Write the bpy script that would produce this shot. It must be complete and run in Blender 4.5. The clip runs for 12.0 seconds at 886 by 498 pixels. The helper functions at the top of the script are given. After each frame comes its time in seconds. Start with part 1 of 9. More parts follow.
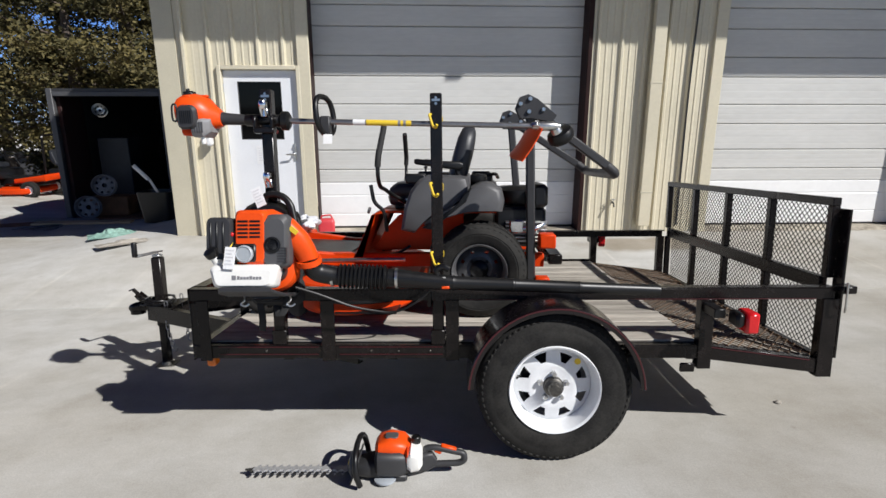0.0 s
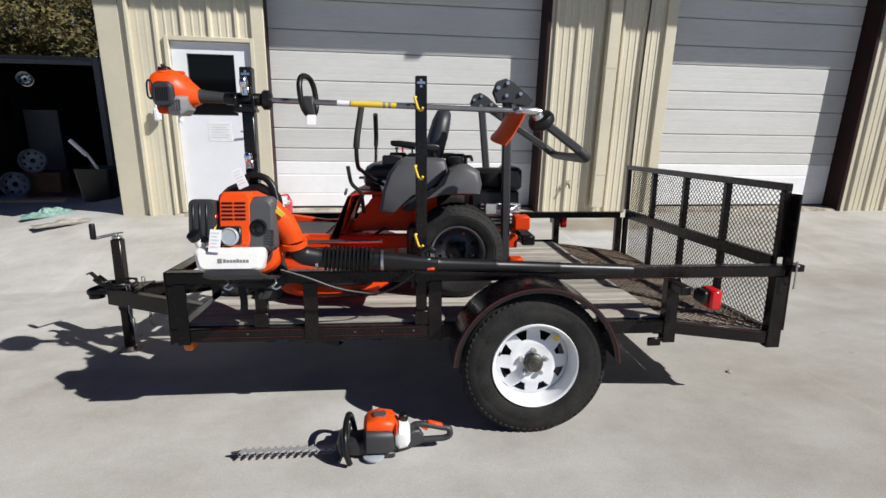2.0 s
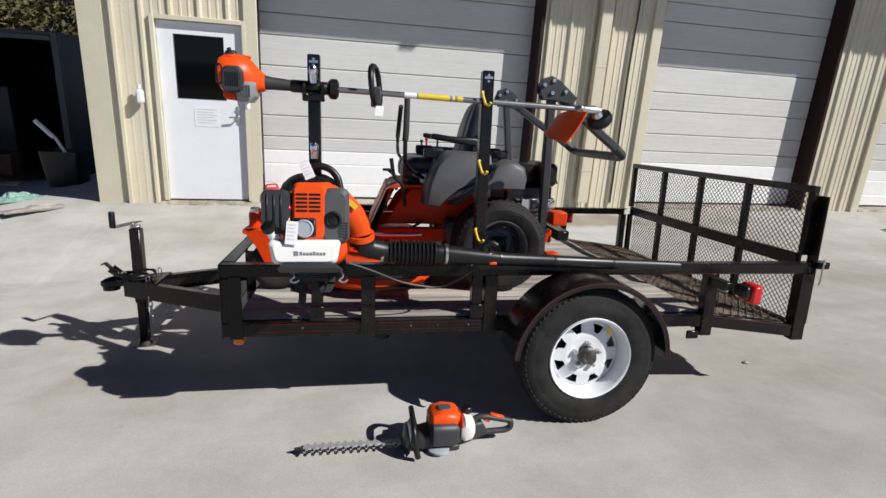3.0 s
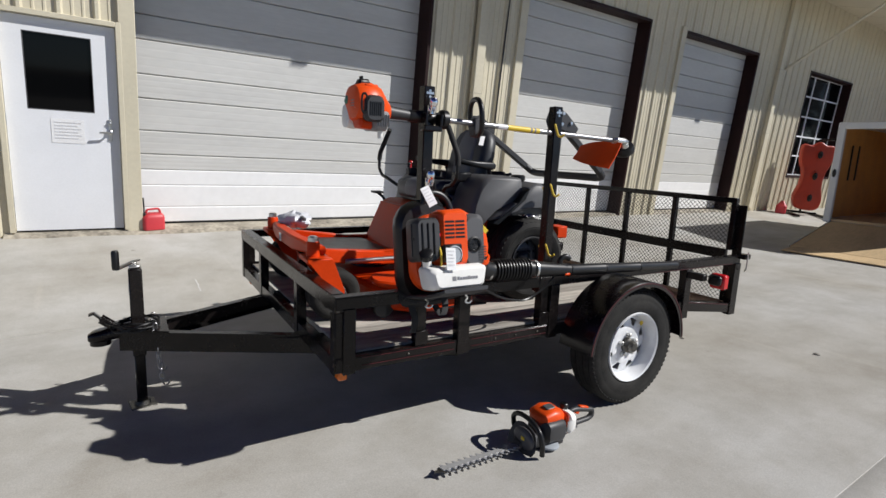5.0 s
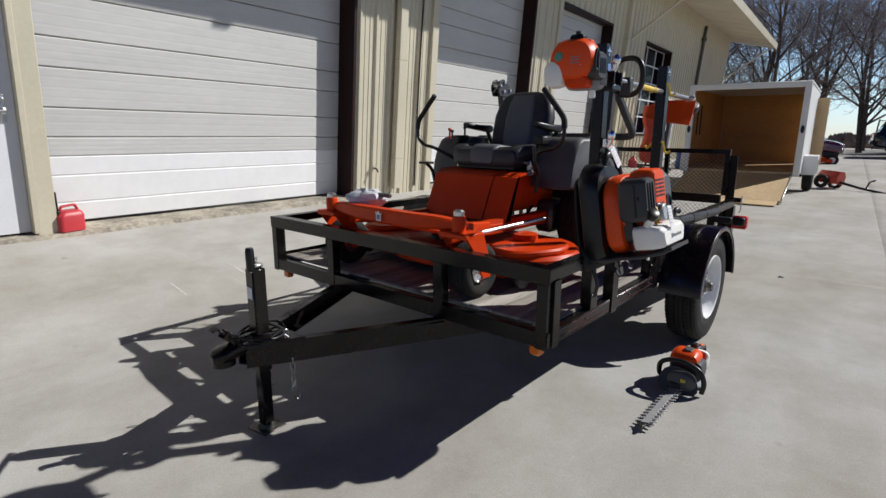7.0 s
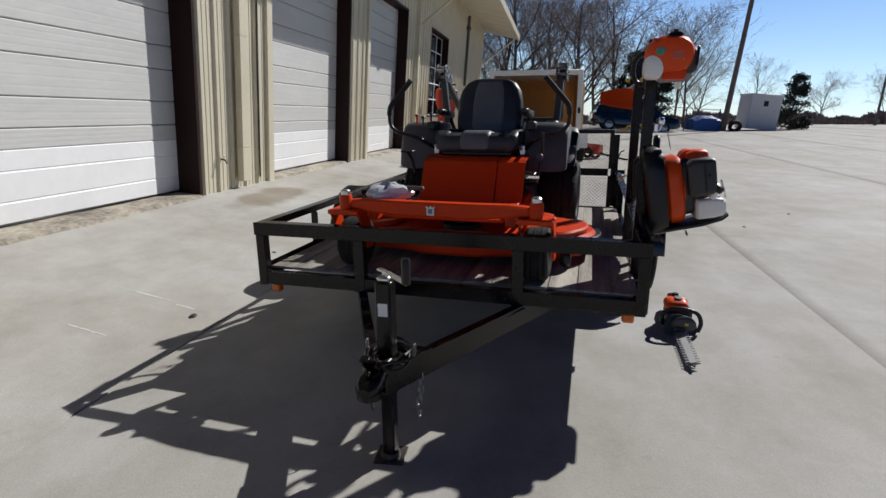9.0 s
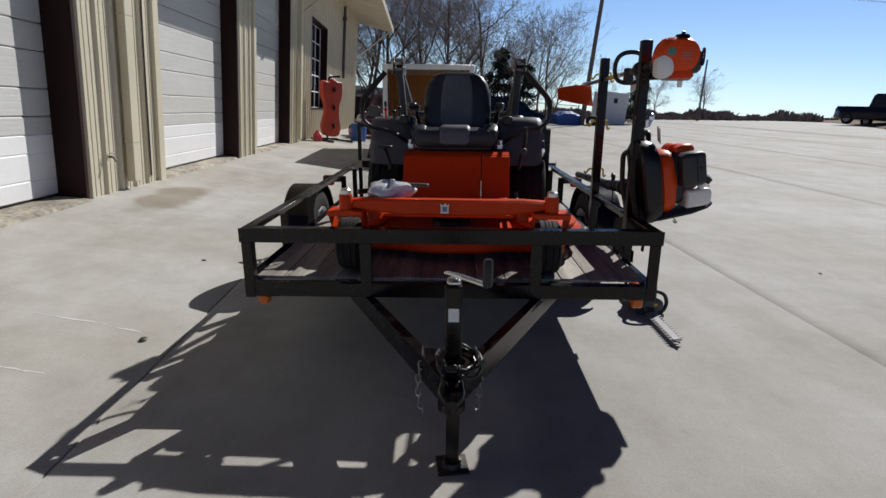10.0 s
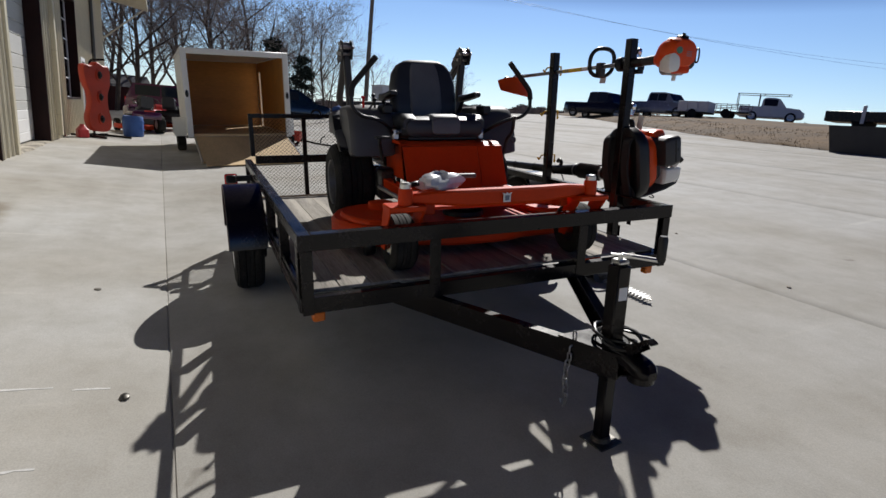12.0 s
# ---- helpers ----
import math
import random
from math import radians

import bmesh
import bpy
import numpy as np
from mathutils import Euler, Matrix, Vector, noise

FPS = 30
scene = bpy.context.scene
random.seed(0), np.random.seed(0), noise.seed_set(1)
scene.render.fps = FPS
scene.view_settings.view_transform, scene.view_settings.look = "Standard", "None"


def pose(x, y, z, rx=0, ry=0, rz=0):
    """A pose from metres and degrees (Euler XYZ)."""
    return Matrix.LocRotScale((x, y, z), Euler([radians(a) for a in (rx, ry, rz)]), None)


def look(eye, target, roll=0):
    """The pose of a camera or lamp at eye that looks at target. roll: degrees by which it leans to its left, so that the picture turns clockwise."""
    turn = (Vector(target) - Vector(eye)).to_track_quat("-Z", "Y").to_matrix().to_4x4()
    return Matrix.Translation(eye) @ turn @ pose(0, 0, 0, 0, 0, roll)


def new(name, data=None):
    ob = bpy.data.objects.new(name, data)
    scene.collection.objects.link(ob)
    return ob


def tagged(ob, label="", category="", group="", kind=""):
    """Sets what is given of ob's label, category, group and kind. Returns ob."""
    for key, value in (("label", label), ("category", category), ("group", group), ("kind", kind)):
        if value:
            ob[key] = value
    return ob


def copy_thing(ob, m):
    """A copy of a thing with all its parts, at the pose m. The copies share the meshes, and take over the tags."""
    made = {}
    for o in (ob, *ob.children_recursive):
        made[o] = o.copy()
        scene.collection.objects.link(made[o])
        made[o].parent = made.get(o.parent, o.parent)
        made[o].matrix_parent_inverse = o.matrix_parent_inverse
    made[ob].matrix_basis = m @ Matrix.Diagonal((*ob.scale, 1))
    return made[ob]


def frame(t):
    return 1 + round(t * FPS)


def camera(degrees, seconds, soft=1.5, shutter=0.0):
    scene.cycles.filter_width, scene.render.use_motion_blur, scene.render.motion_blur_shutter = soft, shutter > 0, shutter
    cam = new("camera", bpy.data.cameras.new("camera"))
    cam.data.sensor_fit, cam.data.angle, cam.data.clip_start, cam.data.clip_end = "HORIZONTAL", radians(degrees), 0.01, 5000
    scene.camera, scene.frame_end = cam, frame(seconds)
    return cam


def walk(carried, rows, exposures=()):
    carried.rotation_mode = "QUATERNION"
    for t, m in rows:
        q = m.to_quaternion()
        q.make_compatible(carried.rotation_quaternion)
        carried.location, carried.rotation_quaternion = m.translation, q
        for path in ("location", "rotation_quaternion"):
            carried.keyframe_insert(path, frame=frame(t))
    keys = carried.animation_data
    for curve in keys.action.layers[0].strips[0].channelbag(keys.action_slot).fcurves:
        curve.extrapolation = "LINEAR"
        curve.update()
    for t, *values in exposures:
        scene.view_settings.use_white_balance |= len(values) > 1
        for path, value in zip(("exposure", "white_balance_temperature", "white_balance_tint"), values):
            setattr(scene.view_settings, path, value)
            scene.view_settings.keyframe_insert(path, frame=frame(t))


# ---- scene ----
# ---- camera ----
cam = camera(80.1, 12.0)
PATH = [
    (0, (0.372, 1.094, 1.615), (0.454, 3.033, 1.136), 0.0),
    (0.5, (0.37, 1.089, 1.619), (0.446, 3.025, 1.124), -0.1),
    (1, (0.356, 1.097, 1.616), (0.414, 3.031, 1.111), 0.2),
    (1.5, (0.339, 1.097, 1.622), (0.376, 3.023, 1.083), -0.2),
    (2, (0.203, 1.07, 1.635), (0.481, 2.972, 1.083), 1.4),
    (2.5, (-0.001, 1.069, 1.619), (0.392, 2.935, 1.016), 4.5),
    (3, (-0.282, 1.148, 1.627), (0.167, 3.011, 1.054), 3.6),
    (3.5, (-0.606, 1.2, 1.622), (0.033, 3.015, 1.078), 5.9),
    (3.7, (-0.748, 1.196, 1.643), (-0.026, 2.996, 1.153), 3.5),
    (5.3, (-1.777, 1.693, 1.555), (-0.583, 3.227, 1.087), 4.7),
    (5.5, (-1.895, 1.797, 1.528), (-0.667, 3.301, 1.049), 3.1),
    (6, (-2.147, 2.057, 1.521), (-0.741, 3.385, 1.012), 4.7),
    (6.5, (-2.408, 2.341, 1.497), (-0.882, 3.531, 0.993), 3.4),
    (6.7, (-2.491, 2.46, 1.468), (-0.959, 3.64, 0.96), 3.7),
    (8.3, (-2.992, 3.514, 1.392), (-1.201, 4.233, 0.865), 3.5),
    (8.5, (-3.033, 3.644, 1.393), (-1.206, 4.269, 0.874), 3.5),
    (9, (-3.143, 3.994, 1.362), (-1.245, 4.348, 0.842), 4.1),
    (9.5, (-3.157, 4.363, 1.322), (-1.231, 4.514, 0.804), 4.8),
    (10, (-3.118, 4.698, 1.312), (-1.188, 4.571, 0.806), 4.8),
    (10.5, (-3.083, 5.082, 1.274), (-1.154, 4.837, 0.806), 3.7),
    (11, (-2.968, 5.41, 1.229), (-1.073, 4.975, 0.763), 3.6),
    (11.5, (-2.892, 5.692, 1.198), (-1.076, 4.991, 0.738), 3.0),
    (12, (-2.703, 6.0, 1.175), (-0.994, 5.069, 0.714), 4.8),
]
walk(cam, [(t, look(eye, target, roll)) for t, eye, target, roll in PATH],
     exposures=[(0, 0.09, 6400, 10), (3.5, 0.06, 6400, 10), (5.5, -0.07, 6400, 10), (6.5, -0.09, 6400, 10), (9, -0.21, 6380, 10), (12, -0.24, 6500, 10)])

# ---- world and sun ----
SUN_EL, SUN_AZ = 40.6, -36.8          # degrees; azimuth from +x
sun_dir = Vector((math.cos(radians(SUN_EL)) * math.cos(radians(SUN_AZ)),
                  math.cos(radians(SUN_EL)) * math.sin(radians(SUN_AZ)), math.sin(radians(SUN_EL))))
world = bpy.data.worlds.new("world")
scene.world = world
world.use_nodes = True
wn = world.node_tree.nodes
sky = wn.new("ShaderNodeTexSky")
sky.sky_type, sky.sun_disc = "NISHITA", False
sky.sun_elevation, sky.sun_rotation = radians(SUN_EL), radians(90 - SUN_AZ)
sky.air_density, sky.dust_density, sky.ozone_density = 1.0, 0.15, 3.0
# sky tint added: low band pale and brightened, blue overhead dimmed, deepening shade
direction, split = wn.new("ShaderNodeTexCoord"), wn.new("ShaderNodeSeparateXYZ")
sky_ramp, tint = wn.new("ShaderNodeValToRGB"), wn.new("ShaderNodeMix")
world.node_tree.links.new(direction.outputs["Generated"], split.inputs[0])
world.node_tree.links.new(split.outputs["Z"], sky_ramp.inputs[0])
ramp = sky_ramp.color_ramp.elements
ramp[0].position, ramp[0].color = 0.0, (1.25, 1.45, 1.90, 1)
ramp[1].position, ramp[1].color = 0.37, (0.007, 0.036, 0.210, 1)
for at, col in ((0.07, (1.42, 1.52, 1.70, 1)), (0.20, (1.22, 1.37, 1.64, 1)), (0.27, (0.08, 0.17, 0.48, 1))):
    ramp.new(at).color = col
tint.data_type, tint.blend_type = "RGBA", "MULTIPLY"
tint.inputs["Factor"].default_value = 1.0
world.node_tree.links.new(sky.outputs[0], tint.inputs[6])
world.node_tree.links.new(sky_ramp.outputs[0], tint.inputs[7])
# a second tint brightens the sky sunward and dims the opposite side
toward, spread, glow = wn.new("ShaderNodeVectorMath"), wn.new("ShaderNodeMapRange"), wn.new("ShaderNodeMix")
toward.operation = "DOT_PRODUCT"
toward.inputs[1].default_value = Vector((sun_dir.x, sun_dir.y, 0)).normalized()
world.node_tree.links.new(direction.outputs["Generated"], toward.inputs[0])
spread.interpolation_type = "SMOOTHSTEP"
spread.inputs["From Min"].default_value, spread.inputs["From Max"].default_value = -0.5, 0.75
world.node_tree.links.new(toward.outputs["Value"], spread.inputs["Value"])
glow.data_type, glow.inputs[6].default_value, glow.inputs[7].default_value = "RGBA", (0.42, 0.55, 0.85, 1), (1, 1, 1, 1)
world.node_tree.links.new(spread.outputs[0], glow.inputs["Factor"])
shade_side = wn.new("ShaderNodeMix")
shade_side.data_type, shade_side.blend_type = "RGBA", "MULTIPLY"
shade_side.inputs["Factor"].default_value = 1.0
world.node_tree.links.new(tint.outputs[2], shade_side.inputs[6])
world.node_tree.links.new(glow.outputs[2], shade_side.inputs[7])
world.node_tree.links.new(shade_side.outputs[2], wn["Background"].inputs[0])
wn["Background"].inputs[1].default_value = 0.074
sun_lamp = bpy.data.lights.new("sun", "SUN")
sun_lamp.energy, sun_lamp.angle, sun_lamp.color = 5.4, radians(0.53), (1.0, 0.975, 0.94)
sun = new("sun", sun_lamp)
sun.matrix_world = look(sun_dir * 60, (0, 0, 0))
scene.view_settings.exposure = 0.0

# ---- geometry helpers ----


class G:
    """Vertices and faces of one mesh, gathered piece by piece."""

    def __init__(self, m=None):
        self.v, self.f, self.m = [], [], m or Matrix()

    def add(self, vs, fs, m=None):
        n, m = len(self.v), self.m @ m if m else self.m
        self.v += [m @ Vector(p) for p in vs]
        self.f += [tuple(i + n for i in f) for f in fs]
        return self

    def box(self, x0, x1, y0, y1, z0, z1, c=0.0, m=None):
        if c <= 0:
            vs = [(x, y, z) for x in (x0, x1) for y in (y0, y1) for z in (z0, z1)]
            return self.add(vs, [(0, 1, 3, 2), (4, 6, 7, 5), (0, 4, 5, 1), (2, 3, 7, 6), (0, 2, 6, 4), (1, 5, 7, 3)], m)
        mid = ((x0 + x1) / 2, (y0 + y1) / 2, (z0 + z1) / 2)
        half = (abs(x1 - x0) / 2, abs(y1 - y0) / 2, abs(z1 - z0) / 2)
        c = min(c, *(h * 0.95 for h in half))
        vs, at = [], {}
        for a in range(3):
            for s in (-1, 1):
                for sb in (-1, 1):
                    for sc in (-1, 1):
                        b, d = (a + 1) % 3, (a + 2) % 3
                        p = list(mid)
                        p[a] += s * half[a]
                        p[b] += sb * (half[b] - c)
                        p[d] += sc * (half[d] - c)
                        sg = [0, 0, 0]
                        sg[a], sg[b], sg[d] = s, sb, sc
                        at[(a, tuple(sg))] = len(vs)
                        vs.append(p)
        fs = []
        for a in range(3):
            b, d = (a + 1) % 3, (a + 2) % 3
            for s in (-1, 1):
                def key(sb, sc):
                    sg = [0, 0, 0]
                    sg[a], sg[b], sg[d] = s, sb, sc
                    return at[(a, tuple(sg))]
                q = [key(-1, -1), key(1, -1), key(1, 1), key(-1, 1)]
                fs.append(tuple(q if s > 0 else q[::-1]))
            for sb in (-1, 1):
                for sd in (-1, 1):
                    lo, hi = [0, 0, 0], [0, 0, 0]
                    lo[a], lo[b], lo[d] = -1, sb, sd
                    hi[a], hi[b], hi[d] = 1, sb, sd
                    lo, hi = tuple(lo), tuple(hi)
                    fs.append((at[(b, lo)], at[(b, hi)], at[(d, hi)], at[(d, lo)]))
        for sx in (-1, 1):
            for sy in (-1, 1):
                for sz in (-1, 1):
                    fs.append(tuple(at[(a, (sx, sy, sz))] for a in range(3)))
        return self.add(vs, fs, m)

    def beam(self, p0, p1, w, h, up=(0, 0, 1), c=0.0):
        m, length = along(p0, p1, up)
        return self.box(0, length, -w / 2, w / 2, -h / 2, h / 2, c, m)

    def tube(self, pts, r, n=10, close=False, cap=True):
        pts = [Vector(p) for p in pts]
        k = len(pts)
        rs = r if isinstance(r, (list, tuple)) else [r] * k
        tang = []
        for i in range(k):
            a = pts[i - 1] if (i or close) else pts[i]
            b = pts[(i + 1) % k] if (i < k - 1 or close) else pts[i]
            tang.append((b - a).normalized())
        side = tang[0].orthogonal().normalized()
        vs = []
        for i in range(k):
            side = (side - tang[i] * side.dot(tang[i])).normalized()
            other = tang[i].cross(side)
            for j in range(n):
                a = 2 * math.pi * j / n
                vs.append(pts[i] + (side * math.cos(a) + other * math.sin(a)) * rs[i])
        fs = []
        for i in range(k if close else k - 1):
            p, q = i * n, ((i + 1) % k) * n
            fs += [(p + j, p + (j + 1) % n, q + (j + 1) % n, q + j) for j in range(n)]
        if cap and not close:
            fs += [tuple(range(n))[::-1], tuple(range((k - 1) * n, k * n))]
        return self.add(vs, fs)

    def lathe(self, prof, n=24, m=None, a0=0.0, a1=360.0):
        """Turns (radius, height) pairs round the local z axis."""
        full = abs(a1 - a0) > 359.9
        k = n if full else n + 1
        vs = [(r * math.cos(radians(a0 + (a1 - a0) * j / n)), r * math.sin(radians(a0 + (a1 - a0) * j / n)), z)
              for r, z in prof for j in range(k)]
        fs = []
        for i in range(len(prof) - 1):
            for j in range(n):
                j2 = (j + 1) % k
                fs.append((i * k + j, i * k + j2, (i + 1) * k + j2, (i + 1) * k + j))
        if full:
            if prof[0][0] > 1e-6:
                fs.append(tuple(range(k))[::-1])
            if prof[-1][0] > 1e-6:
                fs.append(tuple(range((len(prof) - 1) * k, len(prof) * k)))
        return self.add(vs, fs, m)

    def ring(self, prof, n=24, m=None):
        """A closed profile turned round the local z axis (a torus of any section)."""
        k = len(prof)
        vs = [(r * math.cos(2 * math.pi * j / n), r * math.sin(2 * math.pi * j / n), z) for j in range(n) for r, z in prof]
        fs = [(j * k + i, j * k + (i + 1) % k, ((j + 1) % n) * k + (i + 1) % k, ((j + 1) % n) * k + i)
              for j in range(n) for i in range(k)]
        return self.add(vs, fs, m)

    def loft(self, rings, cap=True, m=None):
        n = len(rings[0])
        vs = [p for ring in rings for p in ring]
        fs = []
        for i in range(len(rings) - 1):
            fs += [(i * n + j, i * n + (j + 1) % n, (i + 1) * n + (j + 1) % n, (i + 1) * n + j) for j in range(n)]
        if cap:
            fs += [tuple(range(n))[::-1], tuple(range((len(rings) - 1) * n, len(rings) * n))]
        return self.add(vs, fs, m)

    def slab(self, poly, z0, z1, c=0.0, m=None):
        """A flat outline in local x, y, drawn out from z0 to z1, its rims chamfered by c."""
        if c <= 0:
            return self.loft([[(x, y, z0) for x, y in poly], [(x, y, z1) for x, y in poly]], True, m)
        n = len(poly)
        area = sum(poly[i][0] * poly[(i + 1) % n][1] - poly[(i + 1) % n][0] * poly[i][1] for i in range(n))
        sg = 1 if area > 0 else -1
        ins = []
        for i in range(n):
            a, b, d = Vector(poly[i - 1]), Vector(poly[i]), Vector(poly[(i + 1) % n])
            e, f = (b - a).normalized(), (d - b).normalized()
            nm = Vector((-(e.y + f.y), e.x + f.x)) * sg
            k = max(0.35, (1 + e.dot(f)) / 2) ** 0.5
            ins.append(b + nm.normalized() * c / k if nm.length > 1e-6 else b)
        s = 1 if z1 > z0 else -1
        return self.loft([[(p.x, p.y, z0) for p in ins], [(x, y, z0 + s * c) for x, y in poly],
                          [(x, y, z1 - s * c) for x, y in poly], [(p.x, p.y, z1) for p in ins]], True, m)

    def ball(self, centre, r, n=14, k=8):
        r = r if isinstance(r, (list, tuple)) else (r, r, r)
        prof = [(max(1e-5, math.sin(math.pi * i / k)), -math.cos(math.pi * i / k)) for i in range(k + 1)]
        return self.lathe(prof, n, Matrix.Translation(centre) @ Matrix.Diagonal((*r, 1)))


def along(p0, p1, up=(0, 0, 1)):
    """A frame at p0 with its x axis towards p1, its z axis near up; and the length."""
    p0, p1, up = Vector(p0), Vector(p1), Vector(up)
    x = (p1 - p0).normalized()
    y = up.cross(x)
    y = y.normalized() if y.length > 1e-4 else x.orthogonal().normalized()
    z = x.cross(y)
    m = Matrix((x, y, z)).transposed().to_4x4()
    m.translation = p0
    return m, (p1 - p0).length


def facing(centre, normal, up=(0, 0, 1)):
    """A frame at centre whose z axis is the normal and whose y axis is near up."""
    z, up = Vector(normal).normalized(), Vector(up)
    x = up.cross(z)
    x = x.normalized() if x.length > 1e-4 else z.orthogonal().normalized()
    m = Matrix((x, z.cross(x), z)).transposed().to_4x4()
    m.translation = centre
    return m


def rrect(w, h, r, k=4):
    """A rectangle with round corners about the origin."""
    pts = []
    for cx, cy, a0 in ((1, 1, 0), (-1, 1, 90), (-1, -1, 180), (1, -1, 270)):
        for i in range(k + 1):
            a = radians(a0 + 90 * i / k)
            pts.append((cx * (w / 2 - r) + r * math.cos(a), cy * (h / 2 - r) + r * math.sin(a)))
    return pts


def bend(pts, r=0.03, k=5):
    """A polyline with its corners rounded."""
    pts = [Vector(p) for p in pts]
    out = [pts[0]]
    for i in range(1, len(pts) - 1):
        a, b, d = pts[i - 1], pts[i], pts[i + 1]
        q = min(r, (b - a).length * 0.45, (d - b).length * 0.45)
        p, s = b + (a - b).normalized() * q, b + (d - b).normalized() * q
        for j in range(k + 1):
            u = j / k
            out.append(p * (1 - u) ** 2 + b * 2 * u * (1 - u) + s * u * u)
    return out + [pts[-1]]


def mesh_of(name, g, material, smooth=True, angle=38, fix=True):
    me = bpy.data.meshes.new(name)
    me.from_pydata(g.v, [], g.f)
    if fix:
        b = bmesh.new()
        b.from_mesh(me)
        bmesh.ops.recalc_face_normals(b, faces=b.faces)
        b.to_mesh(me)
        b.free()
    if smooth:
        me.polygons.foreach_set("use_smooth", [True] * len(me.polygons))
        me.set_sharp_from_angle(angle=radians(angle))
    me.materials.append(material)
    return me


def part(name, g, material, parent, label="", smooth=True, fix=True, angle=38):
    """One mesh under a thing or a part."""
    ob = new(name, mesh_of(name, g, material, smooth, angle, fix))
    ob.parent = parent
    if label:
        ob["label"] = label
    return ob


def part_at(name, me, parent, m):
    """One more part on a shared mesh."""
    ob = new(name, me)
    ob.parent, ob.matrix_basis = parent, m
    return ob


def thing(name, m, label, category, group="", kind=""):
    ob = new(name)
    ob.empty_display_size = 0.1
    ob.matrix_basis = m
    return tagged(ob, label, category, group, kind)


def single(name, g, material, label, category="", group="", kind="", m=None, smooth=True, fix=True):
    ob = new(name, mesh_of(name, g, material, smooth, 38, fix))
    if m:
        ob.matrix_basis = m
    return tagged(ob, label, category, group, kind)


# ---- materials ----


def mat(name, col, rough=0.5, metal=0.0, var=0.12, scale=5.0, fine=80.0, bump=0.0, depth=0.002, col2=None, mix=0.5,
        rnd=0.0, stretch=None, coat=0.0, rvar=0.12, spec=0.5):
    """Paint, plastic, metal, wood: a base colour that varies at two scales, worn gloss, fine relief."""
    m = bpy.data.materials.new(name)
    m.use_nodes = True
    nt = m.node_tree
    n, ln = nt.nodes, nt.links
    bs = n["Principled BSDF"]
    tc = n.new("ShaderNodeTexCoord")
    mp = n.new("ShaderNodeMapping")
    ln.new(tc.outputs["Object"], mp.inputs["Vector"])
    if stretch:
        mp.inputs["Scale"].default_value = stretch
    if rnd:
        oi = n.new("ShaderNodeObjectInfo")
        ad = n.new("ShaderNodeVectorMath")
        ad.operation = "SCALE"
        ad.inputs[0].default_value = (37, 19, 53)
        ln.new(oi.outputs["Random"], ad.inputs["Scale"])
        ln.new(ad.outputs[0], mp.inputs["Location"])
    a = n.new("ShaderNodeTexNoise")
    a.inputs["Scale"].default_value, a.inputs["Detail"].default_value, a.inputs["Roughness"].default_value = scale, 4, 0.6
    b = n.new("ShaderNodeTexNoise")
    b.inputs["Scale"].default_value, b.inputs["Detail"].default_value = fine, 3
    for q in (a, b):
        ln.new(mp.outputs[0], q.inputs["Vector"])
    su = n.new("ShaderNodeMath")
    su.operation = "MULTIPLY_ADD"
    su.inputs[1].default_value = 0.35
    ln.new(b.outputs["Fac"], su.inputs[0])
    sc = n.new("ShaderNodeMath")
    sc.operation = "MULTIPLY"
    sc.inputs[1].default_value = 0.65
    ln.new(a.outputs["Fac"], sc.inputs[0])
    ln.new(sc.outputs[0], su.inputs[2])
    ramp = n.new("ShaderNodeValToRGB")
    lo = [c * (1 - var) for c in col]
    hi = [min(1, c * (1 + var)) for c in (col2 or col)]
    ramp.color_ramp.elements[0].position, ramp.color_ramp.elements[1].position = 0.5 - 0.28 * mix * 2 * 0.5, 0.5 + 0.14
    ramp.color_ramp.elements[0].color, ramp.color_ramp.elements[1].color = (*lo, 1), (*hi, 1)
    ln.new(su.outputs[0], ramp.inputs[0])
    last = ramp.outputs[0]
    if rnd:
        hs = n.new("ShaderNodeHueSaturation")
        mr = n.new("ShaderNodeMapRange")
        mr.inputs[3].default_value, mr.inputs[4].default_value = 1 - rnd, 1 + rnd
        ln.new(oi.outputs["Random"], mr.inputs[0])
        ln.new(mr.outputs[0], hs.inputs["Value"])
        ln.new(last, hs.inputs["Color"])
        last = hs.outputs[0]
    ln.new(last, bs.inputs["Base Color"])
    rr = n.new("ShaderNodeMapRange")
    rr.inputs[3].default_value, rr.inputs[4].default_value = max(0.03, rough - rvar), min(1, rough + rvar)
    ln.new(su.outputs[0], rr.inputs[0])
    ln.new(rr.outputs[0], bs.inputs["Roughness"])
    bs.inputs["Metallic"].default_value = metal
    bs.inputs["Specular IOR Level"].default_value = spec
    if coat:
        bs.inputs["Coat Weight"].default_value, bs.inputs["Coat Roughness"].default_value = coat, 0.12
    if bump:
        bp = n.new("ShaderNodeBump")
        bp.inputs["Strength"].default_value, bp.inputs["Distance"].default_value = bump, depth
        ln.new(su.outputs[0], bp.inputs["Height"])
        ln.new(bp.outputs[0], bs.inputs["Normal"])
    return m


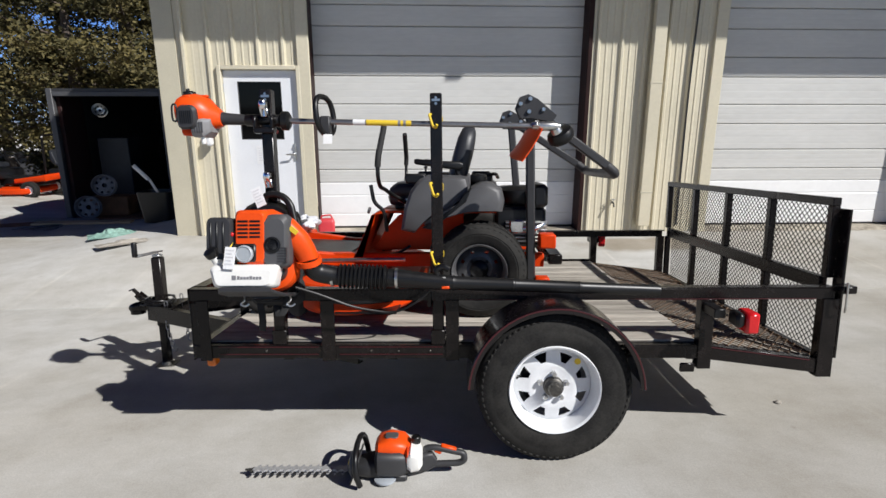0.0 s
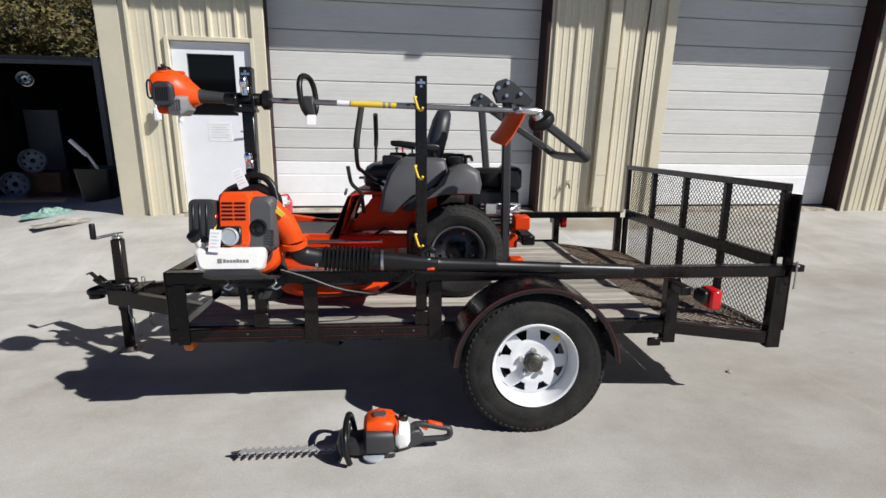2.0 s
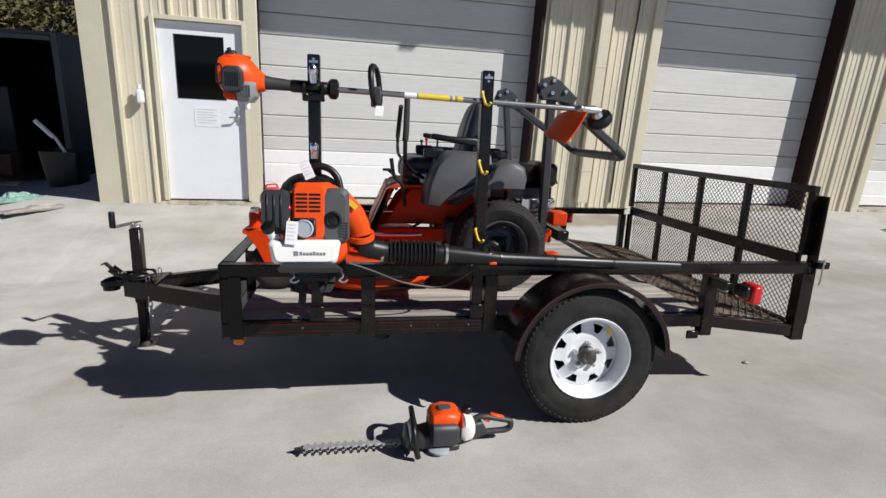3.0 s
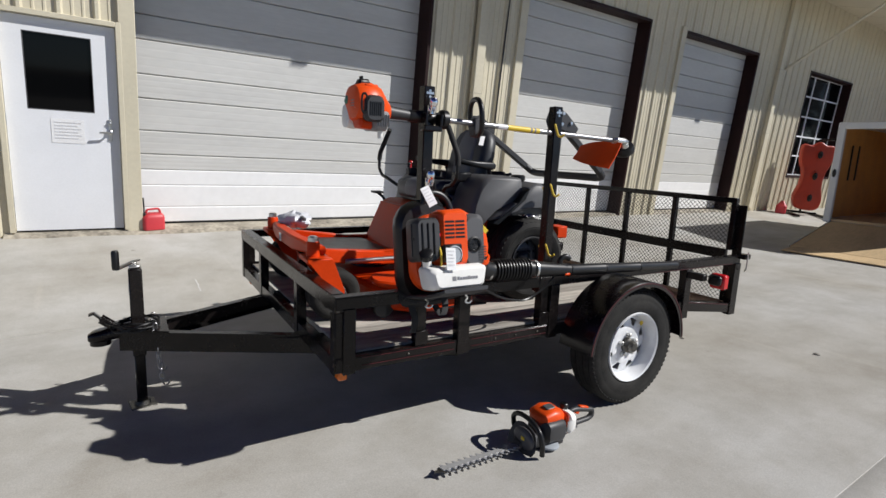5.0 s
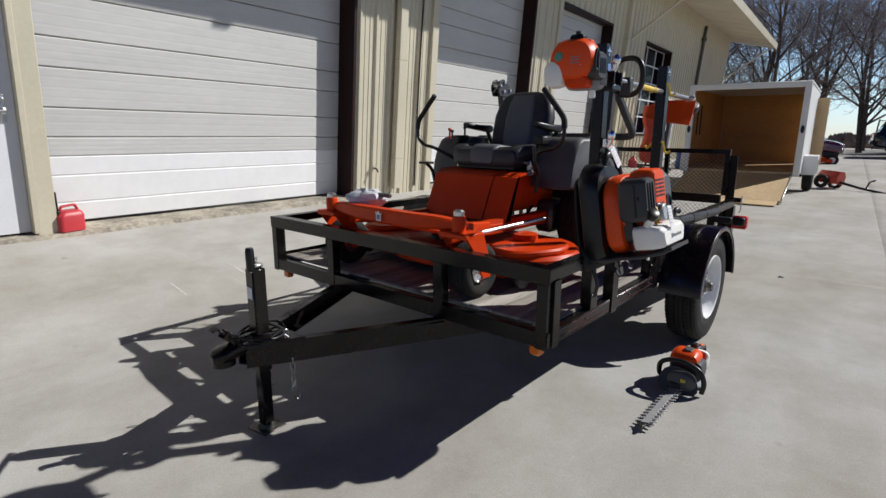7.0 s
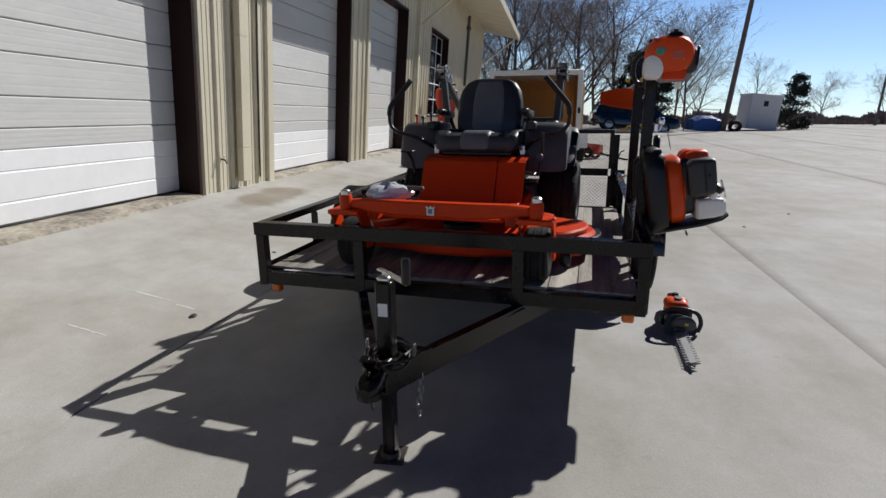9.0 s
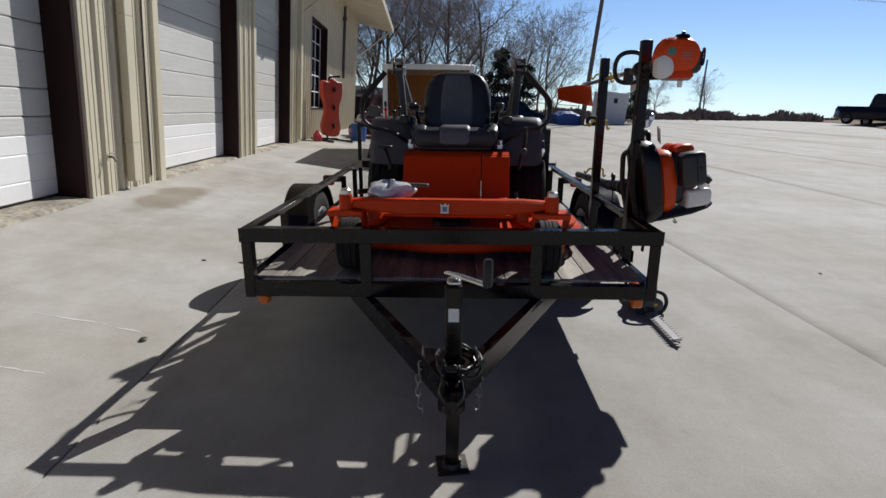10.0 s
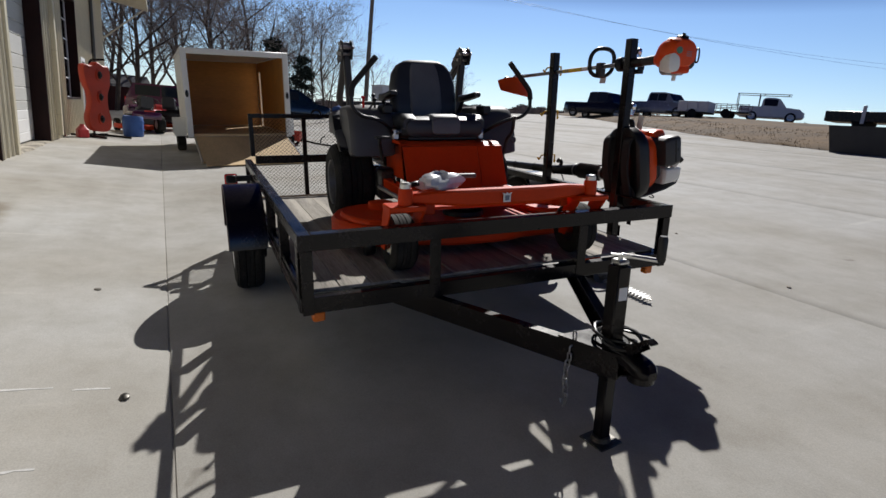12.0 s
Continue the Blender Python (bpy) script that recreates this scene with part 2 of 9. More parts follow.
def concrete_material():
    """Broomed lot concrete: broad blotches, tyre and water stains, pores."""
    m = bpy.data.materials.new("lot concrete")
    m.use_nodes = True
    nt = m.node_tree
    n, ln = nt.nodes, nt.links
    bs = n["Principled BSDF"]
    ge = n.new("ShaderNodeNewGeometry")

    def noise_at(scale, detail, rough=0.55, vec=None):
        q = n.new("ShaderNodeTexNoise")
        q.inputs["Scale"].default_value, q.inputs["Detail"].default_value, q.inputs["Roughness"].default_value = scale, detail, rough
        ln.new(vec or ge.outputs["Position"], q.inputs["Vector"])
        return q.outputs["Fac"]

    def ramp(fac, p0, c0, p1, c1):
        r = n.new("ShaderNodeValToRGB")
        e = r.color_ramp.elements
        e[0].position, e[0].color, e[1].position, e[1].color = p0, (*c0, 1), p1, (*c1, 1)
        ln.new(fac, r.inputs[0])
        return r.outputs[0]

    def times(a, b, fac=1.0):
        x = n.new("ShaderNodeMix")
        x.data_type, x.blend_type = "RGBA", "MULTIPLY"
        x.inputs["Factor"].default_value = fac
        ln.new(a, x.inputs["A"])
        ln.new(b, x.inputs["B"])
        return x.outputs["Result"]

    mp = n.new("ShaderNodeMapping")
    mp.inputs["Scale"].default_value = (0.35, 1.6, 1)
    ln.new(ge.outputs["Position"], mp.inputs["Vector"])
    base = ramp(noise_at(0.45, 5), 0.33, (0.445, 0.420, 0.370), 0.68, (0.555, 0.552, 0.532))
    blot = ramp(noise_at(2.3, 7, 0.7), 0.30, (0.80, 0.785, 0.755), 0.60, (1, 1, 1))
    sweep = ramp(noise_at(0.9, 4, 0.6, mp.outputs[0]), 0.30, (0.85, 0.84, 0.82), 0.55, (1, 1, 1))
    grain = ramp(noise_at(150, 3), 0.35, (0.86, 0.86, 0.86), 0.65, (1.0, 1.0, 1.0))
    spots = ramp(noise_at(5.5, 2), 0.20, (0.62, 0.60, 0.57), 0.27, (1, 1, 1))
    col = times(times(times(times(base, blot), sweep), grain), spots, 0.7)
    # pale scuffs dragged across the lot
    m2 = n.new("ShaderNodeMapping")
    m2.inputs["Rotation"].default_value, m2.inputs["Scale"].default_value = (0, 0, radians(25)), (4.0, 0.35, 1)
    ln.new(ge.outputs["Position"], m2.inputs["Vector"])
    scuff = ramp(noise_at(1.1, 3, 0.5, m2.outputs[0]), 0.66, (1, 1, 1), 0.74, (1.13, 1.125, 1.11))
    col = times(col, scuff)
    # damp patch by the door jamb, with a ragged edge
    wob = n.new("ShaderNodeTexNoise")
    wob.inputs["Scale"].default_value, wob.inputs["Detail"].default_value = 1.6, 5
    ln.new(ge.outputs["Position"], wob.inputs["Vector"])
    wet = n.new("ShaderNodeMapping")
    wet.vector_type = "POINT"
    wet.inputs["Location"].default_value, wet.inputs["Scale"].default_value = (-3.3 / 1.0, -7.58 / 0.31, 0), (1 / 1.0, 1 / 0.31, 0)
    ln.new(ge.outputs["Position"], wet.inputs["Vector"])
    dist = n.new("ShaderNodeVectorMath")
    dist.operation = "LENGTH"
    ln.new(wet.outputs[0], dist.inputs[0])
    edge = n.new("ShaderNodeMath")
    edge.operation = "MULTIPLY_ADD"
    edge.inputs[1].default_value = 1.5
    ln.new(wob.outputs["Fac"], edge.inputs[0])
    ln.new(dist.outputs["Value"], edge.inputs[2])
    half = n.new("ShaderNodeMath")
    half.operation = "MULTIPLY"
    half.inputs[1].default_value = 0.4
    ln.new(edge.outputs[0], half.inputs[0])
    col = times(col, ramp(half.outputs[0], 0.56, (0.66, 0.60, 0.52), 0.70, (1, 1, 1)))
    ln.new(col, bs.inputs["Base Color"])
    bs.inputs["Roughness"].default_value = 0.82
    bs.inputs["Diffuse Roughness"].default_value = 0.12
    bp = n.new("ShaderNodeBump")
    bp.inputs["Strength"].default_value, bp.inputs["Distance"].default_value = 0.25, 0.003
    ln.new(noise_at(90, 5), bp.inputs["Height"])
    ln.new(bp.outputs[0], bs.inputs["Normal"])
    return m


M_CONC = concrete_material()
M_SILL = mat("old sill concrete", (0.20, 0.175, 0.14), 0.9, var=0.4, scale=2.6, fine=22, bump=0.35, depth=0.01, col2=(0.36, 0.325, 0.26))
M_SIDING = mat("cream painted steel siding", (0.58, 0.53, 0.40), 0.45, var=0.07, scale=1.2, fine=25)
M_TRIMC = mat("cream trim", (0.50, 0.46, 0.35), 0.5, var=0.08, scale=1.5)
M_SOFFIT = mat("cream soffit", (0.62, 0.57, 0.45), 0.6, var=0.06, scale=1.0)
M_BROWN = mat("dark brown jamb paint", (0.020, 0.0065, 0.0055), 0.55, var=0.25, scale=3, spec=0.2)
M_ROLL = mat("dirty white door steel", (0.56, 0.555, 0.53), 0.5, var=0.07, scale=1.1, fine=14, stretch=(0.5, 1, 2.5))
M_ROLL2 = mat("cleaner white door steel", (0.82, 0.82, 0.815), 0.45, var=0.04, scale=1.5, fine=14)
M_DOORW = mat("white door paint", (0.72, 0.73, 0.75), 0.45, var=0.04, scale=1.5)
M_SEAM = mat("dark seam", (0.10, 0.10, 0.095), 0.8, var=0.3)
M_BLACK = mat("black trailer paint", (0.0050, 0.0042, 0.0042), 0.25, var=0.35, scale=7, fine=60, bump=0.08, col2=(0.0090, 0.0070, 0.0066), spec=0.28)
M_STRIPE = mat("red pinstripe", (0.055, 0.004, 0.007), 0.45, var=0.2)
M_FENDER = mat("glossy black fender paint", (0.006, 0.004, 0.0045), 0.25, var=0.3, scale=6, coat=0.35, spec=0.35)
M_RUBBER = mat("tyre rubber", (0.009, 0.0085, 0.008), 0.8, var=0.3, scale=9, fine=120, bump=0.2, col2=(0.021, 0.020, 0.018), spec=0.3)
M_WHEELW = mat("white wheel enamel", (0.76, 0.77, 0.78), 0.32, var=0.05, scale=8)
M_DARKHOLE = mat("shadowed steel", (0.01, 0.01, 0.01), 0.9, var=0.2)
M_GREASE = mat("greasy steel", (0.10, 0.095, 0.085), 0.45, metal=0.8, var=0.35, scale=20)
M_STEEL = mat("zinc plated steel", (0.62, 0.62, 0.60), 0.32, metal=1.0, var=0.12, scale=12)
M_ALU = mat("brushed grey shaft", (0.30, 0.30, 0.31), 0.35, metal=0.9, var=0.12, scale=15)
M_CHROME = mat("bright metal", (0.78, 0.78, 0.78), 0.18, metal=1.0, var=0.06)
M_ORANGE = mat("orange plastic", (0.74, 0.072, 0.006), 0.40, var=0.06, scale=5, spec=0.3)
M_ORPAINT = mat("orange red machine paint", (0.60, 0.045, 0.003), 0.42, var=0.08, scale=5, spec=0.18)
M_GREY = mat("dark grey plastic", (0.030, 0.030, 0.032), 0.5, var=0.14, scale=7, fine=220, bump=0.12, depth=0.0008)
M_GREYM = mat("mid grey plastic", (0.070, 0.070, 0.073), 0.5, var=0.10, scale=6, fine=220, bump=0.12, depth=0.0008)
M_BLKPL = mat("black plastic", (0.0065, 0.0065, 0.007), 0.38, var=0.25, scale=8, fine=160, bump=0.1, depth=0.0008, spec=0.4)
M_NETTING = mat("pale teal netting", (0.20, 0.33, 0.28), 0.8, var=0.4, scale=14)
M_OLDRIM = mat("dull old rim paint", (0.22, 0.22, 0.23), 0.6, var=0.3, scale=9)
M_BLADE = mat("ground steel blade", (0.40, 0.40, 0.40), 0.55, metal=0.2, var=0.08, scale=12)
M_DARKSTEEL = mat("dark wheel steel", (0.16, 0.16, 0.165), 0.45, metal=0.5, var=0.2, scale=12)
M_STEELRIM = mat("dull wheel steel", (0.17, 0.17, 0.175), 0.42, metal=0.5, var=0.2, scale=12)
M_FAINT = mat("faint print", (0.60, 0.60, 0.61), 0.7, var=0.1)
M_CHALK = mat("worn white marking", (0.56, 0.555, 0.535), 0.85, var=0.15, scale=8, fine=60)
M_PALEG = mat("pale grey plastic", (0.24, 0.24, 0.245), 0.45, var=0.08, scale=6)
M_DISC = mat("pale blue grey plastic", (0.34, 0.37, 0.40), 0.45, var=0.06, scale=6)
M_FOAM = mat("black foam grip", (0.012, 0.012, 0.012), 0.8, var=0.2, scale=30, bump=0.3)
M_SEATB = mat("black seat vinyl", (0.022, 0.024, 0.029), 0.45, var=0.15, scale=8, fine=140, bump=0.25, depth=0.001)
M_SEATG = mat("grey seat vinyl", (0.105, 0.11, 0.12), 0.5, var=0.12, scale=8, fine=140, bump=0.25, depth=0.001)
M_TANKW = mat("white translucent tank plastic", (0.80, 0.79, 0.75), 0.4, var=0.04, scale=5)
M_YELLOW = mat("yellow plastic", (0.72, 0.50, 0.03), 0.5, var=0.1)
M_DECKRED = mat("faded red deck paint", (0.40, 0.030, 0.009), 0.5, var=0.2, scale=3)
M_AMBER = mat("amber lens", (0.75, 0.17, 0.01), 0.25, var=0.1)
M_REDLENS = mat("red lens", (0.55, 0.012, 0.015), 0.2, var=0.1)
M_LABEL = mat("white label", (0.74, 0.74, 0.74), 0.5, var=0.05)
M_PRINT = mat("grey print", (0.20, 0.20, 0.21), 0.6, var=0.1)
M_BLUE = mat("blue grey lettering", (0.17, 0.20, 0.26), 0.5, var=0.1)
M_BOARD = mat("weathered deck board", (0.21, 0.188, 0.16), 0.88, var=0.35, scale=2.0, fine=35, bump=0.5, depth=0.004,
              rnd=0.18, stretch=(0.35, 6, 6), col2=(0.33, 0.305, 0.265))
M_PLY = mat("tan plywood", (0.56, 0.26, 0.065), 0.6, var=0.16, scale=2.2, fine=30, stretch=(1, 0.25, 1), bump=0.1)
M_PLYF = mat("pale ramp plywood", (0.58, 0.42, 0.23), 0.75, var=0.16, scale=2, fine=30, stretch=(0.3, 1, 1), bump=0.15)
M_WHITEP = mat("white trailer skin", (0.72, 0.72, 0.70), 0.4, var=0.05, scale=2)
M_REDPL = mat("red plastic can", (0.50, 0.035, 0.045), 0.45, var=0.1)
M_BAG = mat("clear crumpled bag", (0.62, 0.63, 0.66), 0.25, var=0.1)
M_GREEN = mat("green netting", (0.10, 0.24, 0.18), 0.85, var=0.3)
M_RUSTMESH = mat("rust-tanned expanded steel", (0.20, 0.13, 0.08), 0.8, var=0.3, scale=6, fine=60)
M_RUST = mat("rusty board", (0.20, 0.095, 0.045), 0.85, var=0.35, scale=3)
M_DIRT = mat("dry brown grass", (0.085, 0.050, 0.020), 0.95, var=0.35, scale=0.5, fine=7, bump=0.6, depth=0.04, col2=(0.135, 0.083, 0.036))
M_BARK = mat("grey bark", (0.105, 0.082, 0.065), 0.9, var=0.3, scale=4)
M_TWIG = mat("bare twigs", (0.29, 0.245, 0.22), 0.9, var=0.25, scale=2)
M_NEEDLE = mat("olive evergreen foliage", (0.030, 0.040, 0.012), 0.75, var=0.5, scale=0.9, fine=9, col2=(0.105, 0.082, 0.024))
M_CEDAR = mat("dark cedar foliage", (0.020, 0.028, 0.016), 0.8, var=0.4, scale=1.2, fine=9)
M_BRUSH = mat("far bare brush", (0.20, 0.165, 0.15), 0.95, var=0.4, scale=0.6, fine=5)
M_POLEW = mat("weathered pole wood", (0.16, 0.13, 0.105), 0.9, var=0.25, scale=2)
M_CARBLK = mat("black car paint", (0.012, 0.013, 0.016), 0.2, var=0.1, coat=0.8)
M_CARBLU = mat("dark teal car paint", (0.008, 0.022, 0.036), 0.2, var=0.1, coat=0.8)
M_CARSIL = mat("silver car paint", (0.42, 0.43, 0.44), 0.25, metal=0.5, var=0.06, coat=0.6)
M_CARPUR = mat("maroon car paint", (0.085, 0.020, 0.055), 0.22, var=0.1, coat=0.8)
M_TARP = mat("blue sheet", (0.03, 0.10, 0.34), 0.6, var=0.15)


def glass_material(name, tint, rough=0.03, spec=0.5):
    m = bpy.data.materials.new(name)
    m.use_nodes = True
    b = m.node_tree.nodes["Principled BSDF"]
    b.inputs["Base Color"].default_value = (*tint, 1)
    b.inputs["Roughness"].default_value = rough
    b.inputs["IOR"].default_value = 1.5
    b.inputs["Specular IOR Level"].default_value = spec
    return m


M_DARKGLASS = glass_material("dark window glass", (0.003, 0.0032, 0.0035), 0.05, 0.12)
M_CARGLASS = glass_material("car glass", (0.02, 0.025, 0.03))

# ---- ground ----
WALL_Y = 8.13


def smooth01(t):
    t = min(1.0, max(0.0, t))
    return t * t * (3 - 2 * t)


def slope(x, y):
    """The lot is one tilted sheet that falls towards the building."""
    return 0.1153 + 0.012 * (min(30.0, max(-20.0, x)) - 0.959) - 0.0773 * (max(-32.0, y) - 3.231)


def gz(x, y):
    """Height of the lot; behind the last joint an apron climbs to the bay doors, beside the building it falls on."""
    if y <= 6:
        return slope(x, y)
    w = min(1.0, (y - 6) / 2)
    front = slope(x, 6) * (1 - w) + 0.10 * w
    side = slope(x, 6) + 0.03 * w - 0.085 * max(0.0, min(y, 60) - 8)
    s = max(smooth01((-x - 3) / 2.5), smooth01((x - 28) / 4))
    z = front * (1 - s) + side * s
    if x < -7:
        z += 0.41 * smooth01((y - 13) / 3) * smooth01((-x - 8.3) / 2)
    return z


def build_ground():
    xs = [-400, -150, -70, -40, -26, -20, -16, -13, -11] + [-9 + 0.75 * i for i in range(37)] + [20, 22, 25, 30, 36, 45, 70, 150, 400]
    ys = [-400, -150, -70, -40, -28, -20, -15] + [-12 + 1.0 * i for i in range(16)] + [4.5 + 0.25 * i for i in range(16)]
    ys += [8.6, 9.5, 11, 12, 13, 14, 15, 16, 17, 18.5, 21, 26, 35, 60, 150, 400]
    joints = [2.12 - 3.88 * k for k in range(-1, 5)]
    cut = {}
    for j in joints:
        ys = [y for y in ys if abs(y - j) > 0.03]
        wide, deep = (0.0035, 0.006) if j > 5 else (0.0015, 0.0020)      # the joint nearest the building has opened
        for d, drop in ((-wide - 0.0025, 0), (-wide, deep), (wide, deep), (wide + 0.0025, 0)):
            ys.append(j + d)
            cut[round(j + d, 4)] = drop
    ys.sort()
    vs = [(x, y, gz(x, y) - cut.get(round(y, 4), 0)) for y in ys for x in xs]
    n = len(xs)
    fs = [(j * n + i, j * n + i + 1, (j + 1) * n + i + 1, (j + 1) * n + i) for j in range(len(ys) - 1) for i in range(n - 1)]
    g = G()
    g.add(vs, fs)
    single("ground", g, M_CONC, "pale worn concrete lot with saw-cut joints and faint stains", "concrete lot", kind="structure", fix=False)
    # short worn strokes of white marking paint
    rnd = random.Random(3)
    for x, y0, y1 in ((-0.72, 6.42, 6.69), (-0.14, 6.45, 6.86), (-0.17, 6.24, 6.38)):
        g, k = G(), 10
        vs = []
        for i in range(k + 1):
            y, xx, w = y0 + (y1 - y0) * i / k, x + rnd.uniform(-0.004, 0.004), rnd.uniform(0.003, 0.009)
            vs += [(xx - w, y, gz(xx, y) + h) for h in (-0.002, 0.0012)] + [(xx + w, y, gz(xx, y) + h) for h in (0.0012, -0.002)]
        fs = [(4 * i + q, 4 * i + (q + 1) % 4, 4 * i + 4 + (q + 1) % 4, 4 * i + 4 + q) for i in range(k) for q in range(4)]
        g.add(vs, fs + [(0, 1, 2, 3), (4 * k + 3, 4 * k + 2, 4 * k + 1, 4 * k)])
        single("paint_mark", g, M_CHALK, "short worn stroke of white paint on the concrete", "paint mark", kind="structure", smooth=False)


build_ground()

# ---- building ----
X_L, X_R, TOP = -2.88, 26.42, 5.46
GATES = [("garage_door", -1.05, 2.56), ("garage_door", 4.235, 7.366), ("garage_door", 8.45, 11.49)]
GTOP, SILL = 3.79, 0.142
DOOR = (-2.15, -1.125, 2.262)      # frame's outer left and right, top
WIN = (14.27, 17.10, 1.0, 3.77)
DOOR2 = (17.75, 18.7, 2.27)


def siding(g, x0, x1, z0, z1, y=WALL_Y, low=0.007):
    """Ribbed wall sheet: tall ribs every 0.305 m with two low ones between."""
    pitch, pts = 0.305, []
    k = math.floor((x0 - X_L) / pitch) - 1
    while X_L + k * pitch < x1 + pitch:
        b = X_L + k * pitch
        for dx, dy in ((0, 0), (0.020, -0.032), (0.048, -0.032), (0.068, 0), (0.125, 0), (0.133, -low), (0.149, -low), (0.157, 0),
                       (0.214, 0), (0.222, -low), (0.238, -low), (0.246, 0)):
            pts.append((b + dx, y + dy))
        k += 1
    pts = [(x0, y)] + [p for p in pts if x0 + 0.004 < p[0] < x1 - 0.004] + [(x1, y)]
    n = len(pts)
    vs = [(px, py, z) for z in (z0, z1) for px, py in pts]
    vs += [(x0, y + 0.05, z0), (x1, y + 0.05, z0), (x0, y + 0.05, z1), (x1, y + 0.05, z1)]
    fs = [(i, i + 1, n + i + 1, n + i) for i in range(n - 1)]
    a, b, c, d = 2 * n, 2 * n + 1, 2 * n + 2, 2 * n + 3
    fs += [(a, c, d, b), (0, n, c, a), (n - 1, b, d, 2 * n - 1)]
    g.add(vs, fs)


def build_walls():
    sheet, core = G(), G()
    spans = [(X_L + 0.26, DOOR[0], 0.06, TOP), (DOOR[0], DOOR[1], DOOR[2], TOP)]
    edges = [DOOR[1]] + [v for _, a, b in GATES for v in (a, b)] + [WIN[0]]
    for i in range(0, len(edges) - 1, 2):
        spans.append((edges[i], edges[i + 1], 0.06, TOP))
    for _, a, b in GATES:
        spans.append((a, b, GTOP, TOP))
    spans += [(WIN[0], WIN[1], WIN[3], TOP), (WIN[0], WIN[1], 0.06, WIN[2]), (WIN[1], DOOR2[0], 0.06, TOP),
              (DOOR2[0], DOOR2[1], DOOR2[2], TOP), (DOOR2[1], X_R, 0.06, TOP)]
    for a, b, z0, z1 in spans:
        siding(sheet, a, b, z0, z1, low=0.002 if b <= DOOR[0] else 0.007)
        core.box(a, b, WALL_Y + 0.054, WALL_Y + 0.30, z0, z1)
    w = single("wall_south", core, M_TRIMC, "thick cream building wall behind ribbed steel siding", "wall", kind="structure", smooth=False)
    part("siding", sheet, M_SIDING, w, "ribbed cream steel siding", smooth=False, fix=False)
    g = G()
    g.box(X_L, X_L + 0.256, WALL_Y - 0.012, WALL_Y + 0.30, 0.06, TOP, 0.004)
    part("corner_trim", g, M_TRIMC, w)
    g = G()
    g.box(X_L + 0.335, X_L + 0.375, WALL_Y - 0.062, WALL_Y + 0.002, 0.06, TOP, 0.006)
    part("corner_trim", g, M_SIDING, w)
    g = G()
    g.box(X_L, X_L + 0.25, WALL_Y + 0.303, 20, 0.0, TOP)
    single("wall_west", g, M_SIDING, "cream side wall of the building", "wall", kind="structure", smooth=False)
    g = G()
    g.box(X_R - 0.25, X_R, WALL_Y + 0.303, 20, 0.0, TOP)
    single("wall_east", g, M_SIDING, "cream far end wall of the building", "wall", kind="structure", smooth=False)
    g = G()
    g.box(X_L + 0.253, X_R - 0.253, 14.0, 14.2, 0.0, TOP)
    single("wall_north", g, M_TRIMC, "plain back wall inside the building", "wall", kind="structure", smooth=False)
    # roof with its wide overhang and soffit
    g = G()
    y0, z0, y1, z1 = 6.37, 5.14, WALL_Y + 0.30, 5.48
    poly = [(y0, z0), (y1, z1), (20.4, 7.5), (20.4, 7.7), (y1, z1 + 0.24), (y0, z0 + 0.2)]
    g.loft([[(x, y, z) for y, z in poly] for x in (X_L - 0.5, X_R + 1.1)])
    roof = single("roof", g, M_SOFFIT, "low sloping roof with a wide cream soffit and fascia", "roof", kind="structure", smooth=False)
    g = G()
    g.box(X_L - 0.55, X_R + 1.15, y0 - 0.035, y0 - 0.003, z0 - 0.04, z0 + 0.23, 0.004)
    part("fascia", g, M_TRIMC, roof)
    g = G()
    for i in range(24):
        x = X_L + 0.2 + i * 1.25
        g.box(-0.006, 0.006, 0.05, (WALL_Y - y0) * 1.01, -0.004, 0.004, 0,
              Matrix.Translation((x, y0, z0)) @ Matrix.Rotation(math.atan2(z1 - z0, y1 - y0), 4, "X"))
    part("soffit_seam", g, M_TRIMC, roof)


build_walls()


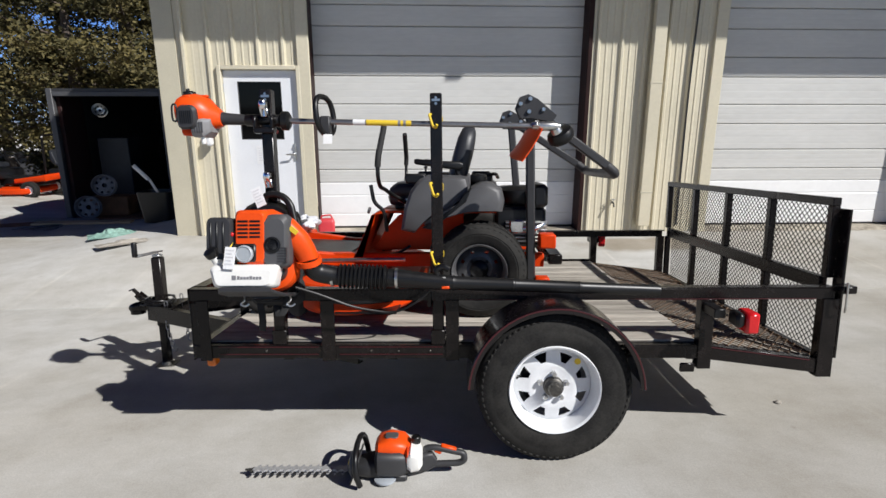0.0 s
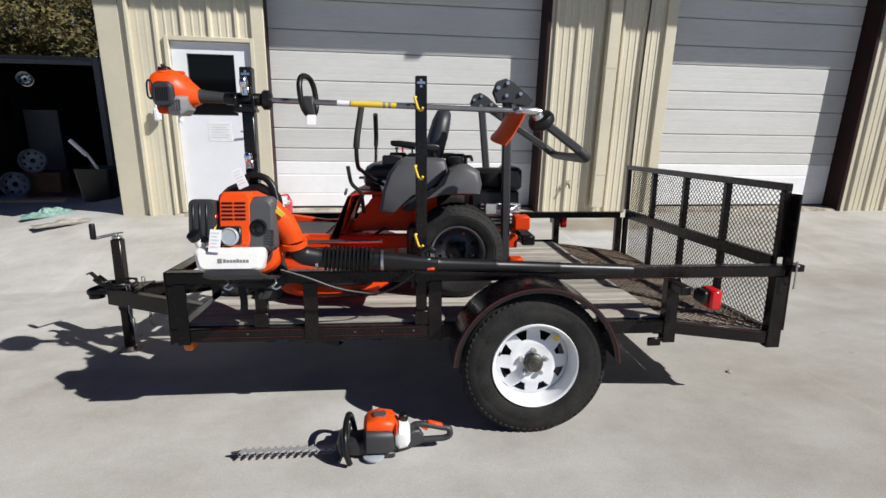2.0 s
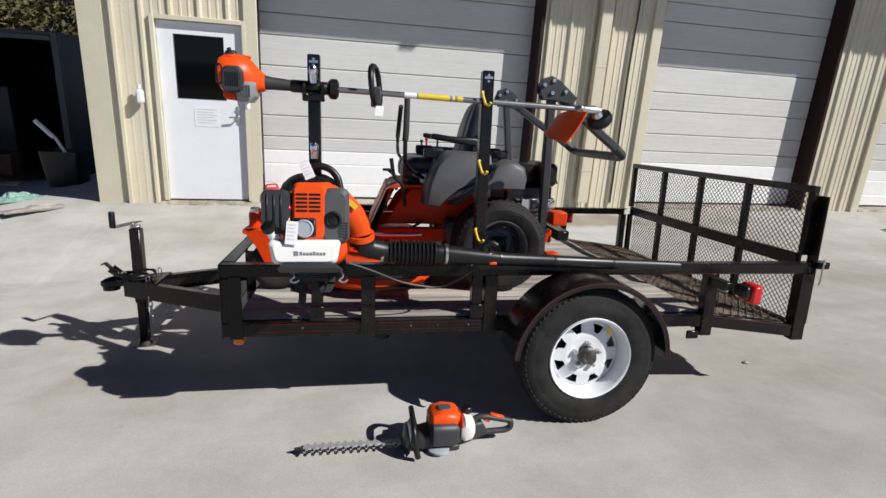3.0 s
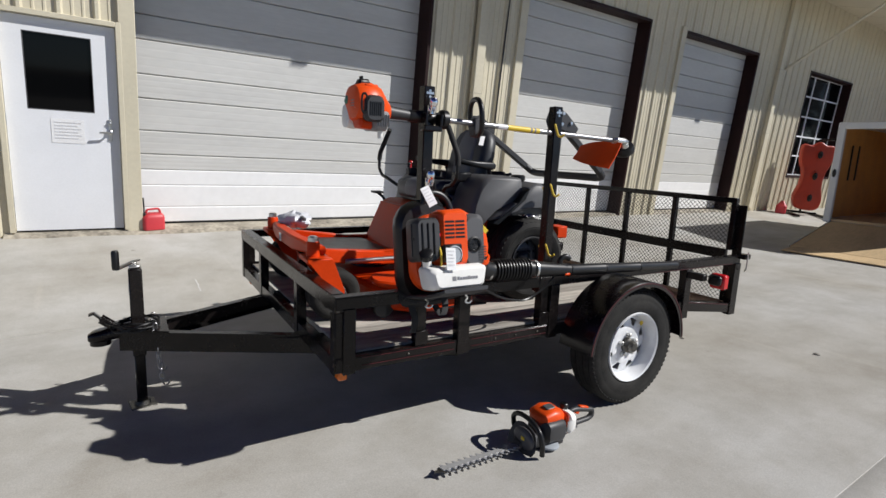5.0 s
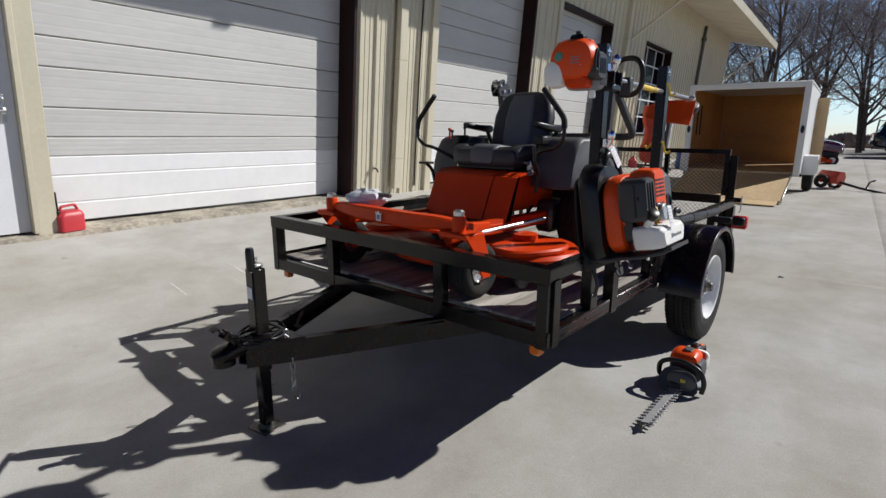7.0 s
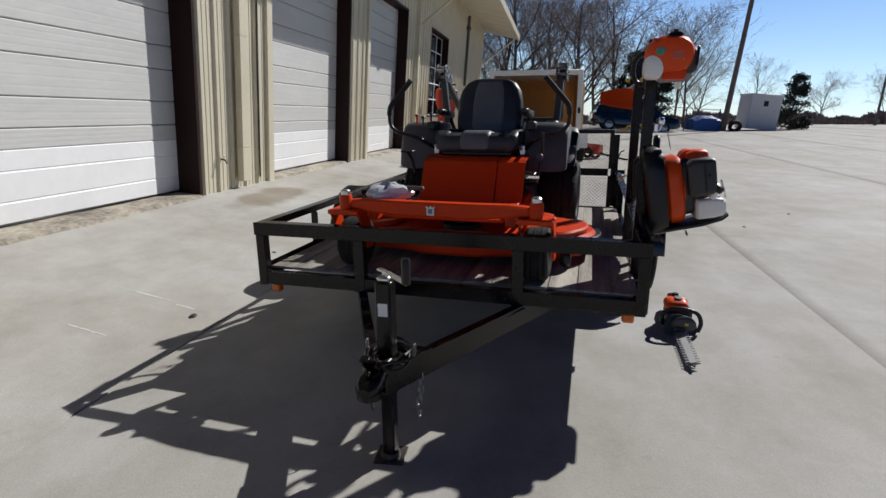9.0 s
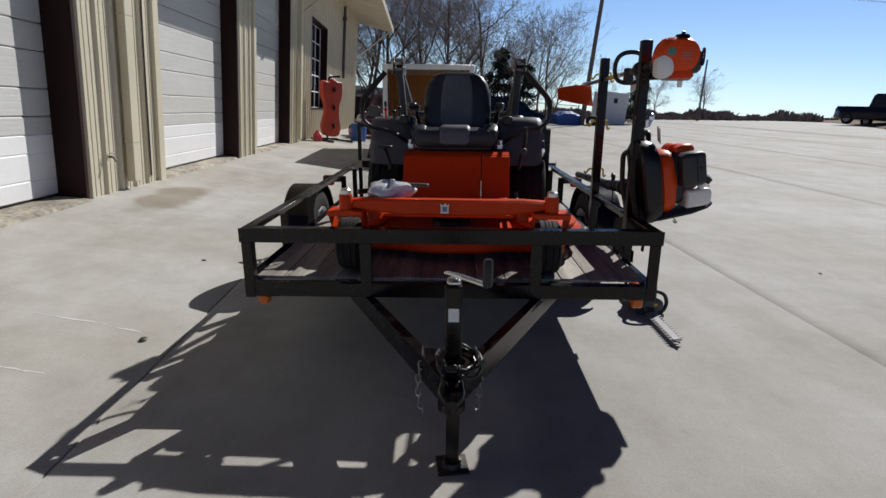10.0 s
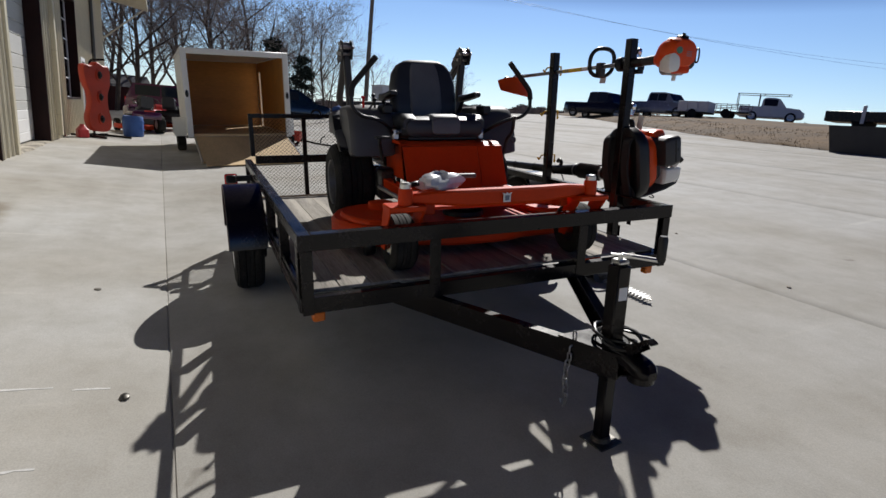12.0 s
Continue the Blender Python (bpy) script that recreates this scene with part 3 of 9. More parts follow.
def build_garage_door(x0, x1, label):
    y = WALL_Y + 0.26
    t = thing("garage_door", pose((x0 + x1) / 2, y, SILL), label, "garage door", "bay doors")
    w = x1 - x0 - 0.10
    lines = [0.769, 0.944, 1.205, 1.552, 1.808, 2.165, 2.42, 2.775, 3.03, 3.385, 3.64, GTOP]
    rows_of = [(SILL + 0.012, 0.768, (0.336, 0.592))] + [(p, q - 0.006, [p + (q - p) * k / 4 for k in (1, 2, 3)]) for p, q in zip(lines, lines[1:])]
    for i, (za, zb, grooves) in enumerate(rows_of):
        z0, z1 = za - SILL, zb - SILL
        if z1 - z0 < 0.03:
            continue
        g = G()
        # pressed steel: shallow raised fields with grooves between
        rows = [(z0, 0.0), (z0 + 0.010, -0.012)]
        for zg in grooves:
            k = zg - SILL
            deep = -0.007 if i == 0 else -0.0114
            rows += [(k - 0.012, -0.012), (k - 0.006, deep), (k + 0.004, deep), (k + 0.010, -0.012)]
        rows += [(z1 - 0.010, -0.012), (z1, 0.0)]
        n = len(rows)
        vs = [(x, dy, z) for x in (-w / 2, w / 2) for z, dy in rows] + [(x, 0.04, z) for x in (-w / 2, w / 2) for z in (z0, z1)]
        fs = [(k, k + 1, n + k + 1, n + k) for k in range(n - 1)]
        fs += [(2 * n, 2 * n + 2, 2 * n + 3, 2 * n + 1), (n - 1, 2 * n + 1, 2 * n + 3, 2 * n - 1), (0, n, 2 * n + 2, 2 * n)]
        g.add(vs, fs)
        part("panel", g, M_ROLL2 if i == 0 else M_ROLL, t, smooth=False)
    g = G()
    g.box(-w / 2, w / 2, 0.045, 0.06, 0, GTOP - SILL)
    part("backing", g, M_SEAM, t, smooth=False)
    g = G()
    g.box(-w / 2, w / 2, -0.014, 0.03, -0.002, 0.011, 0.003)
    part("bottom_seal", g, M_BLKPL, t)


for kind_, a, b in GATES:
    build_garage_door(a, b, "closed white sectional garage door with cleaner lower panels")


def build_jambs():
    for i, (_, a, b) in enumerate(GATES):
        g = G()
        y0, y1 = WALL_Y - 0.038, WALL_Y + 0.32
        g.box(a - 0.004, a + 0.05, WALL_Y + 0.004, y1, SILL, GTOP, 0.004)
        g.box(b - 0.05, b + 0.004, y0, y1, SILL - 0.08, GTOP, 0.004)
        g.box(a + 0.053, b - 0.05, y0, y1, GTOP - 0.05, GTOP + 0.004, 0.004)
        single("trim_%d" % (i + 1), g, M_BROWN, "dark brown steel jamb round the bay opening", "door jamb", kind="structure")
        g = G()
        g.box(a - 0.10, a + 0.051, y0 - 0.01, WALL_Y - 0.002, 0.08, GTOP + 0.05, 0.006)
        single("trim_%d" % (i + 11), g, M_SIDING, "cream steel edge trim beside the bay", "trim", kind="structure")
    for a, b in ((DOOR[0] - 0.05, GATES[0][2] - 0.06), (GATES[1][1], GATES[1][2]), (GATES[2][1], GATES[2][2])):
        g2 = G()
        k = 14
        vs, fs = [], []
        for j in range(k + 1):
            x = a + (b - a) * j / k
            f = WALL_Y - (0.13 if a < 0 else 0.06) + random.uniform(-0.02, 0.02)
            vs += [(x, f - 0.03, 0.0), (x, f, SILL - 0.05 + random.uniform(-0.01, 0.01)), (x, f + 0.05, SILL - 0.012 + random.uniform(-0.008, 0.004)),
                   (x, WALL_Y + 0.5, SILL - 0.004), (x, WALL_Y + 0.5, 0.0)]
        for j in range(k):
            fs += [(j * 5 + q, j * 5 + (q + 1) % 5, j * 5 + 5 + (q + 1) % 5, j * 5 + 5 + q) for q in range(5)]
        fs += [tuple(range(5)), tuple(range(k * 5, k * 5 + 5))]
        g2.add(vs, fs)
        single("door_sill", g2, M_SILL, "chipped stained concrete sill under the bay door", "sill", kind="structure")


build_jambs()


def build_man_door():
    x0, x1, top = DOOR
    t = thing("door_1", pose((x0 + x1) / 2, WALL_Y, SILL), "closed white steel door with a dark square window", "door", kind="structure")
    w, h = x1 - x0, top - SILL
    g = G()
    g.box(-w / 2, -w / 2 + 0.05, -0.05, 0.20, 0, h, 0.005)
    g.box(w / 2 - 0.05, w / 2, -0.05, 0.20, 0, h, 0.005)
    g.box(-w / 2 + 0.05, w / 2 - 0.05, -0.05, 0.20, h - 0.05, h, 0.005)
    part("door_frame", g, M_SIDING, t)
    s = w / 2 - 0.053
    wx0, wx1, wz0, wz1 = -0.291, 0.2535, 1.214, 1.931
    g = G()
    for a in ((-s, wx0, 0.01, h - 0.055), (wx1, s, 0.01, h - 0.055), (wx0, wx1, 0.01, wz0), (wx0, wx1, wz1, h - 0.055)):
        g.box(a[0], a[1], 0.02, 0.065, a[2], a[3])
    leaf = part("door_leaf", g, M_DOORW, t, smooth=False)
    g = G()
    for a in ((wx0, wx1, wz0, wz0 + 0.008), (wx0, wx1, wz1 - 0.008, wz1), (wx0, wx0 + 0.008, wz0 + 0.008, wz1 - 0.008), (wx1 - 0.008, wx1, wz0 + 0.008, wz1 - 0.008)):
        g.box(a[0], a[1], 0.018, 0.034, a[2], a[3], 0.002)
    part("window_frame", g, M_GREYM, leaf)
    g = G()
    g.box(wx0, wx1, 0.036, 0.046, wz0, wz1)
    part("pane", g, M_DARKGLASS, leaf, "dark glass pane", smooth=False)
    g = G()
    g.box(-0.118, 0.157, 0.0165, 0.0195, 0.90, 1.135)
    part("paper_notice", g, M_LABEL, leaf, "white paper notice", smooth=False)
    g = G()
    for i in range(6):
        g.box(-0.09, 0.13 - 0.03 * (i % 2), 0.0135, 0.0165, 1.10 - 0.031 * i, 1.11 - 0.031 * i)
    part("print", g, M_FAINT, leaf, smooth=False)
    g = G()
    g.box(0.36, 0.395, 0.006, 0.022, 0.94, 1.16, 0.004)
    g.tube([(0.375, 0.01, 1.03), (0.375, -0.05, 1.03), (0.28, -0.055, 1.025)], 0.011, 8)
    g.lathe([(0.026, 0), (0.026, 0.012), (0.012, 0.02)], 14, facing((0.375, 0.008, 1.03), (0, -1, 0)))
    g.lathe([(0.018, 0), (0.018, 0.012), (0.008, 0.016)], 12, facing((0.375, 0.008, 1.12), (0, -1, 0)))
    part("door_handle", g, M_STEEL, leaf, "chrome lever handle")
    g = G()
    for z in (0.25, 1.05, 1.8):
        g.tube([(-s - 0.004, 0.006, z), (-s - 0.004, 0.006, z + 0.1)], 0.008, 8)
    part("hinge", g, M_STEEL, leaf)


build_man_door()


def build_window_bay():
    x0, x1, z0, z1 = WIN
    t = thing("window_1", pose((x0 + x1) / 2, WALL_Y, z0), "tall white-gridded shop window in a brown recess", "window", kind="structure")
    w, h = x1 - x0, z1 - z0
    g = G()
    g.box(-w / 2, -w / 2 + 0.05, -0.036, 0.34, 0, h, 0.004)
    g.box(w / 2 - 0.05, w / 2, -0.036, 0.34, 0, h, 0.004)
    g.box(-w / 2 + 0.05, w / 2 - 0.05, -0.036, 0.34, h - 0.05, h, 0.004)
    g.box(-w / 2 + 0.05, w / 2 - 0.05, -0.036, 0.34, 0, 0.05, 0.004)
    part("window_recess", g, M_BROWN, t)
    cols, rows = 3, 5
    a, b, c, d = -w / 2 + 0.052, w / 2 - 0.052, 0.052, h - 0.052
    g = G()
    for i in range(cols + 1):
        x = a + (b - a) * i / cols
        g.box(max(a, x - 0.022), min(b, x + 0.022), 0.20, 0.25, c, d, 0.003)
    for j in range(rows + 1):
        z = c + (d - c) * j / rows
        g.box(a, b, 0.205, 0.245, max(c, z - 0.02), min(d, z + 0.02), 0.003)
    part("window_frame", g, M_DOORW, t)
    for i in range(cols):
        for j in range(rows):
            g = G()
            xa, za = a + (b - a) * i / cols + 0.02, c + (d - c) * j / rows + 0.018
            g.box(xa, xa + (b - a) / cols - 0.04, 0.222, 0.230, za, za + (d - c) / rows - 0.036)
            part("pane", g, M_DARKGLASS, t, smooth=False)
    x0, x1, top = DOOR2
    t = thing("door_2", pose((x0 + x1) / 2, WALL_Y, SILL), "white framed glass shop door", "door", kind="structure")
    w, h = x1 - x0, top - SILL
    g = G()
    g.box(-w / 2, -w / 2 + 0.10, -0.04, 0.12, 0, h, 0.005)
    g.box(w / 2 - 0.10, w / 2, -0.04, 0.12, 0, h, 0.005)
    g.box(-w / 2 + 0.1, w / 2 - 0.1, -0.04, 0.12, h - 0.12, h, 0.005)
    g.box(-w / 2 + 0.1, w / 2 - 0.1, 0.0, 0.10, 0, 0.28, 0.005)
    part("door_frame", g, M_DOORW, t)
    g = G()
    g.box(-w / 2 + 0.1, w / 2 - 0.1, 0.04, 0.05, 0.28, h - 0.12)
    part("pane", g, M_DARKGLASS, t, smooth=False)
    g = G()
    g.tube(bend([(0.24, 0.0, 0.9), (0.24, -0.06, 0.9), (0.24, -0.06, 1.2), (0.24, 0.0, 1.2)], 0.02), 0.012, 8)
    part("door_handle", g, M_STEEL, t)


build_window_bay()


def build_wall_fittings():
    def downspout(x):
        g = G()
        g.box(x - 0.08, x + 0.08, WALL_Y - 0.13, WALL_Y - 0.04, 0.20, 5.3, 0.008)
        t = single("downspout", g, M_SIDING, "cream sheet-metal downspout on the siding", "downspout", "downspouts")
        for z in (0.65, 2.05, 3.55):
            g = G()
            g.box(x - 0.086, x + 0.086, WALL_Y - 0.133, WALL_Y - 0.03, z, z + 0.022, 0.002)
            part("strap", g, M_TRIMC, t)
    downspout(3.39)
    downspout(12.48)
    g = G()
    g.tube(bend([(3.88, WALL_Y - 0.045, 0.2), (3.86, WALL_Y - 0.045, 1.9), (3.92, WALL_Y - 0.045, 5.3)], 0.4), 0.011, 8)
    single("wall_cable", g, M_GREY, "thin grey cable running up the siding", "cable")
    # overhang braces
    for x, p1 in ((12.80, (13.4, 6.5, 5.12)), (26.1, (27.0, 6.5, 5.12))):
        g = G()
        g.tube([(x, WALL_Y - 0.05, 3.60), p1], 0.035, 10)
        t = single("roof_brace", g, M_SIDING, "cream pipe brace under the roof overhang", "brace", "roof braces")
        g = G()
        g.box(x - 0.07, x + 0.07, WALL_Y - 0.055, WALL_Y - 0.034, 3.47, 3.73, 0.004)
        part("foot_plate", g, M_SIDING, t)
    # vent pipe on the far wall
    g = G()
    g.tube([(20.75, WALL_Y - 0.12, 2.3), (20.75, WALL_Y - 0.12, 5.15)], 0.06, 10)
    t = single("vent_pipe", g, M_GREASE, "rusty round flue pipe strapped to the wall", "pipe")
    g = G()
    g.lathe([(0.10, 0), (0.10, 0.12), (0.06, 0.16)], 12, Matrix.Translation((20.75, WALL_Y - 0.12, 4.6)))
    part("collar", g, M_GREASE, t)
    # hose tap
    g = G()
    x, z = 2.966, 0.517
    g.tube(bend([(x, WALL_Y, z), (x, WALL_Y - 0.09, z), (x, WALL_Y - 0.12, z - 0.05)], 0.03), 0.012, 8)
    t = single("hose_tap", g, M_GREASE, "brass hose tap on the siding", "tap")
    g = G()
    g.ring([(0.025, -0.004), (0.032, -0.004), (0.032, 0.004), (0.025, 0.004)], 14, facing((x, WALL_Y - 0.075, z + 0.045), (0, 0, 1)))
    g.tube([(x - 0.03, WALL_Y - 0.075, z + 0.045), (x + 0.03, WALL_Y - 0.075, z + 0.045)], 0.005, 6)
    g.tube([(x, WALL_Y - 0.075, z), (x, WALL_Y - 0.075, z + 0.045)], 0.006, 6)
    part("tap_handle", g, M_STEEL, t)
    # small wall sensor by the door
    g = G()
    g.box(-2.335, -2.265, WALL_Y - 0.14, WALL_Y - 0.034, 1.28, 1.44, 0.02)
    t = single("door_bell_box", g, M_LABEL, "small white weatherproof box beside the door", "wall box")
    g = G()
    g.tube([(-2.30, WALL_Y - 0.10, 1.45), (-2.30, WALL_Y - 0.10, 1.49)], 0.02, 10)
    part("nipple", g, M_LABEL, t)
    # flood lamps on the fascia, whose shadows fall on the doors
    for x in (3.64, 12.78):
        m = thing("flood_lamp", pose(x, 6.29, 5.255), "small bronze flood lamp below the roof edge", "lamp", "flood lamps")
        g = G()
        g.box(-0.10, 0.10, -0.05, 0.05, -0.115, -0.02, 0.02)
        part("housing", g, M_BROWN, m)
        g = G()
        g.tube([(0, 0, -0.03), (0, 0, 0.03)], 0.02, 8)
        part("bracket", g, M_BROWN, m)


build_wall_fittings()

# ---- utility trailer ----
T = pose(-0.716, 3.435, 0.051, -4.37, -0.64, -3.65)
LEN, WID = 3.005, 2.04
Z_DECK = 0.53


def angle_iron(g, p0, p1, leg, inward, up=(0, 0, 1), t=0.006):
    """Two legs of an angle: a flat one on top and an upright one on the outer side."""
    m, length = along(p0, p1, up)
    s = 1 if inward > 0 else -1
    g.box(0, length, 0 if s > 0 else -leg, leg if s > 0 else 0, -t, 0, 0.0015, m)
    g.box(0, length, 0 if s > 0 else -t, t if s > 0 else 0, -leg - 0.006, -t, 0.0015, m)


def tyre_mesh(r_out, r_in, w, n=72, lugs=True, pitch=56, block=0.018, lug=0.011):
    """A tyre round the local z axis, from z = 0 (inner) to z = w (outer)."""
    g = G()
    h = r_out - r_in
    prof = [(r_in, 0.08 * w), (r_in + 0.10 * h, 0.02 * w), (r_in + 0.45 * h, -0.02 * w), (r_in + 0.75 * h, 0.01 * w), (r_out - 0.10 * h, 0.07 * w),
            (r_out - 0.03 * h, 0.12 * w), (r_out - 0.012, 0.14 * w)]
    for a, b in ((0.16, 0.34), (0.38, 0.49), (0.51, 0.62), (0.66, 0.84)):
        prof += [(r_out, a * w), (r_out, b * w), (r_out - 0.008, (b + 0.003) * w), (r_out - 0.008, (b + 0.017) * w)]
    prof += [(r_out - 0.012, 0.86 * w), (r_out - 0.03 * h, 0.88 * w), (r_out - 0.10 * h, 0.93 * w), (r_out - 0.25 * h, 0.985 * w), (r_in + 0.58 * h, 1.02 * w),
             (r_in + 0.52 * h, 1.012 * w), (r_in + 0.50 * h, 1.02 * w), (r_in + 0.20 * h, 0.99 * w), (r_in + 0.10 * h, 0.97 * w), (r_in, 0.92 * w)]
    g.ring(prof, n)
    if lugs:
        for k in range(pitch):
            for s, off in ((0.10, 0), (0.90, 0.5)):
                a = 360 / pitch * (k + off)
                m = Matrix.Rotation(radians(a), 4, "Z") @ Matrix.Translation((r_out - 0.014, 0, s * w)) @ Matrix.Rotation(radians(24 if s < 0.5 else -24), 4, "Y")
                g.box(-block, block * 0.25, -lug, lug, -0.016, 0.016, 0.003, m)
            a = 360 / pitch * k
            m = Matrix.Rotation(radians(a), 4, "Z") @ Matrix.Translation((r_out - 0.002, 0, 0.5 * w)) @ Matrix.Rotation(radians(20), 4, "X")
            g.box(-0.004, 0.004, -0.010, 0.010, -0.30 * w, -0.18 * w, 0.001, m)
            g.box(-0.004, 0.004, -0.010, 0.010, 0.18 * w, 0.30 * w, 0.001, m)
    return g


def rim_sheet(r_out, w, dish, spokes=8, hole=(0.56, 0.66, 0.76), small=False):
    """Pressed wheel: flange, drop centre and a disc with windows; outer side at z = w."""
    g = G()
    prof = [(r_out, 0.95 * w), (r_out * 0.985, 1.0 * w), (r_out * 0.955, 0.985 * w), (r_out * 0.935, 0.90 * w), (r_out * 0.90, 0.80 * w), (r_out * 0.88, 0.55 * w)]
    n = spokes * 8
    full = [(r, z) for r, z in prof]
    g.ring(full + [(r - 0.004, z - 0.003) for r, z in full[::-1]], n)
    g.ring([(r_out * 0.88, 0.55 * w), (r_out * 0.86, 0.05 * w), (r_out, 0.0), (r_out, -0.006), (r_out * 0.84, 0.04 * w), (r_out * 0.86, 0.55 * w)], n)
    z0 = dish
    rows = [(0.885, z0 - 0.012), (0.84, z0 - 0.002), (hole[2], z0 + 0.006), (hole[1], z0 + 0.012), (hole[0], z0 + 0.018), (0.46, z0 + 0.024), (0.40, z0 + 0.020), (0.22, z0 + 0.020), (0.20, z0 + 0.010)]
    vs, fs = [], []
    for side in (0, 1):
        for r, z in rows:
            for j in range(n):
                inset = {hole[1]: 0.45, hole[0]: 0.95}.get(r, 0.0) * {2: 1, 6: -1}.get(j % 8, 0) * (not small)
                a = 2 * math.pi * (j + inset) / n
                vs.append((r * r_out * math.cos(a), r * r_out * math.sin(a), z - 0.005 * side))
    k = len(rows) * n
    for i in range(len(rows) - 1):
        for j in range(n):
            jj, q = (j + 1) % n, j % 8
            gap = i in (2, 3) and (3 <= q <= 4 if small else 2 <= q <= 5)
            if gap:
                continue
            fs.append((i * n + j, i * n + jj, (i + 1) * n + jj, (i + 1) * n + j))
            fs.append((k + i * n + j, k + (i + 1) * n + j, k + (i + 1) * n + jj, k + i * n + jj))
    g.add(vs, fs)
    return g


def build_trailer():
    t = thing("utility_trailer", T, "black steel utility trailer with wooden deck and raised mesh tailgate", "trailer")
    bend_u, end_u, drop = 2.39, LEN - 0.02, 0.078
    # lower frame
    for v, inw in ((0.0, 1), (WID, -1)):
        g = G()
        angle_iron(g, (0, v, 0.516), (bend_u, v, 0.516), 0.06, inw)
        angle_iron(g, (bend_u, v, 0.516), (end_u, v, 0.516 - drop), 0.06, inw)
        part("side_rail", g, M_BLACK, t)
        g = G()
        angle_iron(g, (0.0, v, 0.79), (end_u, v, 0.79), 0.052, inw)
        part("top_rail", g, M_BLACK, t)
        for u, w in ((0.06, 0.055), (0.65, 0.065), (1.236, 0.062), (2.412, 0.062), (2.968, 0.07)):
            z0 = 0.44 if u < bend_u else (0.40 if u < 2.5 else 0.36)
            g = G()
            g.box(u - w / 2, u + w / 2, v - 0.007, v + 0.002, z0, 0.735, 0.0015)
            s = 1 if inw > 0 else -1
            g.box(u - w / 2, u - w / 2 + 0.006, min(v, v + s * 0.045), max(v, v + s * 0.045), z0, 0.735, 0.0015)
            part("post", g, M_BLACK, t)
        for z in (0.470, 0.506):
            g = G()
            o = v - 0.0035 if inw > 0 else v + 0.0015
            g.box(0.12, 0.60, o, o + 0.002, z, z + 0.003)
            g.box(0.70, 1.19, o, o + 0.002, z, z + 0.003)
            part("pinstripe", g, M_STRIPE, t, "thin red pinstripe", smooth=False)
        g = G()
        o = v - 0.0035 if inw > 0 else v + 0.0015
        g.box(1.30, 2.90, o, o + 0.002, 0.735, 0.738)
        g.beam((2.44, o + 0.001, 0.512 - 0.008), (2.90, o + 0.001, 0.512 - 0.070), 0.002, 0.004)
        part("pinstripe", g, M_STRIPE, t, smooth=False)
        for u in (0.35, 0.98, 1.13, 0.85):
            g = G()
            g.lathe([(0.0055, 0), (0.0055, 0.002), (0.003, 0.004)], 8, facing((u, v - 0.002 if inw > 0 else v + 0.002, 0.488), (0, -1 if inw > 0 else 1, 0)))
            part("rivet", g, M_GREASE, t)
    # front
    g = G()
    g.box(-0.003, 0.003, 0.008, WID - 0.008, 0.445, 0.515, 0.0015)
    g.box(0.004, 0.05, 0.008, WID - 0.008, 0.508, 0.514, 0.0015)
    part("front_rail", g, M_BLACK, t)
    g = G()
    g.box(-0.006, 0.0, -0.004, WID + 0.004, 0.722, 0.792, 0.0015)
    g.box(0.0, 0.055, 0.055, WID - 0.055, 0.7865, 0.792, 0.0015)
    part("front_rail", g, M_BLACK, t)
    for v, w in ((0.030, 0.05), (0.60, 0.055), (1.43, 0.055), (2.010, 0.05)):
        g = G()
        g.box(-0.0065, 0.0, v - w / 2, v + w / 2, 0.44, 0.722, 0.0015)
        g.box(0.0, 0.045, v - w / 2, v - w / 2 + 0.006, 0.45, 0.722, 0.0015)
        part("post", g, M_BLACK, t)
    # cross members and rear sill
    for u in (0.45, 0.95, 1.45, 1.95, 2.36):
        g = G()
        g.box(u - 0.025, u + 0.025, 0.01, WID - 0.01, 0.44, 0.505, 0.003)
        part("cross_member", g, M_BLACK, t)
    g = G()
    g.box(end_u - 0.04, end_u, 0.012, WID - 0.012, 0.375, 0.425, 0.003)
    part("rear_sill", g, M_BLACK, t)
    # deck boards, weathered
    n = 14
    bw = (WID - 0.08) / n
    for i in range(n):
        v0 = 0.04 + i * bw
        g = G()
        e = random.uniform(-0.002, 0.002)
        g.box(0.06, bend_u - 0.004, v0 + 0.0004, v0 + bw - 0.0004, 0.516, Z_DECK + e, 0.004)
        part("deck_board", g, M_BOARD, t)
        g = G()
        a, b = Vector((bend_u + 0.002, v0 + bw / 2, 0.508)), Vector((end_u - 0.045, v0 + bw / 2, 0.508 - drop * 0.93))
        m, length = along(a, b)
        g.box(0, length, -bw / 2 + 0.0005, bw / 2 - 0.0005, -0.012, 0.006 + e, 0.002, m)
        part("tail_board", g, M_BOARD, t)
    g = G()
    g.box(0.06, bend_u, WID - 0.012, WID - 0.006, 0.5165, 0.545, 0.001)
    part("rail_lip", g, M_BLACK, t)
    # sloping tail: expanded steel laid over the boards
    for k in (0.06, 0.5, 0.94):
        u = bend_u + (end_u - bend_u) * k
        g = G()
        g.box(u - 0.02, u + 0.02, 0.062, WID - 0.062, 0.450 - drop * k, 0.490 - drop * k, 0.003)
        part("tail_crossbar", g, M_BLACK, t)
    vs, fs = [], []
    cu, cv, w = (end_u - bend_u - 0.02) / 12, 0.030, 0.0022
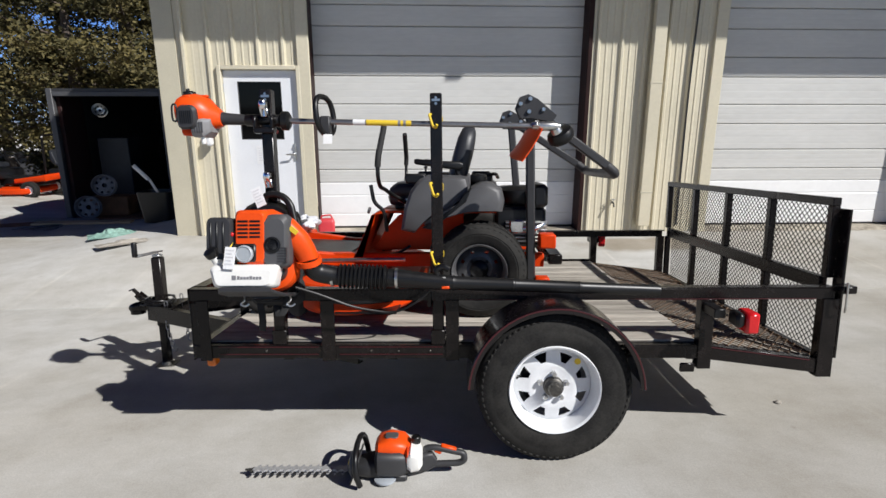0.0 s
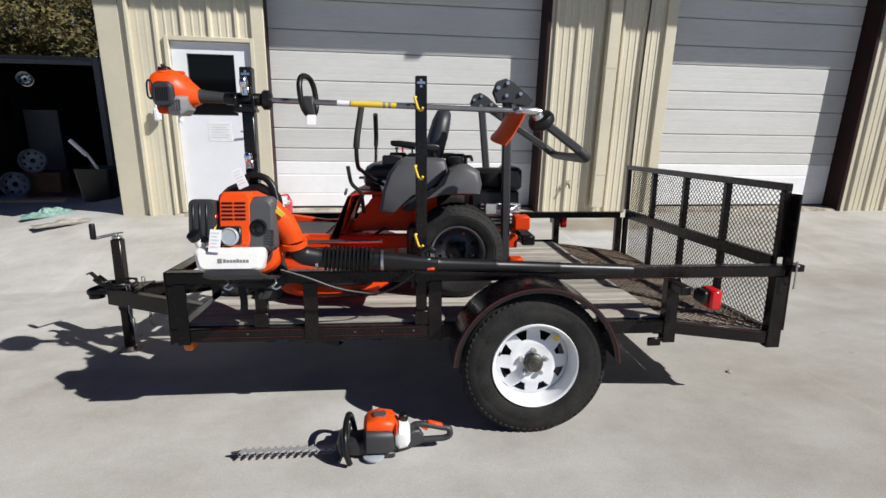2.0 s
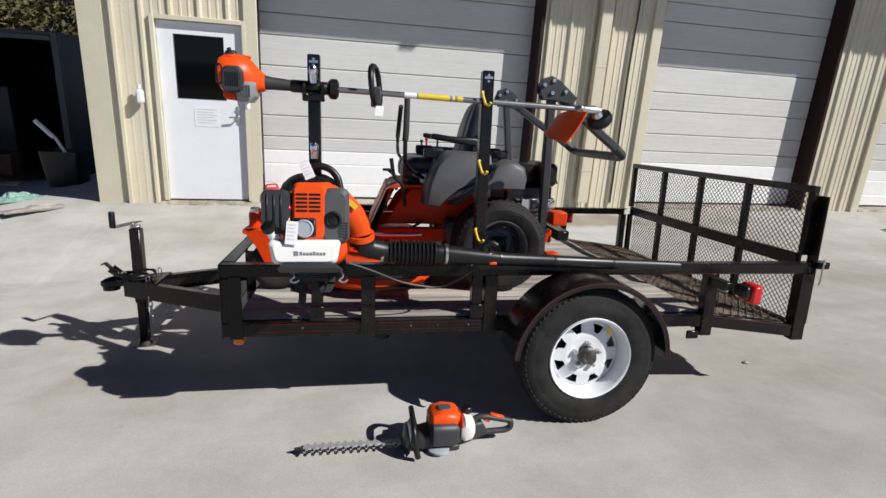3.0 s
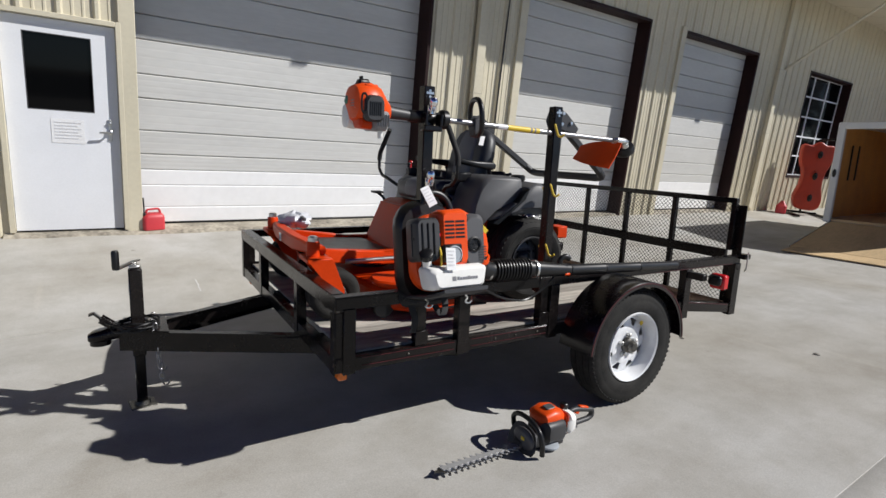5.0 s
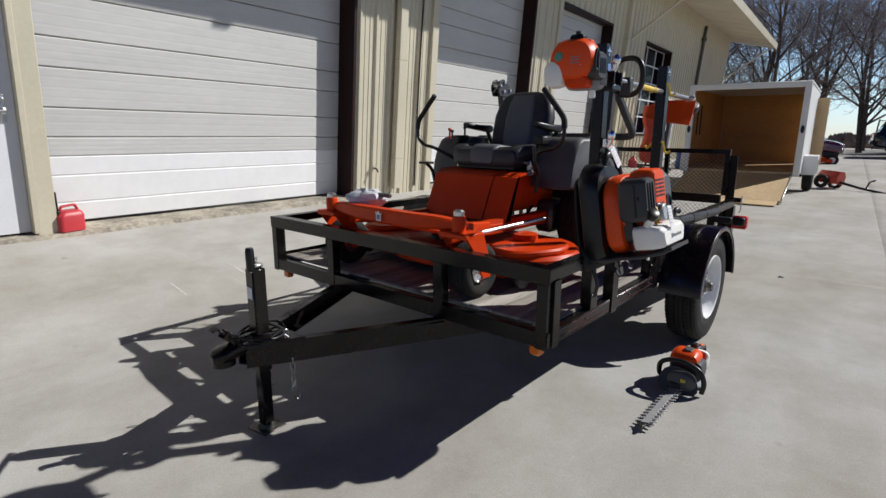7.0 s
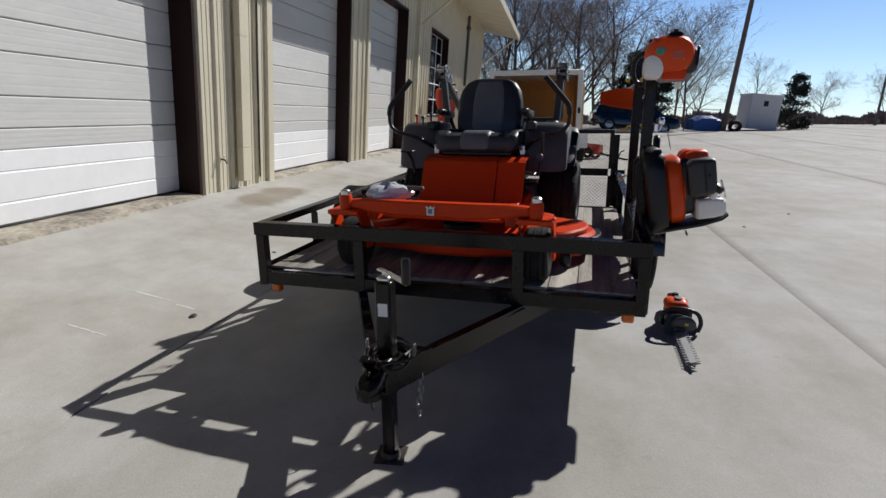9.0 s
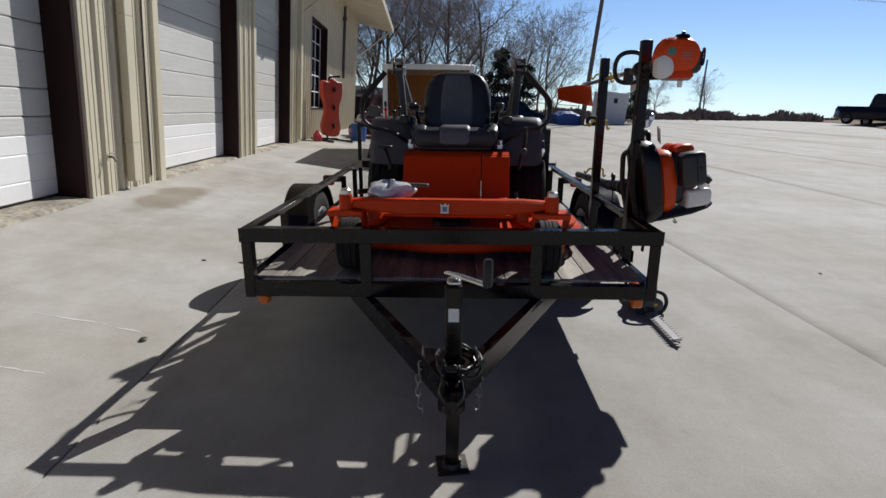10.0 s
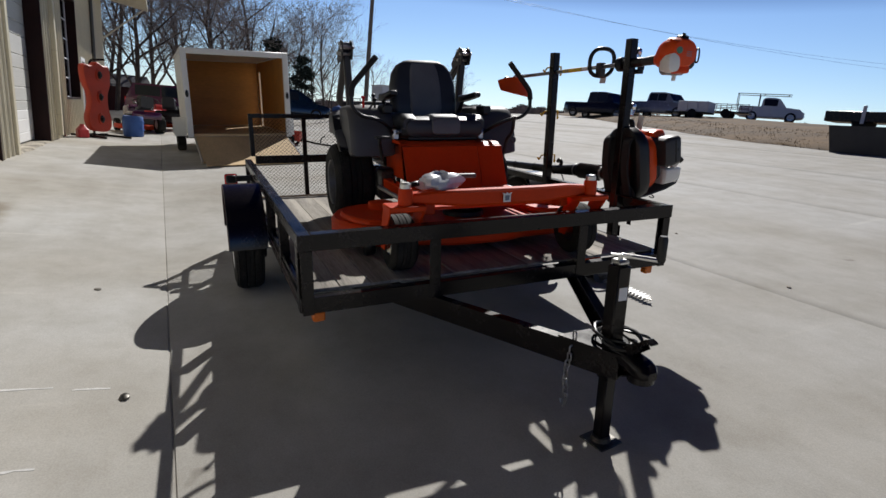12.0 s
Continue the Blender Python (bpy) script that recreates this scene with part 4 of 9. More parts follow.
    for i in range(24):
        for k in range(int((WID - 0.09) / cv)):
            u0, u1 = bend_u + 0.01 + i * cu / 2, bend_u + 0.01 + (i + 1) * cu / 2
            va, vb = 0.045 + k * cv, 0.045 + (k + 1) * cv
            va, vb = (va, vb) if (i + k) % 2 == 0 else (vb, va)
            z0, z1 = 0.516 - drop * (u0 - bend_u) / (end_u - bend_u), 0.516 - drop * (u1 - bend_u) / (end_u - bend_u)
            q = len(vs)
            for dz in (0.0, 0.004):
                vs += [(u0, va - w, z0 + dz), (u0, va + w, z0 + dz), (u1, vb + w, z1 + dz), (u1, vb - w, z1 + dz)]
            fs += [(q, q + 3, q + 2, q + 1), (q + 4, q + 5, q + 6, q + 7), (q, q + 1, q + 5, q + 4), (q + 2, q + 3, q + 7, q + 6), (q + 1, q + 2, q + 6, q + 5), (q + 3, q, q + 4, q + 7)]
    g = G()
    g.add(vs, fs)
    me = part("tail_mesh", g, M_RUSTMESH, t, "rust-tanned expanded steel floor", smooth=False, fix=False)
    me["kind"] = "stuff"
    # tongue
    for v0 in (0.56, 1.45):
        g = G()
        a, b = Vector((0.75, 1.0 + (v0 - 1.005) * 1.82, 0.395)), Vector((-0.80, 1.005 + (v0 - 1.005) * 0.07, 0.395))
        m, length = along(a, b)
        s = 1 if v0 < 1 else -1
        ring = [(0.003, -0.05), (0.003, 0.05), (-0.04, 0.05), (-0.04, 0.044), (-0.003, 0.044), (-0.003, -0.044), (-0.04, -0.044), (-0.04, -0.05)]
        g.loft([[m @ Vector((x, s * a, b)) for a, b in ring] for x in (0, length)])
        part("tongue_channel", g, M_BLACK, t)
    g = G()
    g.slab([(-0.83, 0.97), (-0.83, 1.04), (-0.58, 1.15), (-0.58, 0.86)], 0.446, 0.454, 0.001)
    part("tongue_plate", g, M_BLACK, t)
    c = thing("coupler", Matrix(), "black cast hitch coupler with latch lever", "coupler")
    for key in ("label", "category"):
        del c[key]
    c.parent = t
    g = G()
    rings = []
    for u, w, h, zc in ((-0.74, 0.085, 0.07, 0.44), (-0.80, 0.075, 0.065, 0.438), (-0.845, 0.085, 0.062, 0.434), (-0.885, 0.095, 0.06, 0.428), (-0.915, 0.08, 0.05, 0.424), (-0.935, 0.04, 0.03, 0.42)):
        rings.append([(u, 1.005 + x, zc + y) for x, y in rrect(w, h, min(w, h) * 0.35, 3)])
    g.loft(rings)
    g.ring([(0.028, -0.02), (0.047, -0.02), (0.047, 0.005), (0.028, 0.005)], 18, Matrix.Translation((-0.882, 1.005, 0.402)))
    part("socket", g, M_BLACK, c)
    g = G()
    g.beam((-0.825, 1.005, 0.465), (-0.905, 1.005, 0.548), 0.034, 0.010, (0, 0, 1), 0.002)
    g.beam((-0.905, 1.005, 0.546), (-0.925, 1.005, 0.538), 0.034, 0.009, (0, 0, 1), 0.002)
    g.beam((-0.81, 0.982, 0.46), (-0.875, 0.982, 0.515), 0.006, 0.036, (0, 0, 1), 0.001)
    g.beam((-0.81, 1.028, 0.46), (-0.875, 1.028, 0.515), 0.006, 0.036, (0, 0, 1), 0.001)
    g.tube([(-0.855, 0.97, 0.50), (-0.855, 1.04, 0.50)], 0.008, 8)
    part("latch_lever", g, M_BLACK, c)
    # jack
    j = thing("jack", Matrix.Translation((-0.714, 1.0, 0)), "", "")
    j.parent = t
    g = G()
    g.box(-0.031, 0.031, -0.031, 0.031, 0.30, 0.765, 0.006)
    part("jack_tube", g, M_BLACK, j)
    g = G()
    g.box(-0.025, 0.025, -0.025, 0.025, 0.034, 0.31, 0.005)
    part("jack_leg", g, M_BLACK, j)
    g = G()
    g.box(-0.060, 0.060, -0.060, 0.060, 0.022, 0.029, 0.002, Matrix.Rotation(radians(8), 4, "Z"))
    g.lathe([(0.04, 0.029), (0.036, 0.048), (0.03, 0.05)], 14)
    part("foot_plate", g, M_GREASE, j, "bare steel foot plate")
    g = G()
    g.box(-0.026, 0.026, -0.024, 0.024, 0.766, 0.785, 0.006)
    arm = bend([(0.0, 0.0, 0.78), (0.0, 0.0, 0.80), (-0.02, -0.03, 0.797), (-0.08, -0.112, 0.788)], 0.01)
    g.tube(arm, 0.0095, 8)
    g.beam((0.02, 0.03, 0.802), (-0.02, -0.03, 0.800), 0.02, 0.007, (0, 0, 1), 0.001)
    part("crank_arm", g, M_STEEL, j, "bright plated crank arm")
    g = G()
    g.lathe([(0.015, 0), (0.017, 0.01), (0.017, 0.085), (0.013, 0.095)], 12, Matrix.Translation((-0.08, -0.112, 0.785)))
    part("crank_grip", g, M_BLKPL, j, "black plastic crank grip")
    g = G()
    g.box(-0.0335, -0.0318, -0.019, 0.019, 0.635, 0.685)
    part("sticker", g, M_LABEL, j, "white paper sticker", smooth=False)
    g = G()
    g.ring([(0.045, 0), (0.062, 0), (0.062, 0.03), (0.045, 0.03)], 18, Matrix.Translation((0, 0, 0.435)))
    part("mount_ring", g, M_BLACK, j)
    # wiring coil and safety chains
    g = G()
    for k in range(5):
        rr, zz = 0.062 + 0.009 * k, 0.462 + 0.006 * k
        pts = [(-0.735 + 0.012 * (k % 2) + rr * 1.2 * math.cos(a), 0.985 - 0.01 * (k % 3) + rr * 0.85 * math.sin(a), zz + 0.016 * math.sin(2 * a + 1.7 * k)) for a in [2 * math.pi * i / 22 for i in range(22)]]
        g.tube(pts, 0.0055, 6, close=True)
    g.tube(bend([(-0.66, 0.93, 0.48), (-0.58, 0.88, 0.40), (-0.45, 0.80, 0.41), (-0.2, 0.68, 0.42), (0.0, 0.56, 0.43)], 0.06), 0.006, 6)
    part("wiring_harness", g, M_BLKPL, t, "coiled black wiring harness")
    for s in (-1, 1):
        g = G()
        n = 9
        for i in range(n):
            f = i / (n - 1)
            p = Vector((-0.64 + 0.02 * f, 1.015 + s * (0.10 + 0.02 * math.sin(f * 3)), 0.44 - 0.24 * f + (0.03 if i == 0 else 0)))
            m = Matrix.Translation(p) @ Matrix.Rotation(radians(90 * (i % 2)), 4, "Z") @ Matrix.Rotation(radians(90), 4, "X")
            pts = [m @ Vector((x, y, 0)) for x, y in rrect(0.020, 0.036, 0.0095, 3)]
            g.tube(pts, 0.0035, 5, close=True)
        hook = [p + Vector(q) for q in ((0, 0, -0.01), (0, 0, -0.035), (0.012, 0, -0.055), (0.030, 0, -0.05), (0.034, 0, -0.03))]
        g.tube(bend(hook, 0.012), 0.0045, 6)
        part("safety_chain", g, M_ALU, t, "grey steel safety chain with hook")
    # axle, springs
    g = G()
    g.tube([(1.685, 0.0, 0.378), (1.685, WID, 0.378)], 0.035, 12)
    part("axle", g, M_BLACK, t)
    for v in (0.06, WID - 0.06):
        g = G()
        for k in range(3):
            h = 0.30 - 0.07 * k
            pts = [(1.685 + h * (i / 4 - 1), v, 0.40 + 0.05 * (i / 4 - 1) ** 2 - 0.010 * k) for i in range(9)]
            for a, b in zip(pts, pts[1:]):
                g.beam(a, b, 0.045, 0.009)
        part("leaf_spring", g, M_BLACK, t)
    # fenders
    for side in (0, 1):
        v_in, v_out = (0.0, -0.235) if side == 0 else (WID, WID + 0.235)
        g, r = G(), 0.385
        n = 26
        prof = [(r - 0.026, v_out), (r - 0.004, v_out), (r, v_out + (0.004 if side == 0 else -0.004)), (r, v_in), (r - 0.004, v_in),
                (r - 0.004, v_out + (0.006 if side == 0 else -0.006)), (r - 0.026, v_out + (0.005 if side == 0 else -0.005))]
        rings = []
        for i in range(n + 1):
            a = radians(3 + 174 * i / n)
            rings.append([(1.685 + q * math.cos(a), v, 0.378 + q * math.sin(a)) for q, v in prof])
        g.loft(rings)
        f = part("fender", g, M_FENDER, t)
        g = G()
        rings = []
        for i in range(n + 1):
            a = radians(3 + 174 * i / n)
            e = v_out + (-0.0025 if side == 0 else 0.0025)
            rings.append([(1.685 + q * math.cos(a), v, 0.378 + q * math.sin(a)) for q, v in ((r - 0.010, e), (r - 0.004, e), (r - 0.004, v_out), (r - 0.010, v_out))])
        g.loft(rings)
        part("pinstripe", g, M_STRIPE, f)
        g = G()
        s = -1 if side == 0 else 1
        for u in (1.36, 2.01):
            g = G()
            g.beam((u, v_in, 0.50), (u, v_in + s * 0.20, 0.56), 0.03, 0.006, (0, 0, 1), 0.001)
            part("fender_bracket", g, M_BLACK, f)
    # wheels
    R, RI, TW = 0.340, 0.196, 0.185
    tyre = mesh_of("tyre", tyre_mesh(R, RI, TW, 72, True, 68, 0.008, 0.009), M_RUBBER)
    rim = mesh_of("rim", rim_sheet(0.203, TW, 0.105), M_WHEELW)
    hub = G()
    hub.lathe([(0.066, 0.06), (0.066, 0.10), (0.043, 0.128), (0.043, 0.150), (0.036, 0.155), (0.030, 0.157), (0.030, 0.178), (0.024, 0.186), (0.008, 0.188)], 22)
    hub_me = mesh_of("hub", hub, M_GREASE)
    nut = G()
    nut.lathe([(0.012, 0.12), (0.012, 0.146), (0.008, 0.150)], 6)
    nut_me = mesh_of("lug_nut", nut, M_STEEL)
    drum = G()
    drum.lathe([(0.14, -0.03), (0.14, 0.07), (0.06, 0.075)], 24)
    drum_me = mesh_of("brake_drum", drum, M_DARKHOLE)
    valve = G()
    valve.tube([(-0.155, 0.045, 0.12), (-0.165, 0.048, 0.155)], 0.005, 6)
    valve_me = mesh_of("valve_stem", valve, M_BLKPL)
    stick = G()
    stick.lathe([(0.014, 0), (0.014, 0.002)], 14, Matrix.Translation((0.105, 0.115, 0.1295)) @ Matrix.Rotation(radians(-4), 4, "X"))
    stick_me = mesh_of("sticker", stick, M_YELLOW)
    for side in (0, 1):
        m = facing((1.685, -0.020 if side == 0 else WID + 0.020, 0.378), (0, -1 if side == 0 else 1, 0))
        w = part_at("wheel", None, t, m)
        for nm, me in (("tyre", tyre), ("rim", rim), ("hub", hub_me), ("brake_drum", drum_me), ("valve_stem", valve_me), ("sticker", stick_me)):
            o = new(nm, me)
            o.parent = w
        for k in range(5):
            a = 2 * math.pi * k / 5 + 0.3
            part_at("lug_nut", nut_me, w, Matrix.Translation((0.060 * math.cos(a), 0.060 * math.sin(a), 0)))
    # tail lamps and markers
    for side in (0, 1):
        s = -1 if side == 0 else 1
        v = 0.0 if side == 0 else WID
        lamp = thing("tail_lamp", Matrix.Translation((2.50, v + s * 0.085, 0.69)), "", "")
        lamp.parent = t
        g = G()
        g.box(-0.05, -0.012, min(s * 0.022, s * 0.105), max(s * 0.022, s * 0.105), -0.035, 0.030, 0.012)
        g.box(-0.11, -0.06, min(-s * 0.088, s * 0.03), max(-s * 0.088, s * 0.03), -0.012, 0.03, 0.004)
        part("lamp_body", g, M_BLKPL, lamp)
        g = G()
        g.box(-0.0115, 0.045, min(s * 0.014, s * 0.113), max(s * 0.014, s * 0.113), -0.06, 0.034, 0.010)
        part("lens", g, M_REDLENS, lamp, "red tail lamp lens")
        g = G()
        g.box(0.03, 0.075, min(v - s * 0.05, v - s * 0.105), max(v - s * 0.05, v - s * 0.105), 0.388, 0.436, 0.008)
        part("marker_lamp", g, M_AMBER, t, "amber side marker lamp")
        g = G()
        g.box(2.30, 2.37, min(v, v + s * 0.012), max(v, v + s * 0.012), 0.385, 0.43, 0.005)
        part("gusset", g, M_BLACK, t)
    # tailgate
    gate = thing("tailgate", Matrix.Translation((LEN, 0, 0)), "", "")
    gate.parent = t
    v0, v1, z0, z1, q = 0.075, 1.985, 0.395, 1.19, 0.038
    for name, box in (("gate_rail", (v0, v1, z1 - q, z1)), ("gate_rail", (v0 + q, v1 - q, z0, z0 + q)), ("gate_rail", (v0 + q, v1 - q, 0.745, 0.815))):
        g = G()
        g.box(-0.02, 0.018, box[0], box[1], box[2], box[3], 0.003)
        part(name, g, M_BLACK, gate)
    for v in (v0 + q / 2, 0.575, 1.04, 1.50, v1 - q / 2):
        for a, b in ((z0 + (0 if v < 0.2 or v > 1.9 else q), 0.745), (0.815, z1 - q)):
            g = G()
            g.box(-0.019, 0.017, v - q / 2, v + q / 2, a, b, 0.003)
            part("gate_bar", g, M_BLACK, gate)
    g = G()
    g.box(0.022, 0.034, 0.022, 0.088, 0.44, 1.14, 0.002)
    part("side_strap", g, M_BLACK, gate)
    g = G()
    g.box(-0.02, 0.05, -0.04, 0.03, 0.765, 0.80, 0.005)
    part("gate_latch", g, M_BLACK, gate)
    g = G()
    g.tube(bend([(0.0, -0.045, 0.82), (0.0, -0.045, 0.70), (0.01, -0.03, 0.68)], 0.01), 0.005, 6)
    part("latch_pin", g, M_STEEL, gate)
    for v in (0.25, 1.8):
        g = G()
        g.tube([(0.0, v - 0.05, z0 - 0.012), (0.0, v + 0.05, z0 - 0.012)], 0.014, 10)
        part("hinge", g, M_BLACK, gate)
    # expanded metal: a lattice of slanting strands
    g = G()
    du, dz = 0.0365, 0.0165
    vs, fs = [], []
    cols = int((v1 - v0 - 2 * q) / du)
    for zlo, zhi in ((z0 + q, 0.745), (0.815, z1 - q)):
        rows = int((zhi - zlo) / dz)
        for r in range(rows):
            for k in range(cols * 2):
                va, vb = v0 + q + k * du / 2, v0 + q + (k + 1) * du / 2
                up = (k + r) % 2 == 0
                za, zb = zlo + (r + (0 if up else 1)) * dz, zlo + (r + (1 if up else 0)) * dz
                n = len(vs)
                w = 0.0017
                for u in (0.0200, 0.0232):
                    vs += [(u, va, za - w), (u, va, za + w), (u, vb, zb + w), (u, vb, zb - w)]
                fs += [(n, n + 1, n + 2, n + 3), (n + 4, n + 7, n + 6, n + 5), (n, n + 3, n + 7, n + 4), (n + 1, n + 5, n + 6, n + 2)]
    g.add(vs, fs)
    me = part("expanded_mesh", g, M_BLACK, gate, "black expanded metal mesh", smooth=False, fix=False)
    me["kind"] = "stuff"
    return t


build_trailer()


def build_rack():
    """Two uprights that carry the hand tools, bolted inside the near rail."""
    def pole(u, v, top, label):
        t = thing("tool_rack", T @ Matrix.Translation((u, v, 0.50)), label, "tool rack", "tool racks")
        g = G()
        g.box(-0.026, 0.026, -0.026, 0.026, 0.0, top - 0.50, 0.004)
        part("pole", g, M_BLACK, t)
        g = G()
        g.box(-0.018, 0.018, -0.0285, -0.0268, top - 0.535, top - 0.525)
        for dz in (0.02, 0.045):
            g.lathe([(0.006, 0), (0.006, 0.002)], 10, facing((0, -0.0266, top - 0.50 - dz), (0, -1, 0)))
        part("bolt_hole", g, M_STEEL, t)
        g = G()
        g.box(-0.034, 0.034, -0.034, -0.0285, 0.02, 0.09, 0.003)
        part("clamp", g, M_BLACK, t)
        g = G()
        g.box(-0.05, -0.029, -0.034, 0.03, 0.20, 0.29, 0.004)
        part("clamp", g, M_BLACK, t)
        return t
    p = pole(0.417, 0.03, 1.692, "black steel rack post holding a trimmer and blower")
    for z in (1.60, 1.29):
        g = G()
        g.box(-0.016, 0.016, -0.050, -0.028, z - 0.5 - 0.03, z - 0.5 + 0.012, 0.004)
        g.tube(bend([(-0.010, -0.052, z - 0.525), (-0.010, -0.066, z - 0.49), (0.010, -0.066, z - 0.49), (0.010, -0.052, z - 0.525)], 0.008), 0.005, 8)
        g.lathe([(0.011, 0), (0.017, 0.008), (0.019, 0.022), (0.015, 0.036), (0.006, 0.042)], 16, Matrix.Translation((0, -0.060, z - 0.497)))
        part("latch", g, M_CHROME, p, "bright steel toggle latch")
    g = G()
    g.box(-0.045, 0.045, -0.07, -0.028, 1.00, 1.025, 0.004)
    g.box(-0.045, -0.03, -0.075, -0.028, 1.02, 1.075, 0.004)
    g.box(0.03, 0.045, -0.075, -0.028, 1.02, 1.075, 0.004)
    part("cradle", g, M_BLACK, p)
    p = pole(1.170, 0.03, 1.667, "black steel rack post with yellow hooks")
    for z in (1.545, 1.245, 0.93):
        for s in (-1, 1):
            g = G()
            zz = z - 0.5
            if s < 0:
                pts = [(-0.022, -0.027, zz + 0.030), (-0.030, -0.036, zz + 0.030), (-0.014, -0.045, zz - 0.022), (0.0, -0.055, zz - 0.030), (0.006, -0.066, zz - 0.016)]
            else:
                pts = [(0.020, 0.027, zz + 0.025), (0.024, 0.045, zz + 0.022), (0.022, 0.065, zz - 0.010), (0.022, 0.078, zz + 0.008)]
            g.tube(bend(pts, 0.012), 0.0058, 8)
            part("hook", g, M_YELLOW, p, "yellow coated hook")


build_rack()

# ---- zero-turn mower on the deck ----


def curve_poly(pts, k=4):
    """A closed outline rounded through its points (Catmull-Rom)."""
    out, n = [], len(pts)
    for i in range(n):
        p0, p1, p2, p3 = (Vector(pts[(i + d) % n]) for d in (-1, 0, 1, 2))
        for j in range(k):
            t = j / k
            q = 0.5 * (2 * p1 + (p2 - p0) * t + (2 * p0 - 5 * p1 + 4 * p2 - p3) * t * t + (3 * p1 - p0 - 3 * p2 + p3) * t ** 3)
            out.append((q.x, q.y))
    return out


def side_slab(g, prof, y0, y1, c):
    """An outline in x, z drawn out across y, with rounded rims."""
    m = Matrix(((1, 0, 0, 0), (0, 0, 1, 0), (0, 1, 0, 0), (0, 0, 0, 1)))
    g.slab(prof, y0, y1, c, m)


def pillow(g, rings):
    """A padded body through rounded rectangles: (centre, x axis, y axis, width, height, radius)."""
    out = []
    for c, ax, ay, w, h, r in rings:
        c, ax, ay = Vector(c), Vector(ax), Vector(ay)
        out.append([c + ax * x + ay * y for x, y in rrect(w, h, min(r, w * 0.49, h * 0.49), 5)])
    g.loft(out)


def build_mower():
    base = T @ pose(0, 1.035, Z_DECK + 0.002, 0, 0, -2.3)
    t = thing("zero_turn_mower", base, "orange zero-turn mower with grey fenders parked on the trailer deck", "riding mower")
    off = Matrix.Translation((0, 0, -Z_DECK - 0.002))

    def N():
        return G(off)

    # cutting deck
    outline = curve_poly([(0.36, -0.30), (0.38, -0.52), (0.50, -0.70), (0.68, -0.77), (0.86, -0.72), (1.0, -0.58), (1.05, -0.35), (1.05, 0.35),
                          (1.0, 0.58), (0.86, 0.70), (0.66, 0.74), (0.48, 0.67), (0.38, 0.50), (0.36, 0.30), (0.31, 0.15), (0.31, -0.15)])
    g = N()
    g.slab(outline, 0.585, 0.70, 0.018)
    deck = part("mower_deck", g, M_ORPAINT, t)
    for y in (-0.46, 0.0, 0.46):
        g = N()
        g.lathe([(0.12, 0.70), (0.115, 0.725), (0.07, 0.735), (0.07, 0.77), (0.03, 0.78)], 20, Matrix.Translation((0.70 if y else 0.58, y, 0)))
        part("spindle_cover", g, M_BLKPL if y == 0 else M_ORPAINT, deck)
    g = N()
    g.slab(curve_poly([(0.40, -0.60), (0.62, -0.73), (0.80, -0.66), (0.72, -0.42), (0.46, -0.40)], 3), 0.702, 0.735, 0.01)
    part("deck_plate", g, M_ORPAINT, deck)
    g = N()
    g.slab(curve_poly([(0.40, 0.60), (0.62, 0.70), (0.80, 0.63), (0.72, 0.42), (0.46, 0.40)], 3), 0.702, 0.735, 0.01)
    part("deck_plate", g, M_ORPAINT, deck)
    g = N()
    g.box(0.66, 0.98, -0.775, -0.55, 0.60, 0.61, 0.003)
    g.slab(curve_poly([(0.52, -0.70), (0.70, -0.80), (0.92, -0.76), (0.96, -0.64), (0.70, -0.62)], 3), 0.655, 0.675, 0.006)
    part("discharge_chute", g, M_BLKPL, deck)
    for y in (-0.63, 0.60):
        g = N()
        g.lathe([(0.05, -0.025), (0.055, -0.015), (0.055, 0.015), (0.05, 0.025)], 14, facing((0.42, y, 0.60), (0, 1, 0)))
        part("anti_scalp_roller", g, M_BLKPL, deck)
    # frame and front beam
    for y in (-0.30, 0.30):
        g = N()
        g.beam((0.12, y * 1.25, 0.845), (0.55, y, 0.80), 0.055, 0.075, (0, 0, 1), 0.006)
        g.beam((0.53, y, 0.80), (1.78, y, 0.80), 0.055, 0.08, (0, 0, 1), 0.006)
        part("frame_rail", g, M_ORPAINT, t)
    g = N()
    prof = [(-0.50, 0.87), (-0.36, 0.862), (-0.20, 0.850), (0.20, 0.850), (0.36, 0.862), (0.50, 0.87)]
    rings = []
    for y, zb in prof:
        u = 0.045 + 0.05 * (abs(y) / 0.5) ** 2
        top = 0.928 if abs(y) < 0.4 else 0.915
        rings.append([(u, y, zb), (u - 0.012, y, zb + 0.012), (u - 0.012, y, top - 0.01), (u, y, top), (u + 0.05, y, top), (u + 0.058, y, top - 0.01),
                      (u + 0.058, y, zb + 0.012), (u + 0.05, y, zb)])
    g.loft(rings)
    beam = part("front_beam", g, M_ORPAINT, t)
    g = N()
    m = facing((0.0315, 0.012, 0.889), (-1, 0, 0))
    g.slab([(0.75 * a, 0.75 * b) for a, b in ((-0.026, -0.030), (0.026, -0.030), (0.026, 0.018), (0.032, 0.030), (0.010, 0.022), (0, 0.034), (-0.010, 0.022), (-0.032, 0.030), (-0.026, 0.018))], 0, 0.003, 0, m)
    bd = part("badge", g, M_LABEL, beam, "white and blue emblem", smooth=False)
    g = N()
    g.slab([(-0.010, -0.014), (0.010, -0.014), (0.012, 0.010), (-0.012, 0.010)], 0.0035, 0.0045, 0, m)
    part("emblem", g, M_BLUE, bd, smooth=False)
